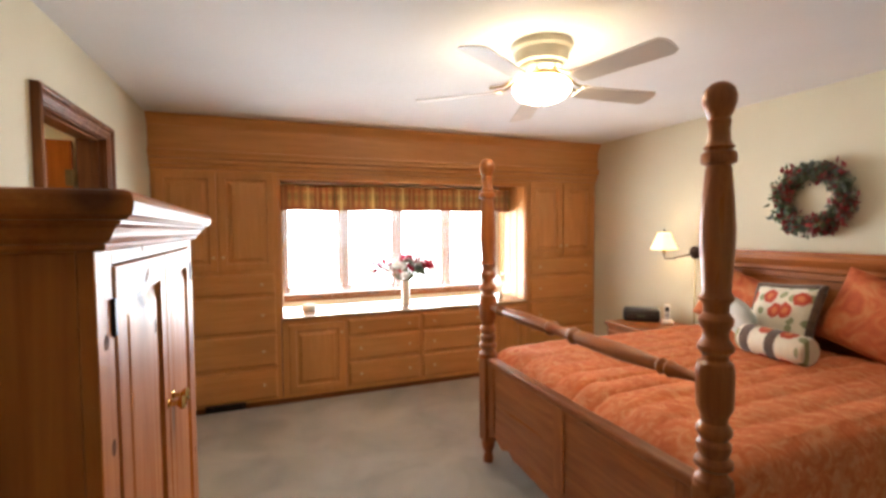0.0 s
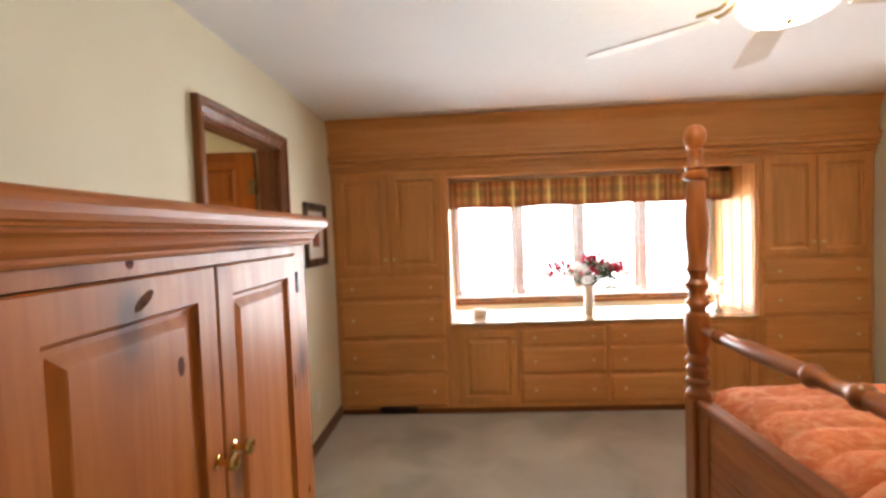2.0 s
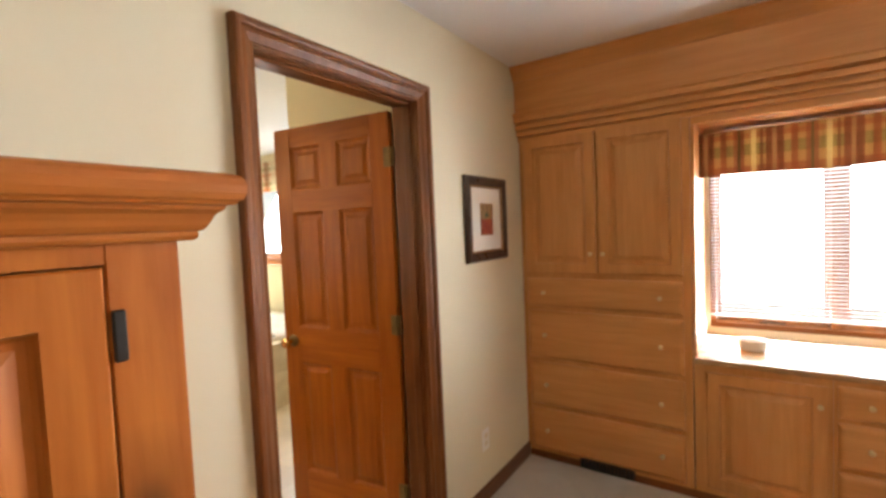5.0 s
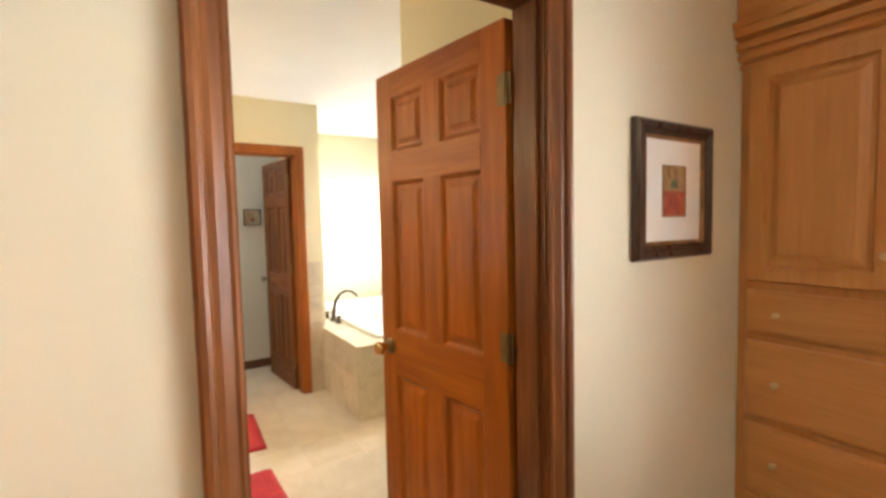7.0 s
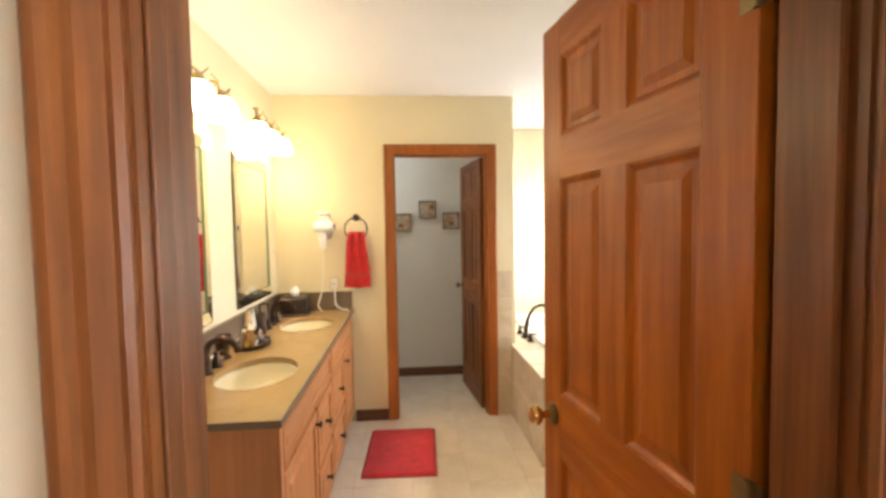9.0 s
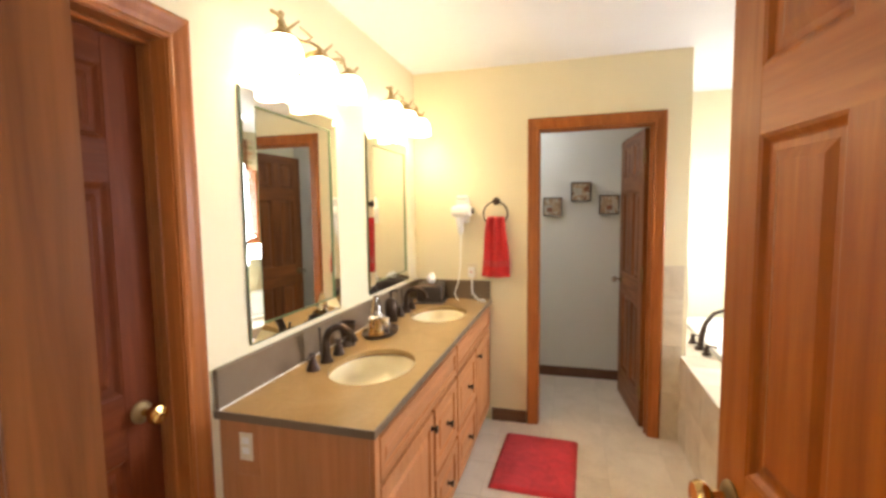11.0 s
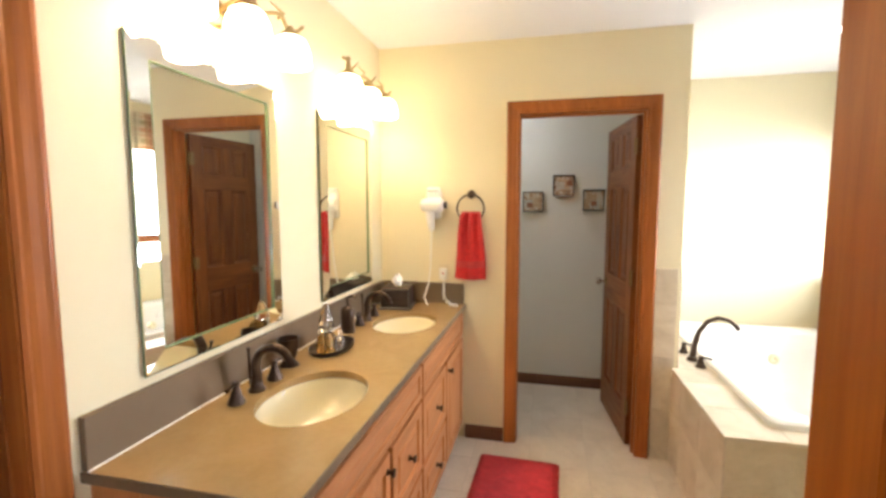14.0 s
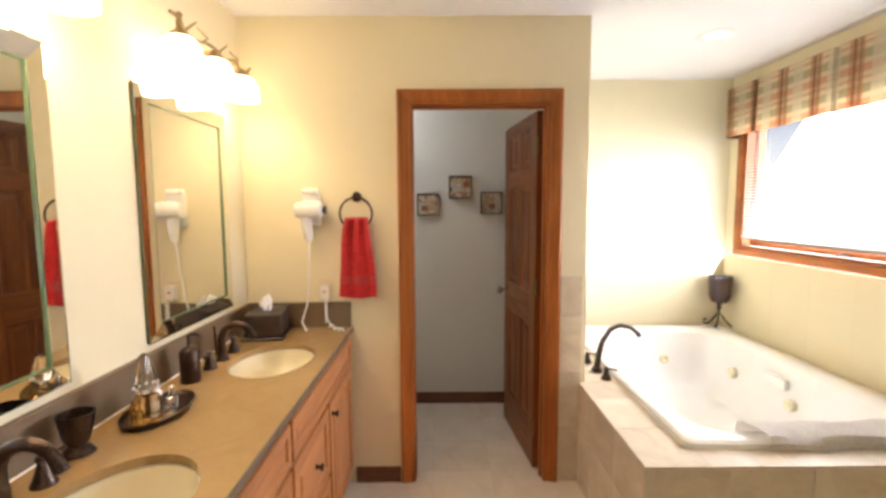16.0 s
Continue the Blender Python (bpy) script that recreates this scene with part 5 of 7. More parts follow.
def ceiling_fan():
    root = thing("ceiling_fan", 2.165, 1.83, H, "ivory five-blade ceiling fan with lit opal globe", "ceiling fan")
    part("canopy", L([(0.120, -0.105), (0.130, -0.097), (0.138, -0.042), (0.152, -0.030), (0.156, -0.010), (0.150, 0.0)], 40), FANWHITE, root, smooth=True)
    part("motor_housing", L([(0.07, -0.150), (0.105, -0.142), (0.115, -0.125), (0.112, -0.106)], 36), FANWHITE, root, smooth=True)
    part("light_collar", L([(0.085, -0.175), (0.098, -0.168), (0.098, -0.155), (0.07, -0.148)], 32), ANTIQUE, root, smooth=True)
    part("globe", L([(0.02, -0.281), (0.082, -0.276), (0.122, -0.257), (0.143, -0.228), (0.143, -0.205), (0.126, -0.185), (0.098, -0.174)], 36), FANGLOBE, root, "lit opal glass bowl", True)
    part("finial", L([(0.004, -0.298), (0.010, -0.291), (0.012, -0.282), (0.004, -0.276)], 12), ANTIQUE, root, smooth=True)
    for i in range(5):
        a = 284.4 + 72 * i
        bm = bmesh.new()
        m = pose(0, 0, -0.214, 0, 0, a) @ pose(0, 0, 0, -11)
        out = [(0.21, -0.050), (0.25, -0.058), (0.645, -0.070), (0.668, -0.046), (0.672, 0.0), (0.668, 0.046), (0.645, 0.070), (0.25, 0.058), (0.21, 0.050)]
        lo = [bm.verts.new(m @ Vector((x, y, -0.003))) for x, y in out]
        hi = [bm.verts.new(m @ Vector((x, y, 0.003))) for x, y in out]
        bm.faces.new(lo[::-1])
        bm.faces.new(hi)
        for k in range(len(out)):
            j = (k + 1) % len(out)
            bm.faces.new((lo[k], lo[j], hi[j], hi[k]))
        part("blade", bm, BLADE, root)
        bm = bmesh.new()
        m2 = pose(0, 0, 0, 0, 0, a)
        for s in (-1, 1):
            tube(bm, [m2 @ Vector(p) for p in ((0.09, s * 0.02, -0.135), (0.14, s * 0.035, -0.165), (0.19, s * 0.03, -0.192), (0.26, s * 0.038, -0.197))], 0.007, 6)
        part("blade_bracket", bm, ANTIQUE, root, smooth=True)


ceiling_fan()


def frame_picture():
    root = thing("framed_picture", 0.001, 3.528, 1.298, "dark framed print with white mat on the wall", "picture")
    w, h = 0.220, 0.452
    part("frame", ring(bmesh.new(), -w + 0.055, 0.055, w - 0.055, h - 0.055, [(0, 0), (0, 0.012), (0.006, 0.016), (0.020, 0.018), (0.030, 0.026), (0.046, 0.028), (0.055, 0.018), (0.055, 0)], FACE_POS_X(0)), FRAMEDARK, root, "dark walnut frame with worn edge")
    part("gilt_edge", ring(bmesh.new(), -w + 0.0555, 0.0555, w - 0.0555, h - 0.0555, [(-0.003, 0.008), (-0.003, 0.015), (0.007, 0.0185), (0.007, 0.008)], FACE_POS_X(0)), FRAMEGOLD, root)
    part("mat", B(0, -w + 0.05, 0.05, 0.009, w - 0.05, h - 0.05), MATBOARD, root)
    part("print_frame", ring(bmesh.new(), -0.062, 0.145, 0.062, 0.305, [(0, 0.009), (0, 0.0115), (0.006, 0.0115), (0.006, 0.009)], FACE_POS_X(0)), FRAMEGOLD, root)
    part("print", B(0.0092, -0.062, 0.145, 0.0105, 0.062, 0.225), REDLANDSCAPE, root, "red field of the landscape print")
    part("print", B(0.0092, -0.062, 0.225, 0.0105, 0.062, 0.305), TANSKY, root, "tan sky of the landscape print")
    part("print_tree", L([(0.003, 0), (0.02, 0.004), (0.024, 0.014), (0.012, 0.026), (0.003, 0.03)], 10, pose(0.0106, 0.0, 0.235) @ Matrix.Diagonal((0.02, 1, 1, 1))), LEAFGREEN, root)


frame_picture()


def sill_things():
    v = thing("flower_vase", 2.135, 4.22, OZ0 + 0.0, "cream ceramic vase of red and white silk flowers", "vase")
    part("vase", L([(0.034, 0), (0.038, 0.01), (0.040, 0.10), (0.042, 0.19), (0.046, 0.235), (0.048, 0.25), (0.042, 0.252), (0.036, 0.23)], 24), VASECREAM, v, smooth=True)
    rng = random.Random(3)
    stems, lv = bmesh.new(), bmesh.new()
    heads = {"red_flower": (PETALRED, 56, 0.022), "white_flower": (PETALWHITE, 22, 0.029)}
    for nm, (material, count, size) in heads.items():
        for i in range(count):
            bm = bmesh.new()
            a, rr = rng.uniform(0, 2 * math.pi), rng.uniform(0.03, 1.0) ** 0.6
            x, y = 0.36 * rr * math.cos(a), 0.16 * rr * math.sin(a)
            z = 0.34 + 0.13 * (1 - rr * rr) + rng.uniform(-0.045, 0.05) + (0.03 if nm == "red_flower" else -0.03)
            tube(stems, [(0, 0, 0.22), (x * 0.4, y * 0.4, 0.30), (x, y, z)], 0.002, 4)
            for k in range(12):
                m = Matrix.Translation((x, y, z)) @ Euler((rng.uniform(0, 6.3), rng.uniform(0, 6.3), rng.uniform(0, 6.3))).to_matrix().to_4x4()
                s = size * rng.uniform(1.0, 1.6)
                q = [bm.verts.new(m @ Vector(p)) for p in ((0, 0, 0), (s * 0.6, s * 0.5, s * 0.15), (s * 1.1, 0, 0.3 * s), (s * 0.6, -s * 0.5, s * 0.15))]
                bm.faces.new(q)
            part(nm, bm, material, v)
            if i % 2 == 0:
                m = Matrix.Translation((x * 0.7, y * 0.7, z - 0.06)) @ Euler((rng.uniform(-1, 1), rng.uniform(-1, 1), a)).to_matrix().to_4x4()
                for k in range(4):
                    mm = m @ pose(0, 0, 0, 0, 0, 90 * k)
                    q = [lv.verts.new(mm @ Vector(p)) for p in ((0, 0, 0), (0.03, 0.014, 0.006), (0.065, 0, -0.004), (0.03, -0.014, 0.006))]
                    lv.faces.new(q)
    part("stems", stems, LEAFGREEN, v)
    tagged(part("leaves", lv, LEAFGREEN, v), kind="stuff")
    c = thing("trinket_box", 1.20, 4.28, OZ0, "small white lidded ceramic dish on the window counter", "box")
    wide = Matrix.Diagonal((1.15, 0.85, 1.0, 1.0))
    part("dish", L([(0.048, 0), (0.053, 0.004), (0.057, 0.03), (0.056, 0.044)], 28, wide), WHITEPL, c, smooth=True)
    part("lid", L([(0.058, 0.0445), (0.060, 0.050), (0.050, 0.060), (0.025, 0.066), (0.004, 0.067)], 28, wide), WHITEPL, c, smooth=True)
    a = thing("bud_vase", 3.20, 4.20, OZ0, "small white vase of pale blossoms on the counter", "ornament")
    part("body", L([(0.028, 0), (0.03, 0.01), (0.018, 0.05), (0.014, 0.10), (0.02, 0.14), (0.026, 0.15), (0.02, 0.152)], 16), VASECREAM, a, smooth=True)
    bm = bmesh.new()
    for i in range(130):
        m = Matrix.Translation((rng.gauss(0, 0.035), rng.gauss(0, 0.03), 0.215 + rng.gauss(0, 0.03))) @ Euler((rng.uniform(0, 6.3), rng.uniform(0, 6.3), 0)).to_matrix().to_4x4()
        q = [bm.verts.new(m @ Vector(p)) for p in ((0, 0, 0), (0.014, 0.011, 0), (0.026, 0, 0.004), (0.014, -0.011, 0))]
        bm.faces.new(q)
    tagged(part("blossoms", bm, PETALWHITE, a), kind="stuff")


sill_things()

wo = thing("outlet", 0.0, 3.438, 0.275, "white duplex outlet low on the cream wall", "outlet")
part("cover", B(0.0005, -0.036, 0.0, 0.006, 0.036, 0.115, bev=0.002), WHITEPL, wo)
for z in (0.026, 0.066):
    part("socket", B(0.006, -0.016, z, 0.0075, 0.016, z + 0.026, bev=0.0005), ALMOND, wo)


# ---- bathroom ----
VX0, VFRONT, CTOP = -1.003, VY + 0.52, 0.866   # near end, cabinet face and counter height


def vanity():
    root = thing("vanity_cabinet", VX0, VY, 0, "glazed maple double vanity with doors and drawers", "vanity")
    L_ = VX0 - EX
    F = VFRONT - VY
    top = CTOP - 0.027
    part("bottom_panel", B(-L_ + 0.003, 0.002, 0.085, 0.0, F, 0.11), MAPLE["x"], root)
    part("face_frame", B(-L_ + 0.003, F - 0.02, 0.11, 0.0, F, top), MAPLE["z"], root)
    part("back_panel", B(-L_ + 0.003, 0.002, 0.11, 0.0, 0.012, top), MAPLE["z"], root)
    for x0, x1 in ((-0.02, 0.0), (-L_ + 0.003, -L_ + 0.02)):
        part("side_panel", B(x0, 0.012, 0.11, x1, F - 0.02, top), MAPLE["z"], root)
    part("toe_board", B(-L_ + 0.003, 0.002, 0.0, -0.01, F - 0.06, 0.085), MAPLE["x"], root)
    part("end_stile", B(-0.035, F, 0.085, 0.0, F + 0.018, CTOP - 0.027, bev=0.002), MAPLE["z"], root)

    def front(kind, a, b, z0, z1, kn):
        # a, b: distances from the near end
        steps = [(0.0, 0.015), (0.003, 0.019), (0.048, 0.019), (0.053, 0.012), (0.058, 0.010), (0.070, 0.010), (0.086, 0.017)] if min(b - a, z1 - z0) > 0.2 else [(0.0, 0.015), (0.003, 0.019), (0.030, 0.019), (0.035, 0.012), (0.045, 0.012), (0.055, 0.016)]
        p = part(kind, stepped(bmesh.new(), -b, z0, -a, z1, steps, FACE_POS_Y(F), 0.0), MAPLE["z" if kind == "door" else "x"], root)
        for kx, kz in kn:
            knob(p, -kx, F + 0.018, kz, BRONZE, "+y", 0.016, 0.03, "dark bronze knob")

    front("false_front", 0.04, 0.975, 0.672, 0.812, [])
    front("false_front", 0.995, 1.93, 0.672, 0.812, [])
    front("door", 0.04, 0.575, 0.10, 0.655, [(0.545, 0.60)])
    front("drawer", 0.60, 0.975, 0.365, 0.655, [(0.79, 0.51)])
    front("drawer", 0.60, 0.975, 0.10, 0.345, [(0.79, 0.222)])
    front("drawer", 0.995, 1.445, 0.365, 0.655, [(1.24, 0.51)])
    front("drawer", 0.995, 1.445, 0.10, 0.345, [(1.24, 0.222)])
    front("door", 1.465, 1.93, 0.10, 0.655, [(1.50, 0.60)])
    # recessed panel with outlet on the near end
    o = thing("outlet", VX0 + 0.001, VY + 0.105, 0.69, "almond wall outlet on the vanity end", "outlet")
    part("wood_plate", B(0, -0.042, -0.03, 0.004, 0.042, 0.16, bev=0.002), MAPLE["z"], o)
    part("cover", B(0.004, -0.024, 0.02, 0.008, 0.024, 0.11, bev=0.002), ALMOND, o)
    for z in (0.042, 0.074):
        part("socket", B(0.008, -0.013, z, 0.0095, 0.013, z + 0.022, bev=0.0005), WHITEPL, o)


vanity()
SINKS = [(-1.495, VY + 0.312), (-2.445, VY + 0.315)]


def counter():
    root = thing("vanity_counter", 0, 0, 0, "tan solid-surface counter with two sink cut-outs", "counter")
    x0, x1, y0, y1 = EX + 0.003, VX0 + 0.018, VY + 0.002, VY + 0.545
    xm = -1.97
    bm = bmesh.new()
    zt, zb, rx, ry = CTOP, CTOP - 0.026, 0.218, 0.162
    for (cx, cy), (xa, xb) in zip(SINKS, ((xm, x1), (x0, xm))):
        angs = [2 * math.pi * i / 56 for i in range(56)] + [math.atan2(yy - cy, xx - cx) % (2 * math.pi) for xx in (xa, xb) for yy in (y0, y1)]
        angs = sorted(angs)
        ein, eout = [], []
        for a in angs:
            c, s = math.cos(a), math.sin(a)
            k = 1 / math.sqrt((c / rx) ** 2 + (s / ry) ** 2)
            d = min(((xb - cx) / c if c > 1e-9 else (xa - cx) / c if c < -1e-9 else 9), ((y1 - cy) / s if s > 1e-9 else (y0 - cy) / s if s < -1e-9 else 9))
            ein.append((cx + k * c, cy + k * s))
            eout.append((cx + d * c, cy + d * s))
        n = len(angs)
        ti = [bm.verts.new((x, y, zt)) for x, y in ein]
        to = [bm.verts.new((x, y, zt)) for x, y in eout]
        bi = [bm.verts.new((x, y, zb)) for x, y in ein]
        bo = [bm.verts.new((x, y, zb)) for x, y in eout]
        for i in range(n):
            j = (i + 1) % n
            bm.faces.new((ti[i], to[i], to[j], ti[j]))
            bm.faces.new((bi[i], bi[j], bo[j], bo[i]))
            bm.faces.new((ti[i], ti[j], bi[j], bi[i]))
    part("counter_slab", bm, COUNTER, root)
    ed = bmesh.new()
    box(ed, x0, y1, zb, x1 + 0.004, y1 + 0.005, zt - 0.001)
    box(ed, x1, y0, zb, x1 + 0.004, y1, zt - 0.001)
    part("counter_edge", ed, COUNTER_EDGE, root, "darker polished counter edge")
    part("backsplash", B(x0, VY + 0.001, zt + 0.0005, x1, VY + 0.020, zt + 0.13, bev=0.002), COUNTER_EDGE, root)
    part("side_splash", B(x0 - 0.002, VY + 0.021, zt + 0.0005, x0 + 0.017, y1 - 0.005, zt + 0.13, bev=0.002), COUNTER_EDGE, root)
    part("caulk", tube(bmesh.new(), [(x0 + 0.02, VY + 0.021, zt + 0.001), (x1, VY + 0.021, zt + 0.001)], 0.0028, 5), WHITEPL, root)
    for cx, cy in SINKS:
        s = thing("sink", cx, cy, CTOP, "bisque oval undermount sink basin", "sink", "vanity sinks")
        bm = bmesh.new()
        rows = []
        for f, z in ((1.06, -0.0265), (1.035, -0.0268), (1.0, -0.032), (0.97, -0.06), (0.90, -0.095), (0.74, -0.125), (0.5, -0.142), (0.25, -0.150), (0.09, -0.152)):
            rows.append([bm.verts.new((f * rx * math.cos(2 * math.pi * i / 48), f * ry * math.sin(2 * math.pi * i / 48), z)) for i in range(48)])
        for a, b in zip(rows, rows[1:]):
            for i in range(48):
                bm.faces.new((a[i], a[(i + 1) % 48], b[(i + 1) % 48], b[i]))
        bm.faces.new(rows[-1])
        part("basin", bm, BISQUE, s, smooth=True)
        part("drain", L([(0.022, -0.1515), (0.022, -0.149), (0.014, -0.147)], 18), BRONZE, s, smooth=True)


counter()


def faucet(x):
    root = thing("faucet", x, VY + 0.108, CTOP, "oil-rubbed bronze widespread faucet", "faucet", "vanity faucets")
    part("spout_base", L([(0.028, 0), (0.028, 0.006), (0.022, 0.012), (0.019, 0.03)], 20), BRONZE, root, smooth=True)
    pts = [(0, 0, 0.01), (0, 0, 0.06)] + [(0, 0.065 - 0.065 * math.cos(radians(a)), 0.085 + 0.065 * math.sin(radians(a))) for a in range(0, 151, 15)]
    pts.append((0, 0.133, 0.092))
    rr = [0.019, 0.0175] + [0.016 - 0.003 * i / 10 for i in range(11)] + [0.0145]
    part("spout", tube(bmesh.new(), pts, rr, 14), BRONZE, root, "curved bronze spout", True)
    part("lift_rod", tube(bmesh.new(), [(0, -0.025, 0.02), (0, -0.027, 0.13), (0, -0.027, 0.142)], [0.004, 0.004, 0.007], 8), BRONZE, root, smooth=True)
    for s in (-1, 1):
        part("handle", L([(0.027, 0), (0.027, 0.006), (0.020, 0.02), (0.012, 0.045), (0.010, 0.055), (0.014, 0.060), (0.012, 0.068)], 18, pose(s * 0.102, 0, 0)), BRONZE, root, smooth=True)
        part("lever", tube(bmesh.new(), [(s * 0.102, 0, 0.060), (s * 0.13, 0.004, 0.062), (s * 0.155, 0.008, 0.058)], [0.006, 0.005, 0.0065], 8), BRONZE, root, smooth=True)


for cx, cy in SINKS:
    faucet(cx + 0.01)


def bevelled_mirror(x0, x1):
    root = thing("wall_mirror", (x0 + x1) / 2, VY, 1.022, "large rectangular mirror with silver glass edges over the vanity", "mirror", "vanity mirrors")
    w, h, b = (x1 - x0) / 2, 0.893, 0.062
    part("backing", B(-w + 0.004, 0.001, 0.004, w - 0.004, 0.008, h - 0.004), IRON, root)
    part("mirror_glass", B(-w + b + 0.001, 0.008, b + 0.001, w - b - 0.001, 0.0115, h - b - 0.001), MIRROR, root)
    part("bevel_frame", ring(bmesh.new(), -w + b, b, w - b, h - b, [(0, 0.009), (0, 0.0180), (b - 0.006, 0.0122), (b - 0.002, 0.0112), (b - 0.002, 0.009)], FACE_POS_Y(0)), MIRRORBEV, root, "bevelled mirror strips with mitred corners")
    part("glass_edge", ring(bmesh.new(), -w + 0.002, 0.002, w - 0.002, h - 0.002, [(0, 0.008), (0, 0.0105), (0.002, 0.0105), (0.002, 0.008)], FACE_POS_Y(0)), GREENEDGE, root)
    part("inner_edge", ring(bmesh.new(), -w + b + 0.001, b + 0.001, w - b - 0.001, h - b - 0.001, [(-0.003, 0.0115), (-0.003, 0.0175), (0.0, 0.0175), (0.0, 0.0115)], FACE_POS_Y(0)), GREENEDGE, root)


bevelled_mirror(-1.80, -1.158)
bevelled_mirror(-2.76, -2.130)


def vanity_light(cx):
    root = thing("vanity_light", cx, VY, 2.060, "bronze branch vanity light with three lit shades", "wall light", "vanity lights")
    part("backplate", L([(0.075, 0.001), (0.075, 0.008), (0.06, 0.018), (0.03, 0.026)], 24, pose(0, 0, 0.02, -90) @ Matrix.Diagonal((1.0, 0.6, 1.0, 1.0))), ANTIQUE, root, smooth=True)
    bar = bmesh.new()
    tube(bar, [(0.0, 0.02, 0.03), (0.0, 0.07, 0.05), (0.0, 0.115, 0.055)], 0.008, 8)
    n = 30
    tube(bar, [(0.30 - 0.62 * i / n, 0.115 + 0.008 * math.sin(i * 0.9), 0.058 + 0.014 * math.sin(i * 0.62) + 0.03 * max(0, abs(2 * i / n - 1) - 0.8) * 5) for i in range(n + 1)], 0.0065, 8)
    part("branch_bar", bar, ANTIQUE, root, "twig-like antique brass bar", True)
    for x, s in ((0.21, 1), (0.09, -1), (-0.03, 1), (-0.17, -1)):
        tw = tube(bmesh.new(), [(x, 0.115, 0.06), (x - 0.03, 0.12, 0.085), (x - 0.06 * s, 0.125, 0.10 + 0.01 * s)], [0.006, 0.005, 0.003], 6)
        part("twig", tw, ANTIQUE, root, smooth=True)
    part("finial", L([(0.010, 0.06), (0.013, 0.075), (0.008, 0.080), (0.010, 0.092), (0.013, 0.100), (0.006, 0.108)], 12, pose(0.245, 0.115, 0)), ANTIQUE, root, smooth=True)
    for x in (0.245, 0.0, -0.245):
        part("holder", L([(0.036, 0.022), (0.034, 0.034), (0.018, 0.046), (0.010, 0.060)], 18, pose(x, 0.115, 0)), ANTIQUE, root, smooth=True)
        bm = bmesh.new()
        pr = [(0.070, -0.078), (0.070, -0.046), (0.064, -0.014), (0.050, 0.014), (0.030, 0.026)]
        rows = [[bm.verts.new((x + r * math.cos(2 * math.pi * i / 24), 0.115 + r * math.sin(2 * math.pi * i / 24), z)) for i in range(24)] for r, z in pr]
        for a, b in zip(rows, rows[1:]):
            for i in range(24):
                bm.faces.new((a[i], a[(i + 1) % 24], b[(i + 1) % 24], b[i]))
        part("shade", bm, VANITYGLASS, root, "lit opal glass bell shade", True)
        glow_point("vanity_bulb", cx + x, VY + 0.115, 2.060 - 0.03, VANITY_W, WARM, 0.025)


VANITY_W = 1.9
vanity_light(-1.50)
vanity_light(-2.485)


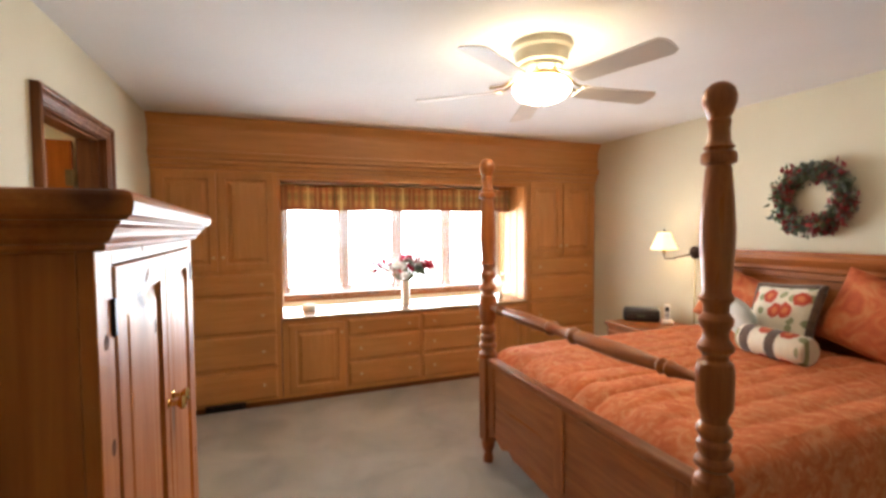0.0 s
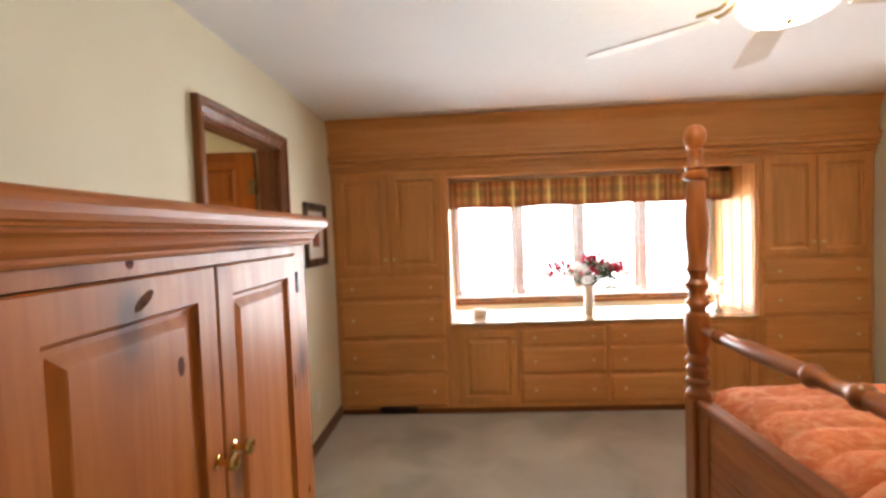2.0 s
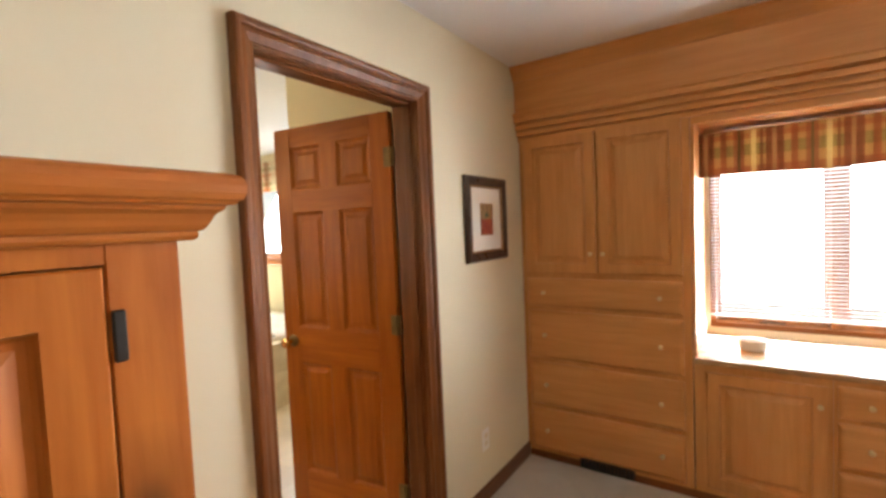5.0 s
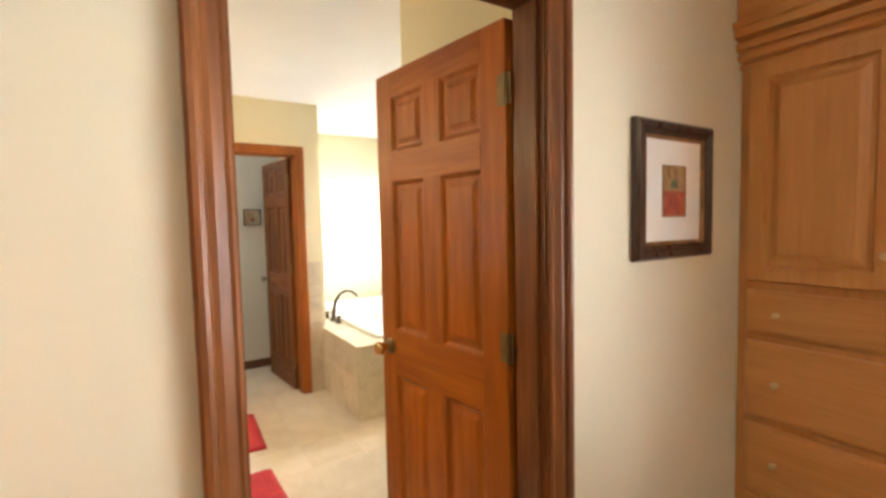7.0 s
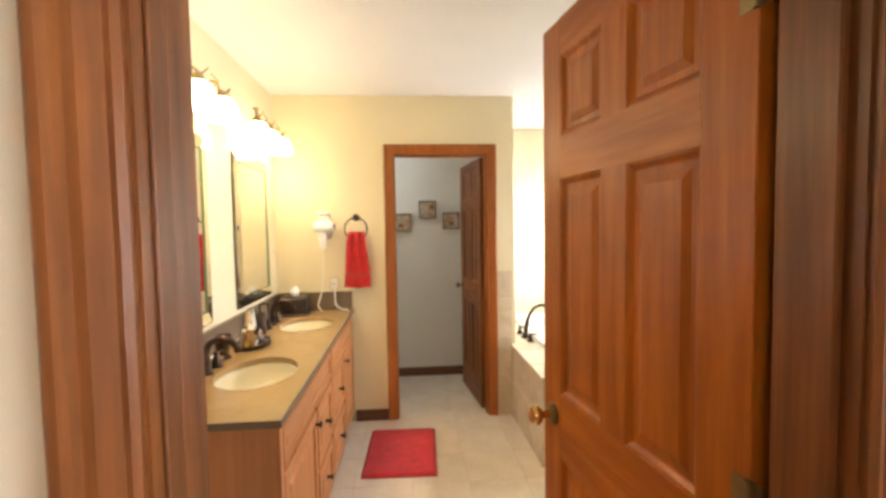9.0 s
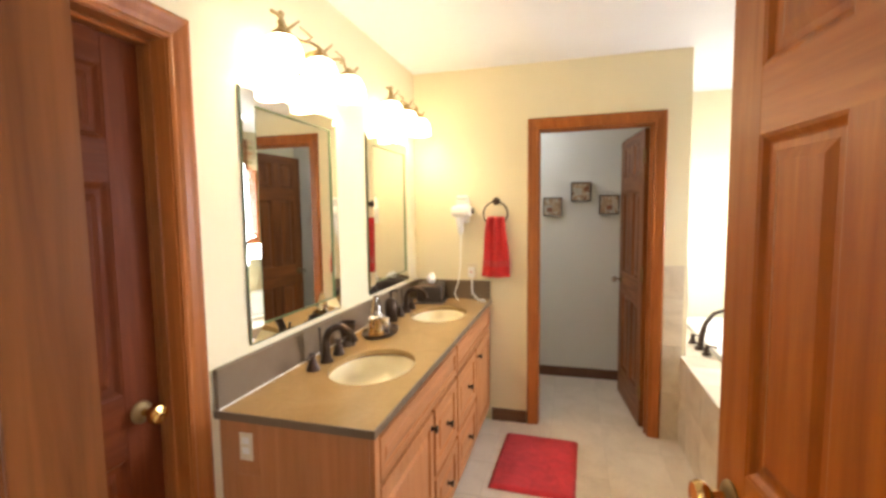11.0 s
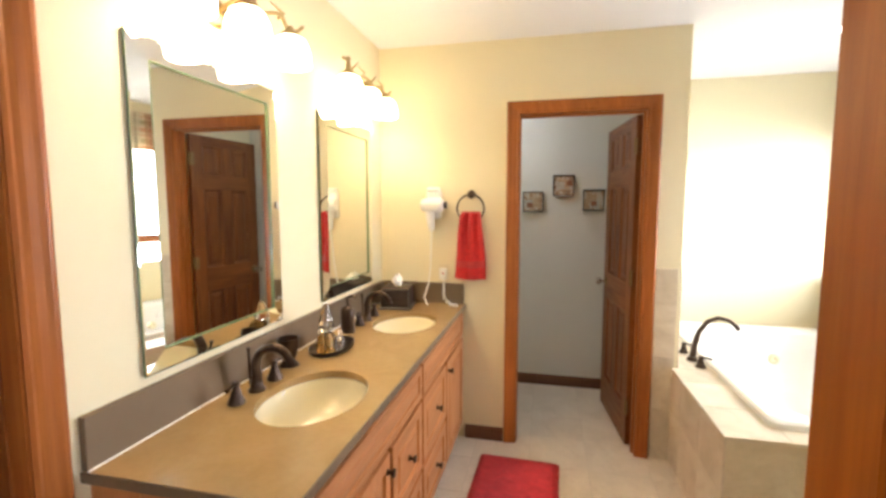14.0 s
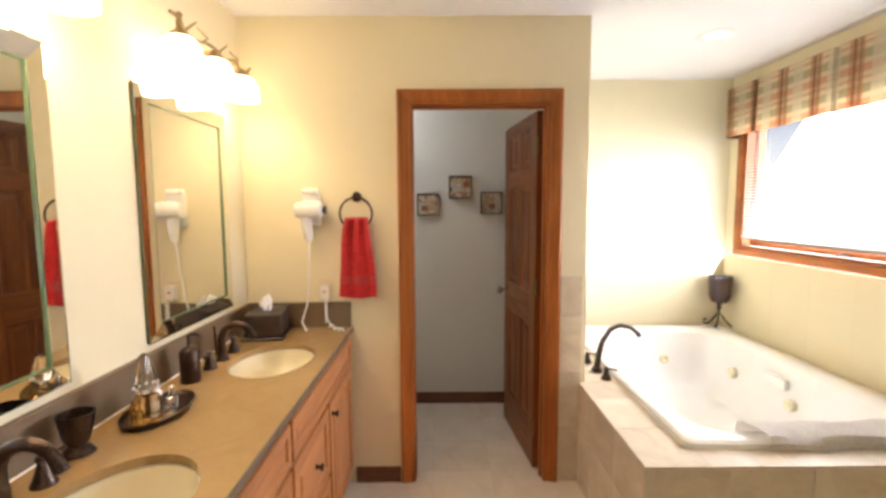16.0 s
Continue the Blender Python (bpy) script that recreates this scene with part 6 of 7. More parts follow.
def counter_things():
    z = CTOP
    t = thing("vanity_tray", -1.945, VY + 0.149, z, "dark oval tray on the vanity counter", "tray")
    bm = bmesh.new()
    lathe(bm, [(0.115, 0.0), (0.128, 0.006), (0.135, 0.020), (0.131, 0.021), (0.120, 0.009), (0.02, 0.007)], 32, Matrix.Diagonal((1.0, 0.62, 1.0, 1.0)))
    part("dish", bm, BRONZE, t, smooth=True)
    zt = z + 0.009
    p = thing("perfume_bottle", -1.875, VY + 0.159, zt, "faceted perfume bottle with tall clear stopper", "perfume bottle")
    part("bottle", L([(0.030, 0), (0.034, 0.008), (0.032, 0.05), (0.022, 0.062), (0.012, 0.066)], 8), PERFUME, p)
    part("stopper", L([(0.014, 0.066), (0.026, 0.080), (0.020, 0.115), (0.010, 0.15), (0.003, 0.156)], 8), CLEARGLASS, p)
    for dx, dy, h, mt, nm in ((-0.045, 0.03, 0.07, SILVERCAP, "silver-capped glass perfume bottle"), (-0.055, -0.025, 0.085, WHITEPL, "small white lotion bottle"), (0.05, -0.01, 0.065, SILVERCAP, "small round perfume bottle"), (-0.01, -0.045, 0.075, WHITEPL, "frosted white cosmetic bottle"), (-0.005, 0.045, 0.05, SILVERCAP, "tiny clear scent bottle")):
        b = thing("scent_bottle", -1.92 + dx, VY + 0.149 + dy, zt, nm, "bottle", "bottles on the tray")
        part("glass_body", L([(0.013, 0), (0.015, 0.004), (0.015, h * 0.55), (0.007, h * 0.66)], 14), CLEARGLASS if mt is SILVERCAP else WHITEPL, b, smooth=True)
        part("cap", L([(0.009, h * 0.66), (0.009, h * 0.97), (0.006, h)], 14), mt, b, smooth=True)
    p.scale = (1.25, 1.25, 1.3)
    s = thing("soap_dispenser", -2.20, VY + 0.105, z, "bronze pump soap dispenser on the counter", "soap dispenser")
    part("bottle", L([(0.033, 0), (0.035, 0.006), (0.033, 0.06), (0.034, 0.11), (0.026, 0.125), (0.013, 0.132)], 22), BRONZE, s, smooth=True)
    part("pump", tube(bmesh.new(), [(0, 0, 0.13), (0, 0, 0.17), (0, 0.02, 0.178), (0, 0.045, 0.172)], [0.005, 0.006, 0.006, 0.004], 8), BRONZE, s, smooth=True)
    c = thing("tumbler", -1.715, VY + 0.085, z, "dark bronze tumbler on the counter", "cup")
    part("cup", L([(0.026, 0), (0.038, 0.004), (0.030, 0.016), (0.020, 0.026), (0.030, 0.04), (0.038, 0.085), (0.042, 0.11), (0.039, 0.11), (0.033, 0.06), (0.015, 0.035)], 24), BRONZE, c, smooth=True)
    b = thing("tissue_box", -2.80, VY + 0.157, z, "dark leather tissue box with white tissue", "tissue box", rz=8)
    part("cover", B(-0.105, -0.085, 0.012, 0.105, 0.085, 0.125, bev=0.012, seg=3), LEATHER, b, smooth=True)
    part("base", B(-0.118, -0.097, 0.0, 0.118, 0.097, 0.013, bev=0.004), LEATHER, b)
    bm = bmesh.new()
    rows = []
    for k, (r, zz) in enumerate(((0.03, 0.123), (0.045, 0.14), (0.05, 0.165), (0.03, 0.185), (0.012, 0.19))):
        rows.append([bm.verts.new((r * math.cos(i * 0.35) * (1.2 + 0.5 * math.sin(i * 2.1 + k)), 0.45 * r * math.sin(i * 0.35) * (1 + 0.4 * math.cos(i * 1.7)), zz + 0.012 * math.sin(i * 1.3 + k))) for i in range(18)])
    for p_, q_ in zip(rows, rows[1:]):
        for i in range(18):
            bm.faces.new((p_[i], p_[(i + 1) % 18], q_[(i + 1) % 18], q_[i]))
    part("tissue", bm, PAPER, b, "crumpled white tissue", True)


counter_things()


def hair_dryer():
    y, z = 1.822, 1.345
    d = thing("hair_dryer", EX, y, z, "white wall-mounted hair dryer with coiled cord", "hair dryer")
    part("mount", B(0.001, -0.042, 0.05, 0.035, 0.042, 0.225, bev=0.016, seg=4), WHITEPL, d, smooth=True)
    bm = L([(0.026, -0.055), (0.036, -0.05), (0.044, -0.01), (0.046, 0.03), (0.040, 0.055), (0.022, 0.066)], 20, pose(0.075, 0.0, 0.135, -90, 0, 0))
    part("barrel", bm, WHITEPL, d, smooth=True)
    part("nozzle", L([(0.018, 0), (0.022, 0.012)], 16, pose(0.075, 0.066, 0.135, -90)), LEATHER, d)
    part("handle", tube(bmesh.new(), [(0.075, -0.01, 0.11), (0.072, -0.008, 0.05), (0.065, -0.005, 0.0), (0.06, -0.004, -0.02)], [0.026, 0.022, 0.018, 0.014], 12), WHITEPL, d, smooth=True)
    part("top_cap", B(0.006, -0.036, 0.215, 0.055, 0.036, 0.245, bev=0.013, seg=4), WHITEPL, d, smooth=True)
    cord = [(0.06, -0.004, -0.02), (0.05, -0.01, -0.12), (0.04, -0.015, -0.25), (0.035, -0.03, -0.36), (0.05, -0.05, -0.44), (0.08, -0.02, -0.486), (0.10, 0.05, -0.488)]
    part("cord", tube(bmesh.new(), cord, 0.0045, 7), WHITEPL, d, "white cord hanging to the counter", True)
    coil = []
    for i in range(90):
        t = i / 89
        a = t * 2 * math.pi * 9
        coil.append((0.045 + 0.07 * max(0, t - 0.55) + 0.011 * math.cos(a), 0.058 + 0.085 * max(0, t - 0.55) / 0.45, -0.33 - 0.145 * min(1, t / 0.75) + 0.011 * math.sin(a) * (1 if t < 0.75 else 0.6)))
    part("coiled_cord", tube(bmesh.new(), coil, 0.0045, 5), WHITEPL, d, "coiled white cord", True)
    d.scale = (1.1, 1.15, 1.0)
    o = thing("wall_outlet", EX, 1.88, 1.0, "almond wall outlet with white adapter plugged in", "outlet")
    part("cover", B(0.001, -0.036, 0.0, 0.006, 0.036, 0.115, bev=0.002), ALMOND, o)
    part("adapter", B(0.006, -0.022, 0.02, 0.04, 0.022, 0.09, bev=0.005, seg=2), WHITEPL, o, smooth=True)
    part("reset_button", B(0.04, -0.008, 0.055, 0.042, 0.008, 0.062), REDTERRY, o)


hair_dryer()


def towel_ring():
    y, z = 2.052, 1.545
    r = thing("towel_ring", EX, y, z, "bronze towel ring on the wall", "towel ring")
    part("mount", L([(0.024, 0.001), (0.026, 0.008), (0.016, 0.018), (0.012, 0.035), (0.017, 0.045), (0.008, 0.052)], 20, pose(0, 0, 0, 0, 90)), BRONZE, r, smooth=True)
    part("ring", tube(bmesh.new(), arc((0.04, 0, -0.085), 0.082, 0, 360, 40, (0, 1, 0), (0, 0, 1)), 0.0055, 8), BRONZE, r, smooth=True)
    t = thing("hand_towel", EX + 0.04, y + 0.003, 1.03, "red terry hand towel hanging on the ring", "towel")
    bm = bmesh.new()
    rows = []
    for k in range(29):
        f = k / 28
        zz = 0.40 * f
        w = 0.098 * (1 - f) ** 0.7 + 0.060 * (1 - (1 - f) ** 0.7)
        row = []
        for i in range(25):
            u = i / 24 * 2 - 1
            fold = 0.012 * math.sin(u * 7.5 + 0.6 * math.sin(f * 3)) * (0.5 + 0.8 * f)
            row.append((0.018 + fold + 0.004 * math.sin(f * 9 + u), u * w + 0.004 * math.sin(f * 6), zz - 0.004 * (1 - f) * math.cos(u * 3)))
        rows.append(row)
    front = [[bm.verts.new(p) for p in row] for row in rows]
    back = [[bm.verts.new((-0.012 + 0.4 * (p[0] - 0.018), p[1] * 0.97, p[2] + 0.012)) for p in row] for row in rows]
    for g in (front, back):
        for a, b in zip(g, g[1:]):
            for i in range(24):
                bm.faces.new((a[i], a[i + 1], b[i + 1], b[i]))
    for i in range(24):
        bm.faces.new((front[-1][i], front[-1][i + 1], back[-1][i + 1], back[-1][i]))
    for k in range(28):
        for e in (0, 24):
            bm.faces.new((front[k][e], front[k + 1][e], back[k + 1][e], back[k][e]))
    part("terry", bm, REDTERRY, t, smooth=True)
    bd = bmesh.new()
    cols = [(rows[5][i], rows[8][i]) for i in range(25)]
    va = [[bd.verts.new((p[0] + 0.003, p[1] * 1.01, p[2])) for p in c] for c in cols]
    for a, b in zip(va, va[1:]):
        bd.faces.new((a[0], b[0], b[1], a[1]))
    part("woven_band", bd, fabric("red_woven_border", [(0.3, (0.40, 0.012, 0.014)), (0.7, (0.50, 0.02, 0.02))], 30, rough=0.6), t, "flat woven red border", True)


towel_ring()


def bath_mat(x0, x1, y0, y1, rz):
    w, d = (x1 - x0) / 2, (y1 - y0) / 2
    m = thing("bath_mat", (x0 + x1) / 2, (y0 + y1) / 2, 0.0, "red tufted bath mat on the tile floor", "bath mat", "red bath mats", rz)
    bm = bmesh.new()
    nx, ny = 48, 36
    g = []
    for i in range(nx + 1):
        row = []
        for k in range(ny + 1):
            u, v = 2 * i / nx - 1, 2 * k / ny - 1
            edge = min(1, (1 - abs(u)) * 14) ** 0.5 * min(1, (1 - abs(v)) * 11) ** 0.5
            row.append(bm.verts.new((u * w + 0.003 * noise.noise(Vector((v * 9, i, 0))), v * d + 0.003 * noise.noise(Vector((u * 9, k, 3))), 0.003 + 0.016 * edge + 0.003 * noise.noise(Vector((u * 30, v * 24, 1))) * edge)))
        g.append(row)
    for a, b in zip(g, g[1:]):
        for k in range(ny):
            bm.faces.new((a[k], b[k], b[k + 1], a[k + 1]))
    part("mat_surface", bm, REDMAT, m, smooth=True)
    part("rubber_backing", B(-w + 0.004, -d + 0.004, 0.0, w - 0.004, d - 0.004, 0.0035), REDMAT, m)


bath_mat(-2.757, -2.133, 2.14, 2.59, -2.0)
bath_mat(-1.85, -1.20, 2.12, 2.56, 2.0)

# ---- tub ----
TX1, TY0, DZ = -2.155, 3.217, 0.552         # near corner of the tub deck and its height
AX = -4.12                                  # alcove's far wall
RX0, RX1, RY0, RY1 = -3.98, -2.27, 3.43, 4.58


def tub():
    root = thing("bathtub", (RX0 + RX1) / 2, (RY0 + RY1) / 2, DZ, "white drop-in whirlpool tub with wide rim", "bathtub")
    w, d = (RX1 - RX0) / 2, (RY1 - RY0) / 2

    def loop(bm, fx, fy, z, r, n=10):
        pts = []
        for sx, sy, a0 in ((1, 1, 0), (-1, 1, 90), (-1, -1, 180), (1, -1, 270)):
            for i in range(n + 1):
                a = radians(a0 + 90 * i / n)
                pts.append((sx * (fx - r) + r * math.cos(a), sy * (fy - r) + r * math.sin(a), z))
        return [bm.verts.new(p) for p in pts]

    bm = bmesh.new()
    ls = [loop(bm, w, d, 0.0, 0.05), loop(bm, w, d, 0.022, 0.05), loop(bm, w - 0.012, d - 0.012, 0.032, 0.045), loop(bm, w - 0.085, d - 0.085, 0.030, 0.14), loop(bm, w - 0.115, d - 0.110, 0.010, 0.17), loop(bm, w - 0.15, d - 0.135, -0.12, 0.19),
          loop(bm, w - 0.22, d - 0.17, -0.32, 0.20), loop(bm, w - 0.30, d - 0.22, -0.385, 0.18), loop(bm, w - 0.5, d - 0.38, -0.395, 0.08)]
    n = len(ls[0])
    for a, b in zip(ls, ls[1:]):
        for i in range(n):
            bm.faces.new((a[i], a[(i + 1) % n], b[(i + 1) % n], b[i]))
    bm.faces.new(ls[-1])
    part("shell", bm, TUBWHITE, root, smooth=True)
    jets = [(w - 0.17, -0.15, 0.0), (-0.35, -d + 0.165, 0.0), (0.15, -d + 0.165, 0.0), (-w + 0.17, 0.1, 0.0), (0.1, d - 0.165, 0.0), (-0.4, d - 0.165, 0.0)]
    for x, y, _ in jets:
        if abs(x) > w - 0.2:
            m = pose(x, y, -0.17, 0, -90 if x > 0 else 90)
        else:
            m = pose(x, y, -0.17, -90 if y < 0 else 90)
        part("jet", L([(0.034, -0.02), (0.034, 0.008), (0.026, 0.014), (0.012, 0.010), (0.006, 0.002)], 18, m), BISQUE, root, "round whirlpool jet", True)
    part("rim_panel", B(-0.12, d - 0.158, -0.11, 0.05, d - 0.138, -0.05, bev=0.006), TUBWHITE, root)
    f = thing("tub_faucet", -3.10, 3.365, DZ, "oil-rubbed bronze arched tub faucet", "faucet")
    part("spout_base", L([(0.032, 0.007), (0.032, 0.015), (0.024, 0.03)], 20), BRONZE, f, smooth=True)
    pts = [(0, 0, 0.01), (-0.005, 0.01, 0.10), (-0.008, 0.03, 0.18), (-0.01, 0.075, 0.245), (-0.01, 0.13, 0.268), (-0.01, 0.19, 0.255), (-0.01, 0.23, 0.222), (-0.01, 0.24, 0.205)]
    part("spout", tube(bmesh.new(), pts, [0.020, 0.017, 0.0145, 0.013, 0.0125, 0.012, 0.0125, 0.014], 14), BRONZE, f, "tall arched spout", True)
    for dx, dy in ((-0.14, -0.01), (0.12, 0.01)):
        part("handle", L([(0.028, 0.007), (0.028, 0.013), (0.018, 0.03), (0.012, 0.055), (0.016, 0.066), (0.010, 0.074)], 18, pose(dx, dy, 0)), BRONZE, f, smooth=True)
        part("lever", tube(bmesh.new(), [(dx, dy, 0.064), (dx + 0.02, dy + 0.03, 0.068), (dx + 0.03, dy + 0.05, 0.064)], [0.006, 0.005, 0.007], 8), BRONZE, f, smooth=True)
    t = thing("bath_towel", -2.335, 3.98, DZ + 0.032, "folded ivory towel laid over the tub rim", "towel")
    bm = bmesh.new()
    rows = []
    for i in range(31):
        u = i / 30
        y = -0.26 + 0.60 * u
        prof = [(0.085, -0.025), (0.088, 0.0), (0.075, 0.022), (0.03, 0.033), (-0.03, 0.032), (-0.055, 0.022), (-0.075, -0.02), (-0.082, -0.06)]
        rows.append([bm.verts.new((x + 0.006 * math.sin(u * 7 + k), y + 0.02 * math.sin(k * 0.9) * (i == 0), z + 0.005 * math.sin(u * 11 + k * 0.7) + 0.005 * noise.noise(Vector((u * 6, k * 0.6, 4))))) for k, (x, z) in enumerate(prof)])
    for a, b in zip(rows, rows[1:]):
        for k in range(7):
            bm.faces.new((a[k], b[k], b[k + 1], a[k + 1]))
    bmesh.ops.solidify(bm, geom=bm.faces[:], thickness=0.016)
    part("terry", bm, IVORYTERRY, t, smooth=True)
    c = thing("hurricane_candle", -4.0, 4.605, DZ + 0.006, "brown glass hurricane candle holder on iron scrolls", "candle holder")
    part("glass_cup", L([(0.02, 0.19), (0.058, 0.205), (0.076, 0.25), (0.080, 0.34), (0.086, 0.40), (0.081, 0.40), (0.074, 0.34), (0.06, 0.23), (0.02, 0.22)], 28), AMBERGLASS, c, "dark brown glass cup", True)
    part("stem", L([(0.006, 0.10), (0.008, 0.145), (0.022, 0.157), (0.010, 0.168), (0.024, 0.192)], 14), IRON, c, smooth=True)
    for a in (200, 320, 80):
        m = pose(0, 0, 0, 0, 0, a)
        pts = [m @ Vector(p) for p in ((0.0, 0, 0.11), (0.02, 0, 0.10), (0.05, 0, 0.055), (0.085, 0, 0.018), (0.115, 0, 0.008), (0.135, 0, 0.024), (0.128, 0, 0.045), (0.112, 0, 0.044), (0.108, 0, 0.030))]
        part("scroll_leg", tube(bmesh.new(), pts, 0.007, 7), IRON, c, "scrolled iron leg", True)


tub()
can = thing("recessed_light", -3.22, 4.02, H, "white recessed ceiling light", "recessed light")
part("trim_ring", L([(0.095, -0.004), (0.10, -0.001), (0.098, 0.0), (0.07, 0.0), (0.07, -0.003)], 32), WHITEPL, can, smooth=True)
part("lens", L([(0.02, -0.006), (0.068, -0.003), (0.069, -0.001)], 28), CANLENS, can, smooth=True)


def wc_picture(y, z, s):
    root = thing("wall_picture", -3.949, y, z, "small square abstract print in a black frame", "picture", "toilet room pictures")
    part("frame", ring(bmesh.new(), -s + 0.008, -s + 0.008, s - 0.008, s - 0.008, [(0, 0), (0, 0.028), (0.008, 0.030), (0.008, 0)], FACE_POS_X(0)), IRON, root)
    part("print", B(0.0, -s + 0.008, -s + 0.008, 0.018, s - 0.008, s - 0.008), ABSTRACT, root)
    rng = random.Random(int(z * 100 + y * 10))
    for i, (mt, wide) in enumerate(((PRINTTAN, 1.0), (PRINTGREY, 0.8), (PRINTRUST, 0.55))):
        a, b = rng.uniform(-0.85, 0.85 - wide) * s, rng.uniform(-0.85, 0.85 - wide) * s
        part("print_block", B(0.018, a, b, 0.0185 + 0.0003 * i, a + wide * s, b + 0.9 * wide * s), mt, root)


# unseen lamp, added to brighten the toilet room with cool light
lamp = thing("toilet_room_fill_light", -3.5, 1.95, H, "unseen round fill light added under the toilet room ceiling", "ceiling light")
part("base", L([(0.14, -0.02), (0.15, -0.012), (0.15, 0.0)], 28), WHITEPL, lamp, smooth=True)
part("diffuser", L([(0.03, -0.075), (0.09, -0.062), (0.125, -0.035), (0.135, -0.02)], 28), COOLFILL, lamp, "glowing diffuser of the added fill light", True)

wc_picture(2.391, 1.508, 0.080)
wc_picture(2.627, 1.634, 0.082)
wc_picture(2.855, 1.520, 0.080)


def toilet():
    root = thing("toilet", -3.55, 1.45, 0, "white porcelain toilet beside the doorway", "toilet")
    part("tank", B(-0.22, 0.0, 0.38, 0.22, 0.19, 0.74, bev=0.02, seg=3), TUBWHITE, root, smooth=True)
    part("tank_lid", B(-0.23, -0.005, 0.74, 0.23, 0.20, 0.775, bev=0.01, seg=2), TUBWHITE, root, smooth=True)
    m = pose(0, 0.50, 0) @ Matrix.Diagonal((0.78, 1.2, 1, 1))
    part("bowl", L([(0.13, 0.0), (0.135, 0.03), (0.11, 0.10), (0.14, 0.22), (0.22, 0.34), (0.245, 0.385), (0.22, 0.39)], 30, m), TUBWHITE, root, smooth=True)
    part("seat", L([(0.25, 0.392), (0.255, 0.405), (0.24, 0.425), (0.10, 0.43)], 30, m), TUBWHITE, root, smooth=True)
    part("flush_lever", tube(bmesh.new(), [(-0.15, 0.192, 0.69), (-0.15, 0.205, 0.69), (-0.08, 0.21, 0.685)], 0.006, 8), NICKEL, root, smooth=True)


toilet()


# ---- tiles: pieces that share their meshes ----
def tile_mesh(w, h, t=0.008):
    """A bevelled tile standing on its back at z=0, its corner at the origin."""
    me = bpy.data.meshes.new("tile")
    b = 0.0015
    v = [(0, 0, 0), (w, 0, 0), (w, h, 0), (0, h, 0), (0, 0, t - b), (w, 0, t - b), (w, h, t - b), (0, h, t - b), (b, b, t), (w - b, b, t), (w - b, h - b, t), (b, h - b, t)]
    fs = [(0, 1, 5, 4), (1, 2, 6, 5), (2, 3, 7, 6), (3, 0, 4, 7), (4, 5, 9, 8), (5, 6, 10, 9), (6, 7, 11, 10), (7, 4, 8, 11), (8, 9, 10, 11)]
    me.from_pydata(v, [], fs)
    return me


def tiled(parent, origin, u, v, lu, lv, size, gap, material, shift=0.0):
    """Tiles over a rectangle spanned by the unit vectors u and v; cut pieces along the far edges."""
    u, v, origin = Vector(u), Vector(v), Vector(origin)
    n = u.cross(v)
    rot = Matrix((u, v, n)).transposed().to_4x4()
    cache = {}
    b = 0.0
    first = True
    while b < lv - 0.01:
        h = min(size - gap, lv - b - gap / 2)
        a = -shift
        while a < lu - 0.01:
            a0 = max(a, 0.0)
            w = min(a + size - gap, lu) - a0
            if w > 0.012:
                key = (round(w, 3), round(h, 3))
                if key not in cache:
                    cache[key] = tile_mesh(w, h)
                    cache[key].materials.append(material)
                ob = new("tile", cache[key])
                ob.parent = parent
                ob.matrix_basis = Matrix.Translation(origin + u * a0 + v * b) @ rot
            a += size
        b += size


GAP = 0.002
deck = new("tub_surround")
tagged(deck, "beige stone tile deck and apron round the tub", "tub surround", kind="structure")
core = bmesh.new()
# deck core leaves the basin open
box(core, AX + 0.003, TY0 + 0.0015, 0, TX1 - 0.0015, RY0 + 0.05, DZ - 0.0015)
box(core, AX + 0.003, RY1 - 0.05, 0, TX1 - 0.0015, BN - 0.010, DZ - 0.0015)
box(core, RX1 - 0.05, RY0 + 0.05, 0, TX1 - 0.0015, RY1 - 0.05, DZ - 0.0015)
box(core, AX + 0.003, RY0 + 0.05, 0, RX0 + 0.05, RY1 - 0.05, DZ - 0.0015)
part("core", core, GROUT, deck)
tiled(deck, (EX + 0.002, TY0 + 0.008, 0.0), (1, 0, 0), (0, 0, 1), TX1 - EX - 0.010, DZ - 0.010, 0.305, GAP, TRAVERTINE, 0.12)
tiled(deck, (TX1 - 0.008, TY0 + 0.008, 0.0), (0, 1, 0), (0, 0, 1), BN - TY0 - 0.02, DZ - 0.010, 0.305, GAP, TRAVERTINE)
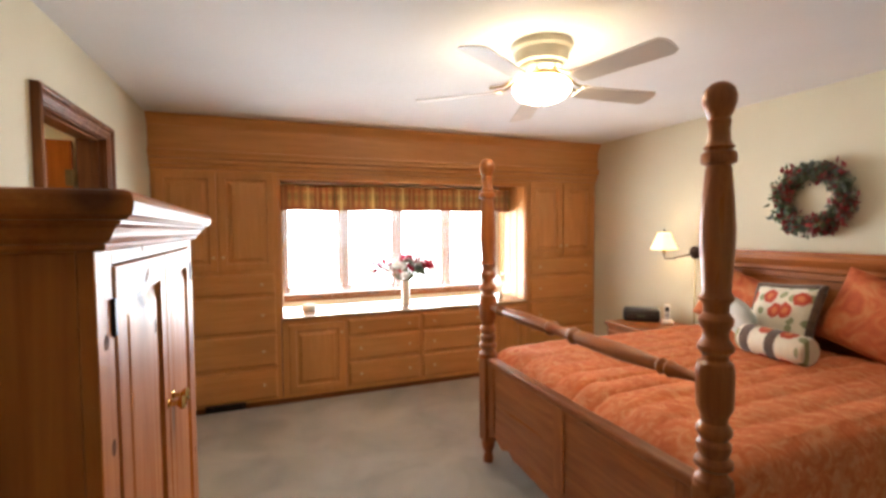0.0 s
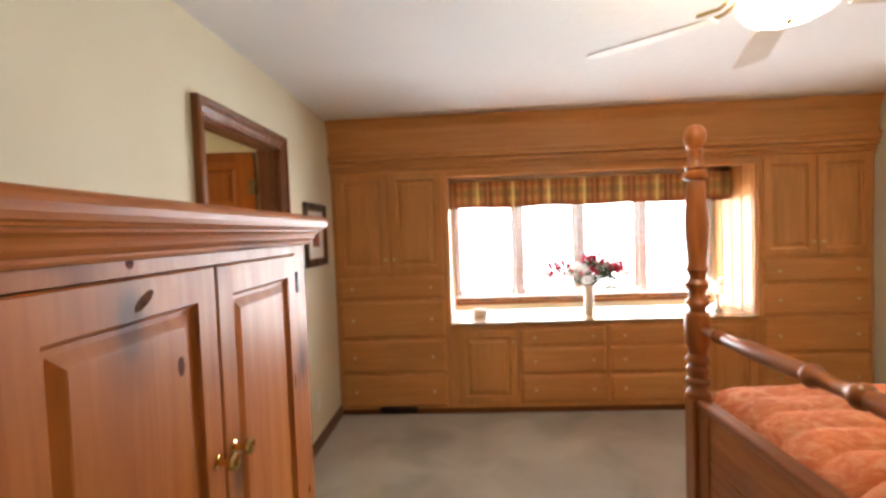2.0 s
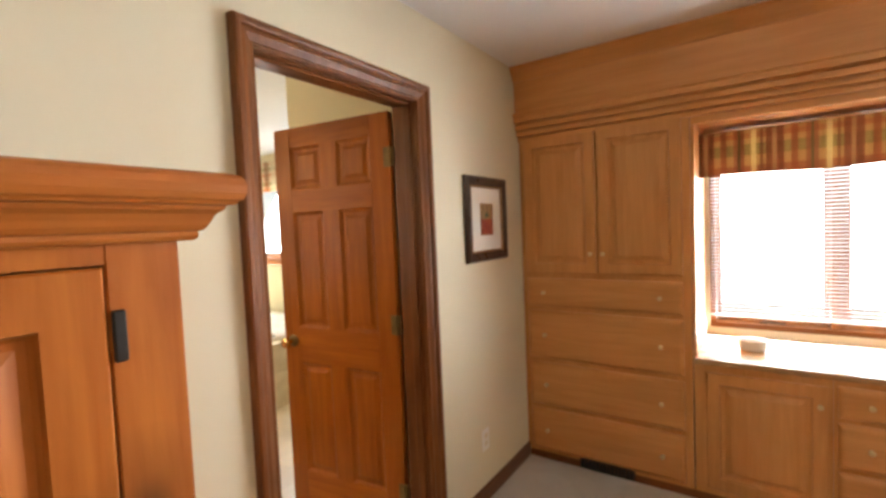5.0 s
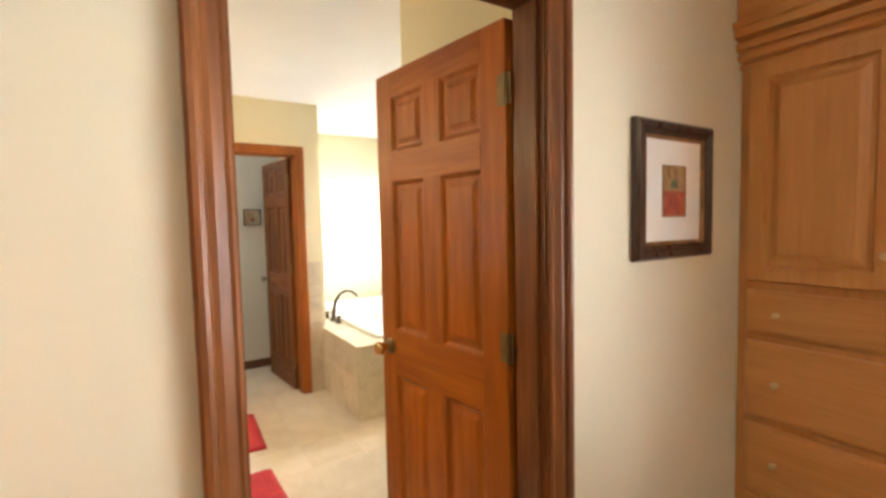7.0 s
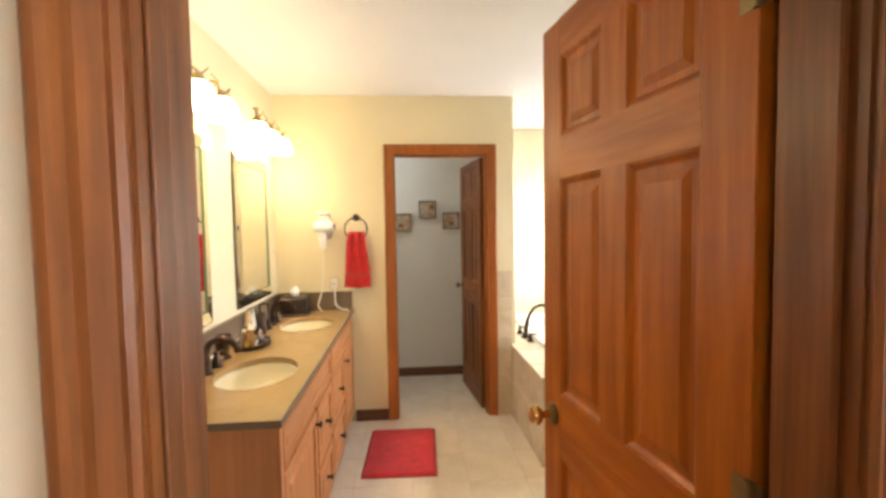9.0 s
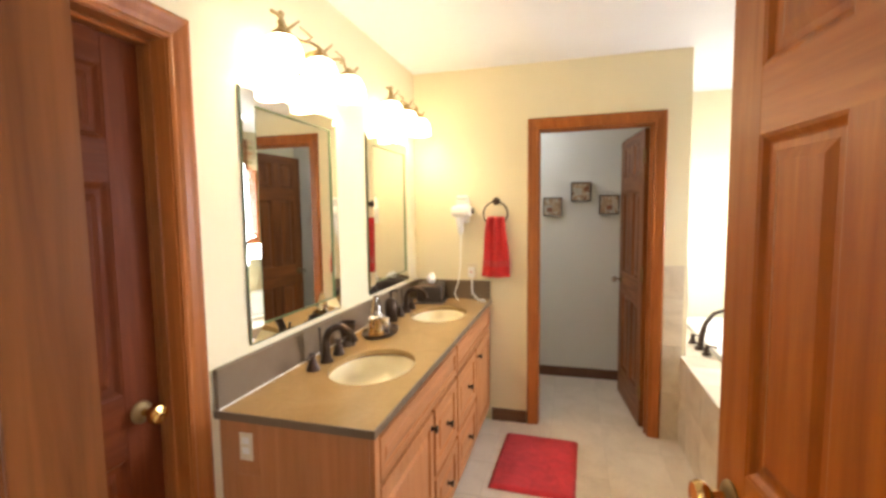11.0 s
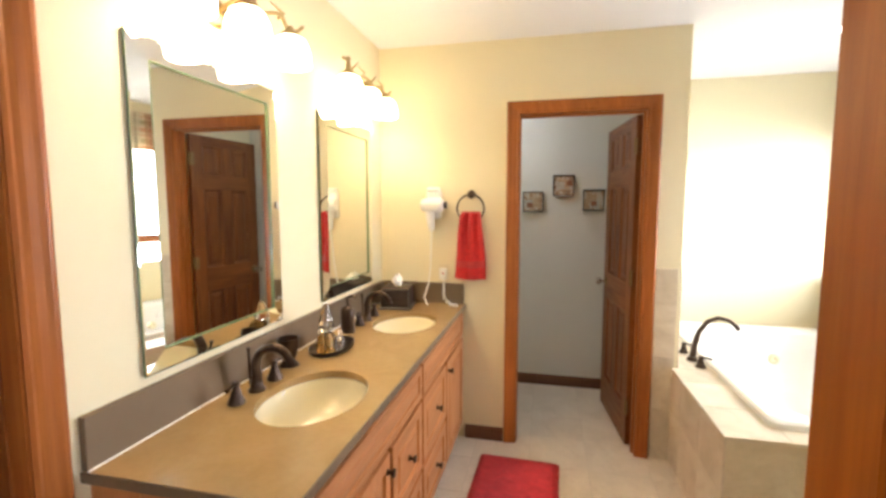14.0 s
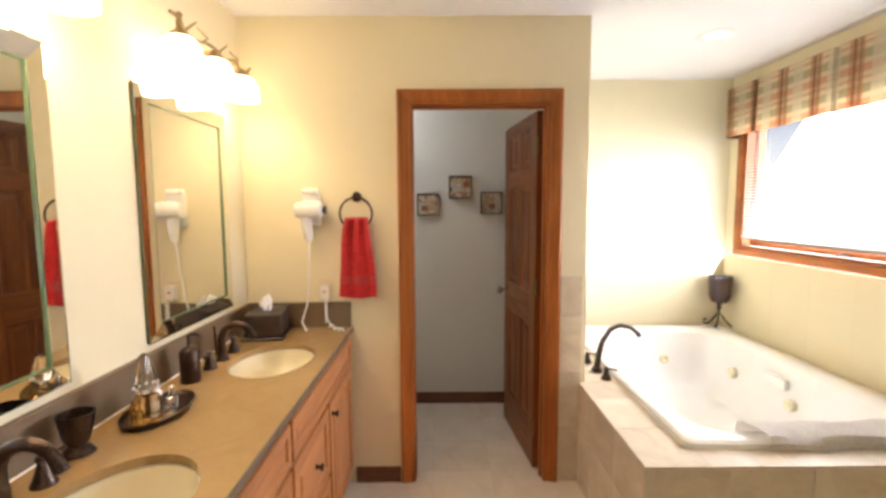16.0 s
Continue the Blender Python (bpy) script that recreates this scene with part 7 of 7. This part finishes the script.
tiled(deck, (EX + 0.002, TY0, DZ - 0.008), (1, 0, 0), (0, 1, 0), TX1 - EX - 0.002, RY0 - TY0 + 0.03, 0.305, GAP, TRAVERTINE, 0.1)
tiled(deck, (AX + 0.004, 3.254, DZ - 0.008), (1, 0, 0), (0, 1, 0), EX - AX - 0.008, RY0 - 3.254 + 0.03, 0.305, GAP, TRAVERTINE)
tiled(deck, (AX + 0.004, RY1 - 0.03, DZ - 0.008), (1, 0, 0), (0, 1, 0), TX1 - AX - 0.004, BN - RY1 + 0.02, 0.305, GAP, TRAVERTINE)
tiled(deck, (RX1 - 0.03, RY0 + 0.031, DZ - 0.008), (1, 0, 0), (0, 1, 0), TX1 - RX1 + 0.03, RY1 - RY0 - 0.063, 0.305, GAP, TRAVERTINE)
tiled(deck, (AX + 0.004, RY0 + 0.031, DZ - 0.008), (1, 0, 0), (0, 1, 0), RX0 - AX + 0.026, RY1 - RY0 - 0.063, 0.305, GAP, TRAVERTINE)
wt = new("wall_tile_band")
tagged(wt, "beige stone wall tile above the tub deck", "wall tile", kind="structure")
TT = 1.125
tiled(wt, (AX + 0.0005, BN - 0.009, DZ), (0, -1, 0), (0, 0, 1), BN - 3.245 - 0.012, TT - DZ, 0.305, GAP, TRAVERTINE)
for zz, hh, xa, xb in ((DZ, 1.105 - DZ, AX + 0.010, -0.93), (1.105, TT - 1.105, BWIN[1] + 0.07, -0.93)):
    tiled(wt, (xb, BN - 0.0005, zz), (-1, 0, 0), (0, 0, 1), xb - xa, hh, 0.305, GAP, TRAVERTINE, 0.08)
tiled(wt, (EX + 0.0005, WD1 + 0.072, 0.0), (0, 1, 0), (0, 0, 1), 3.242 - WD1 - 0.088, TT, 0.305, GAP, TRAVERTINE)
tiled(wt, (EX - 0.002, 3.2425, DZ), (-1, 0, 0), (0, 0, 1), EX - AX - 0.012, TT - DZ, 0.305, GAP, TRAVERTINE)
tiled(bathfloor, (-3.94, 1.44, -0.008), (1, 0, 0), (0, 1, 0), 3.88, 3.26, 0.33, 0.0025, FLOORTILE, 0.1)
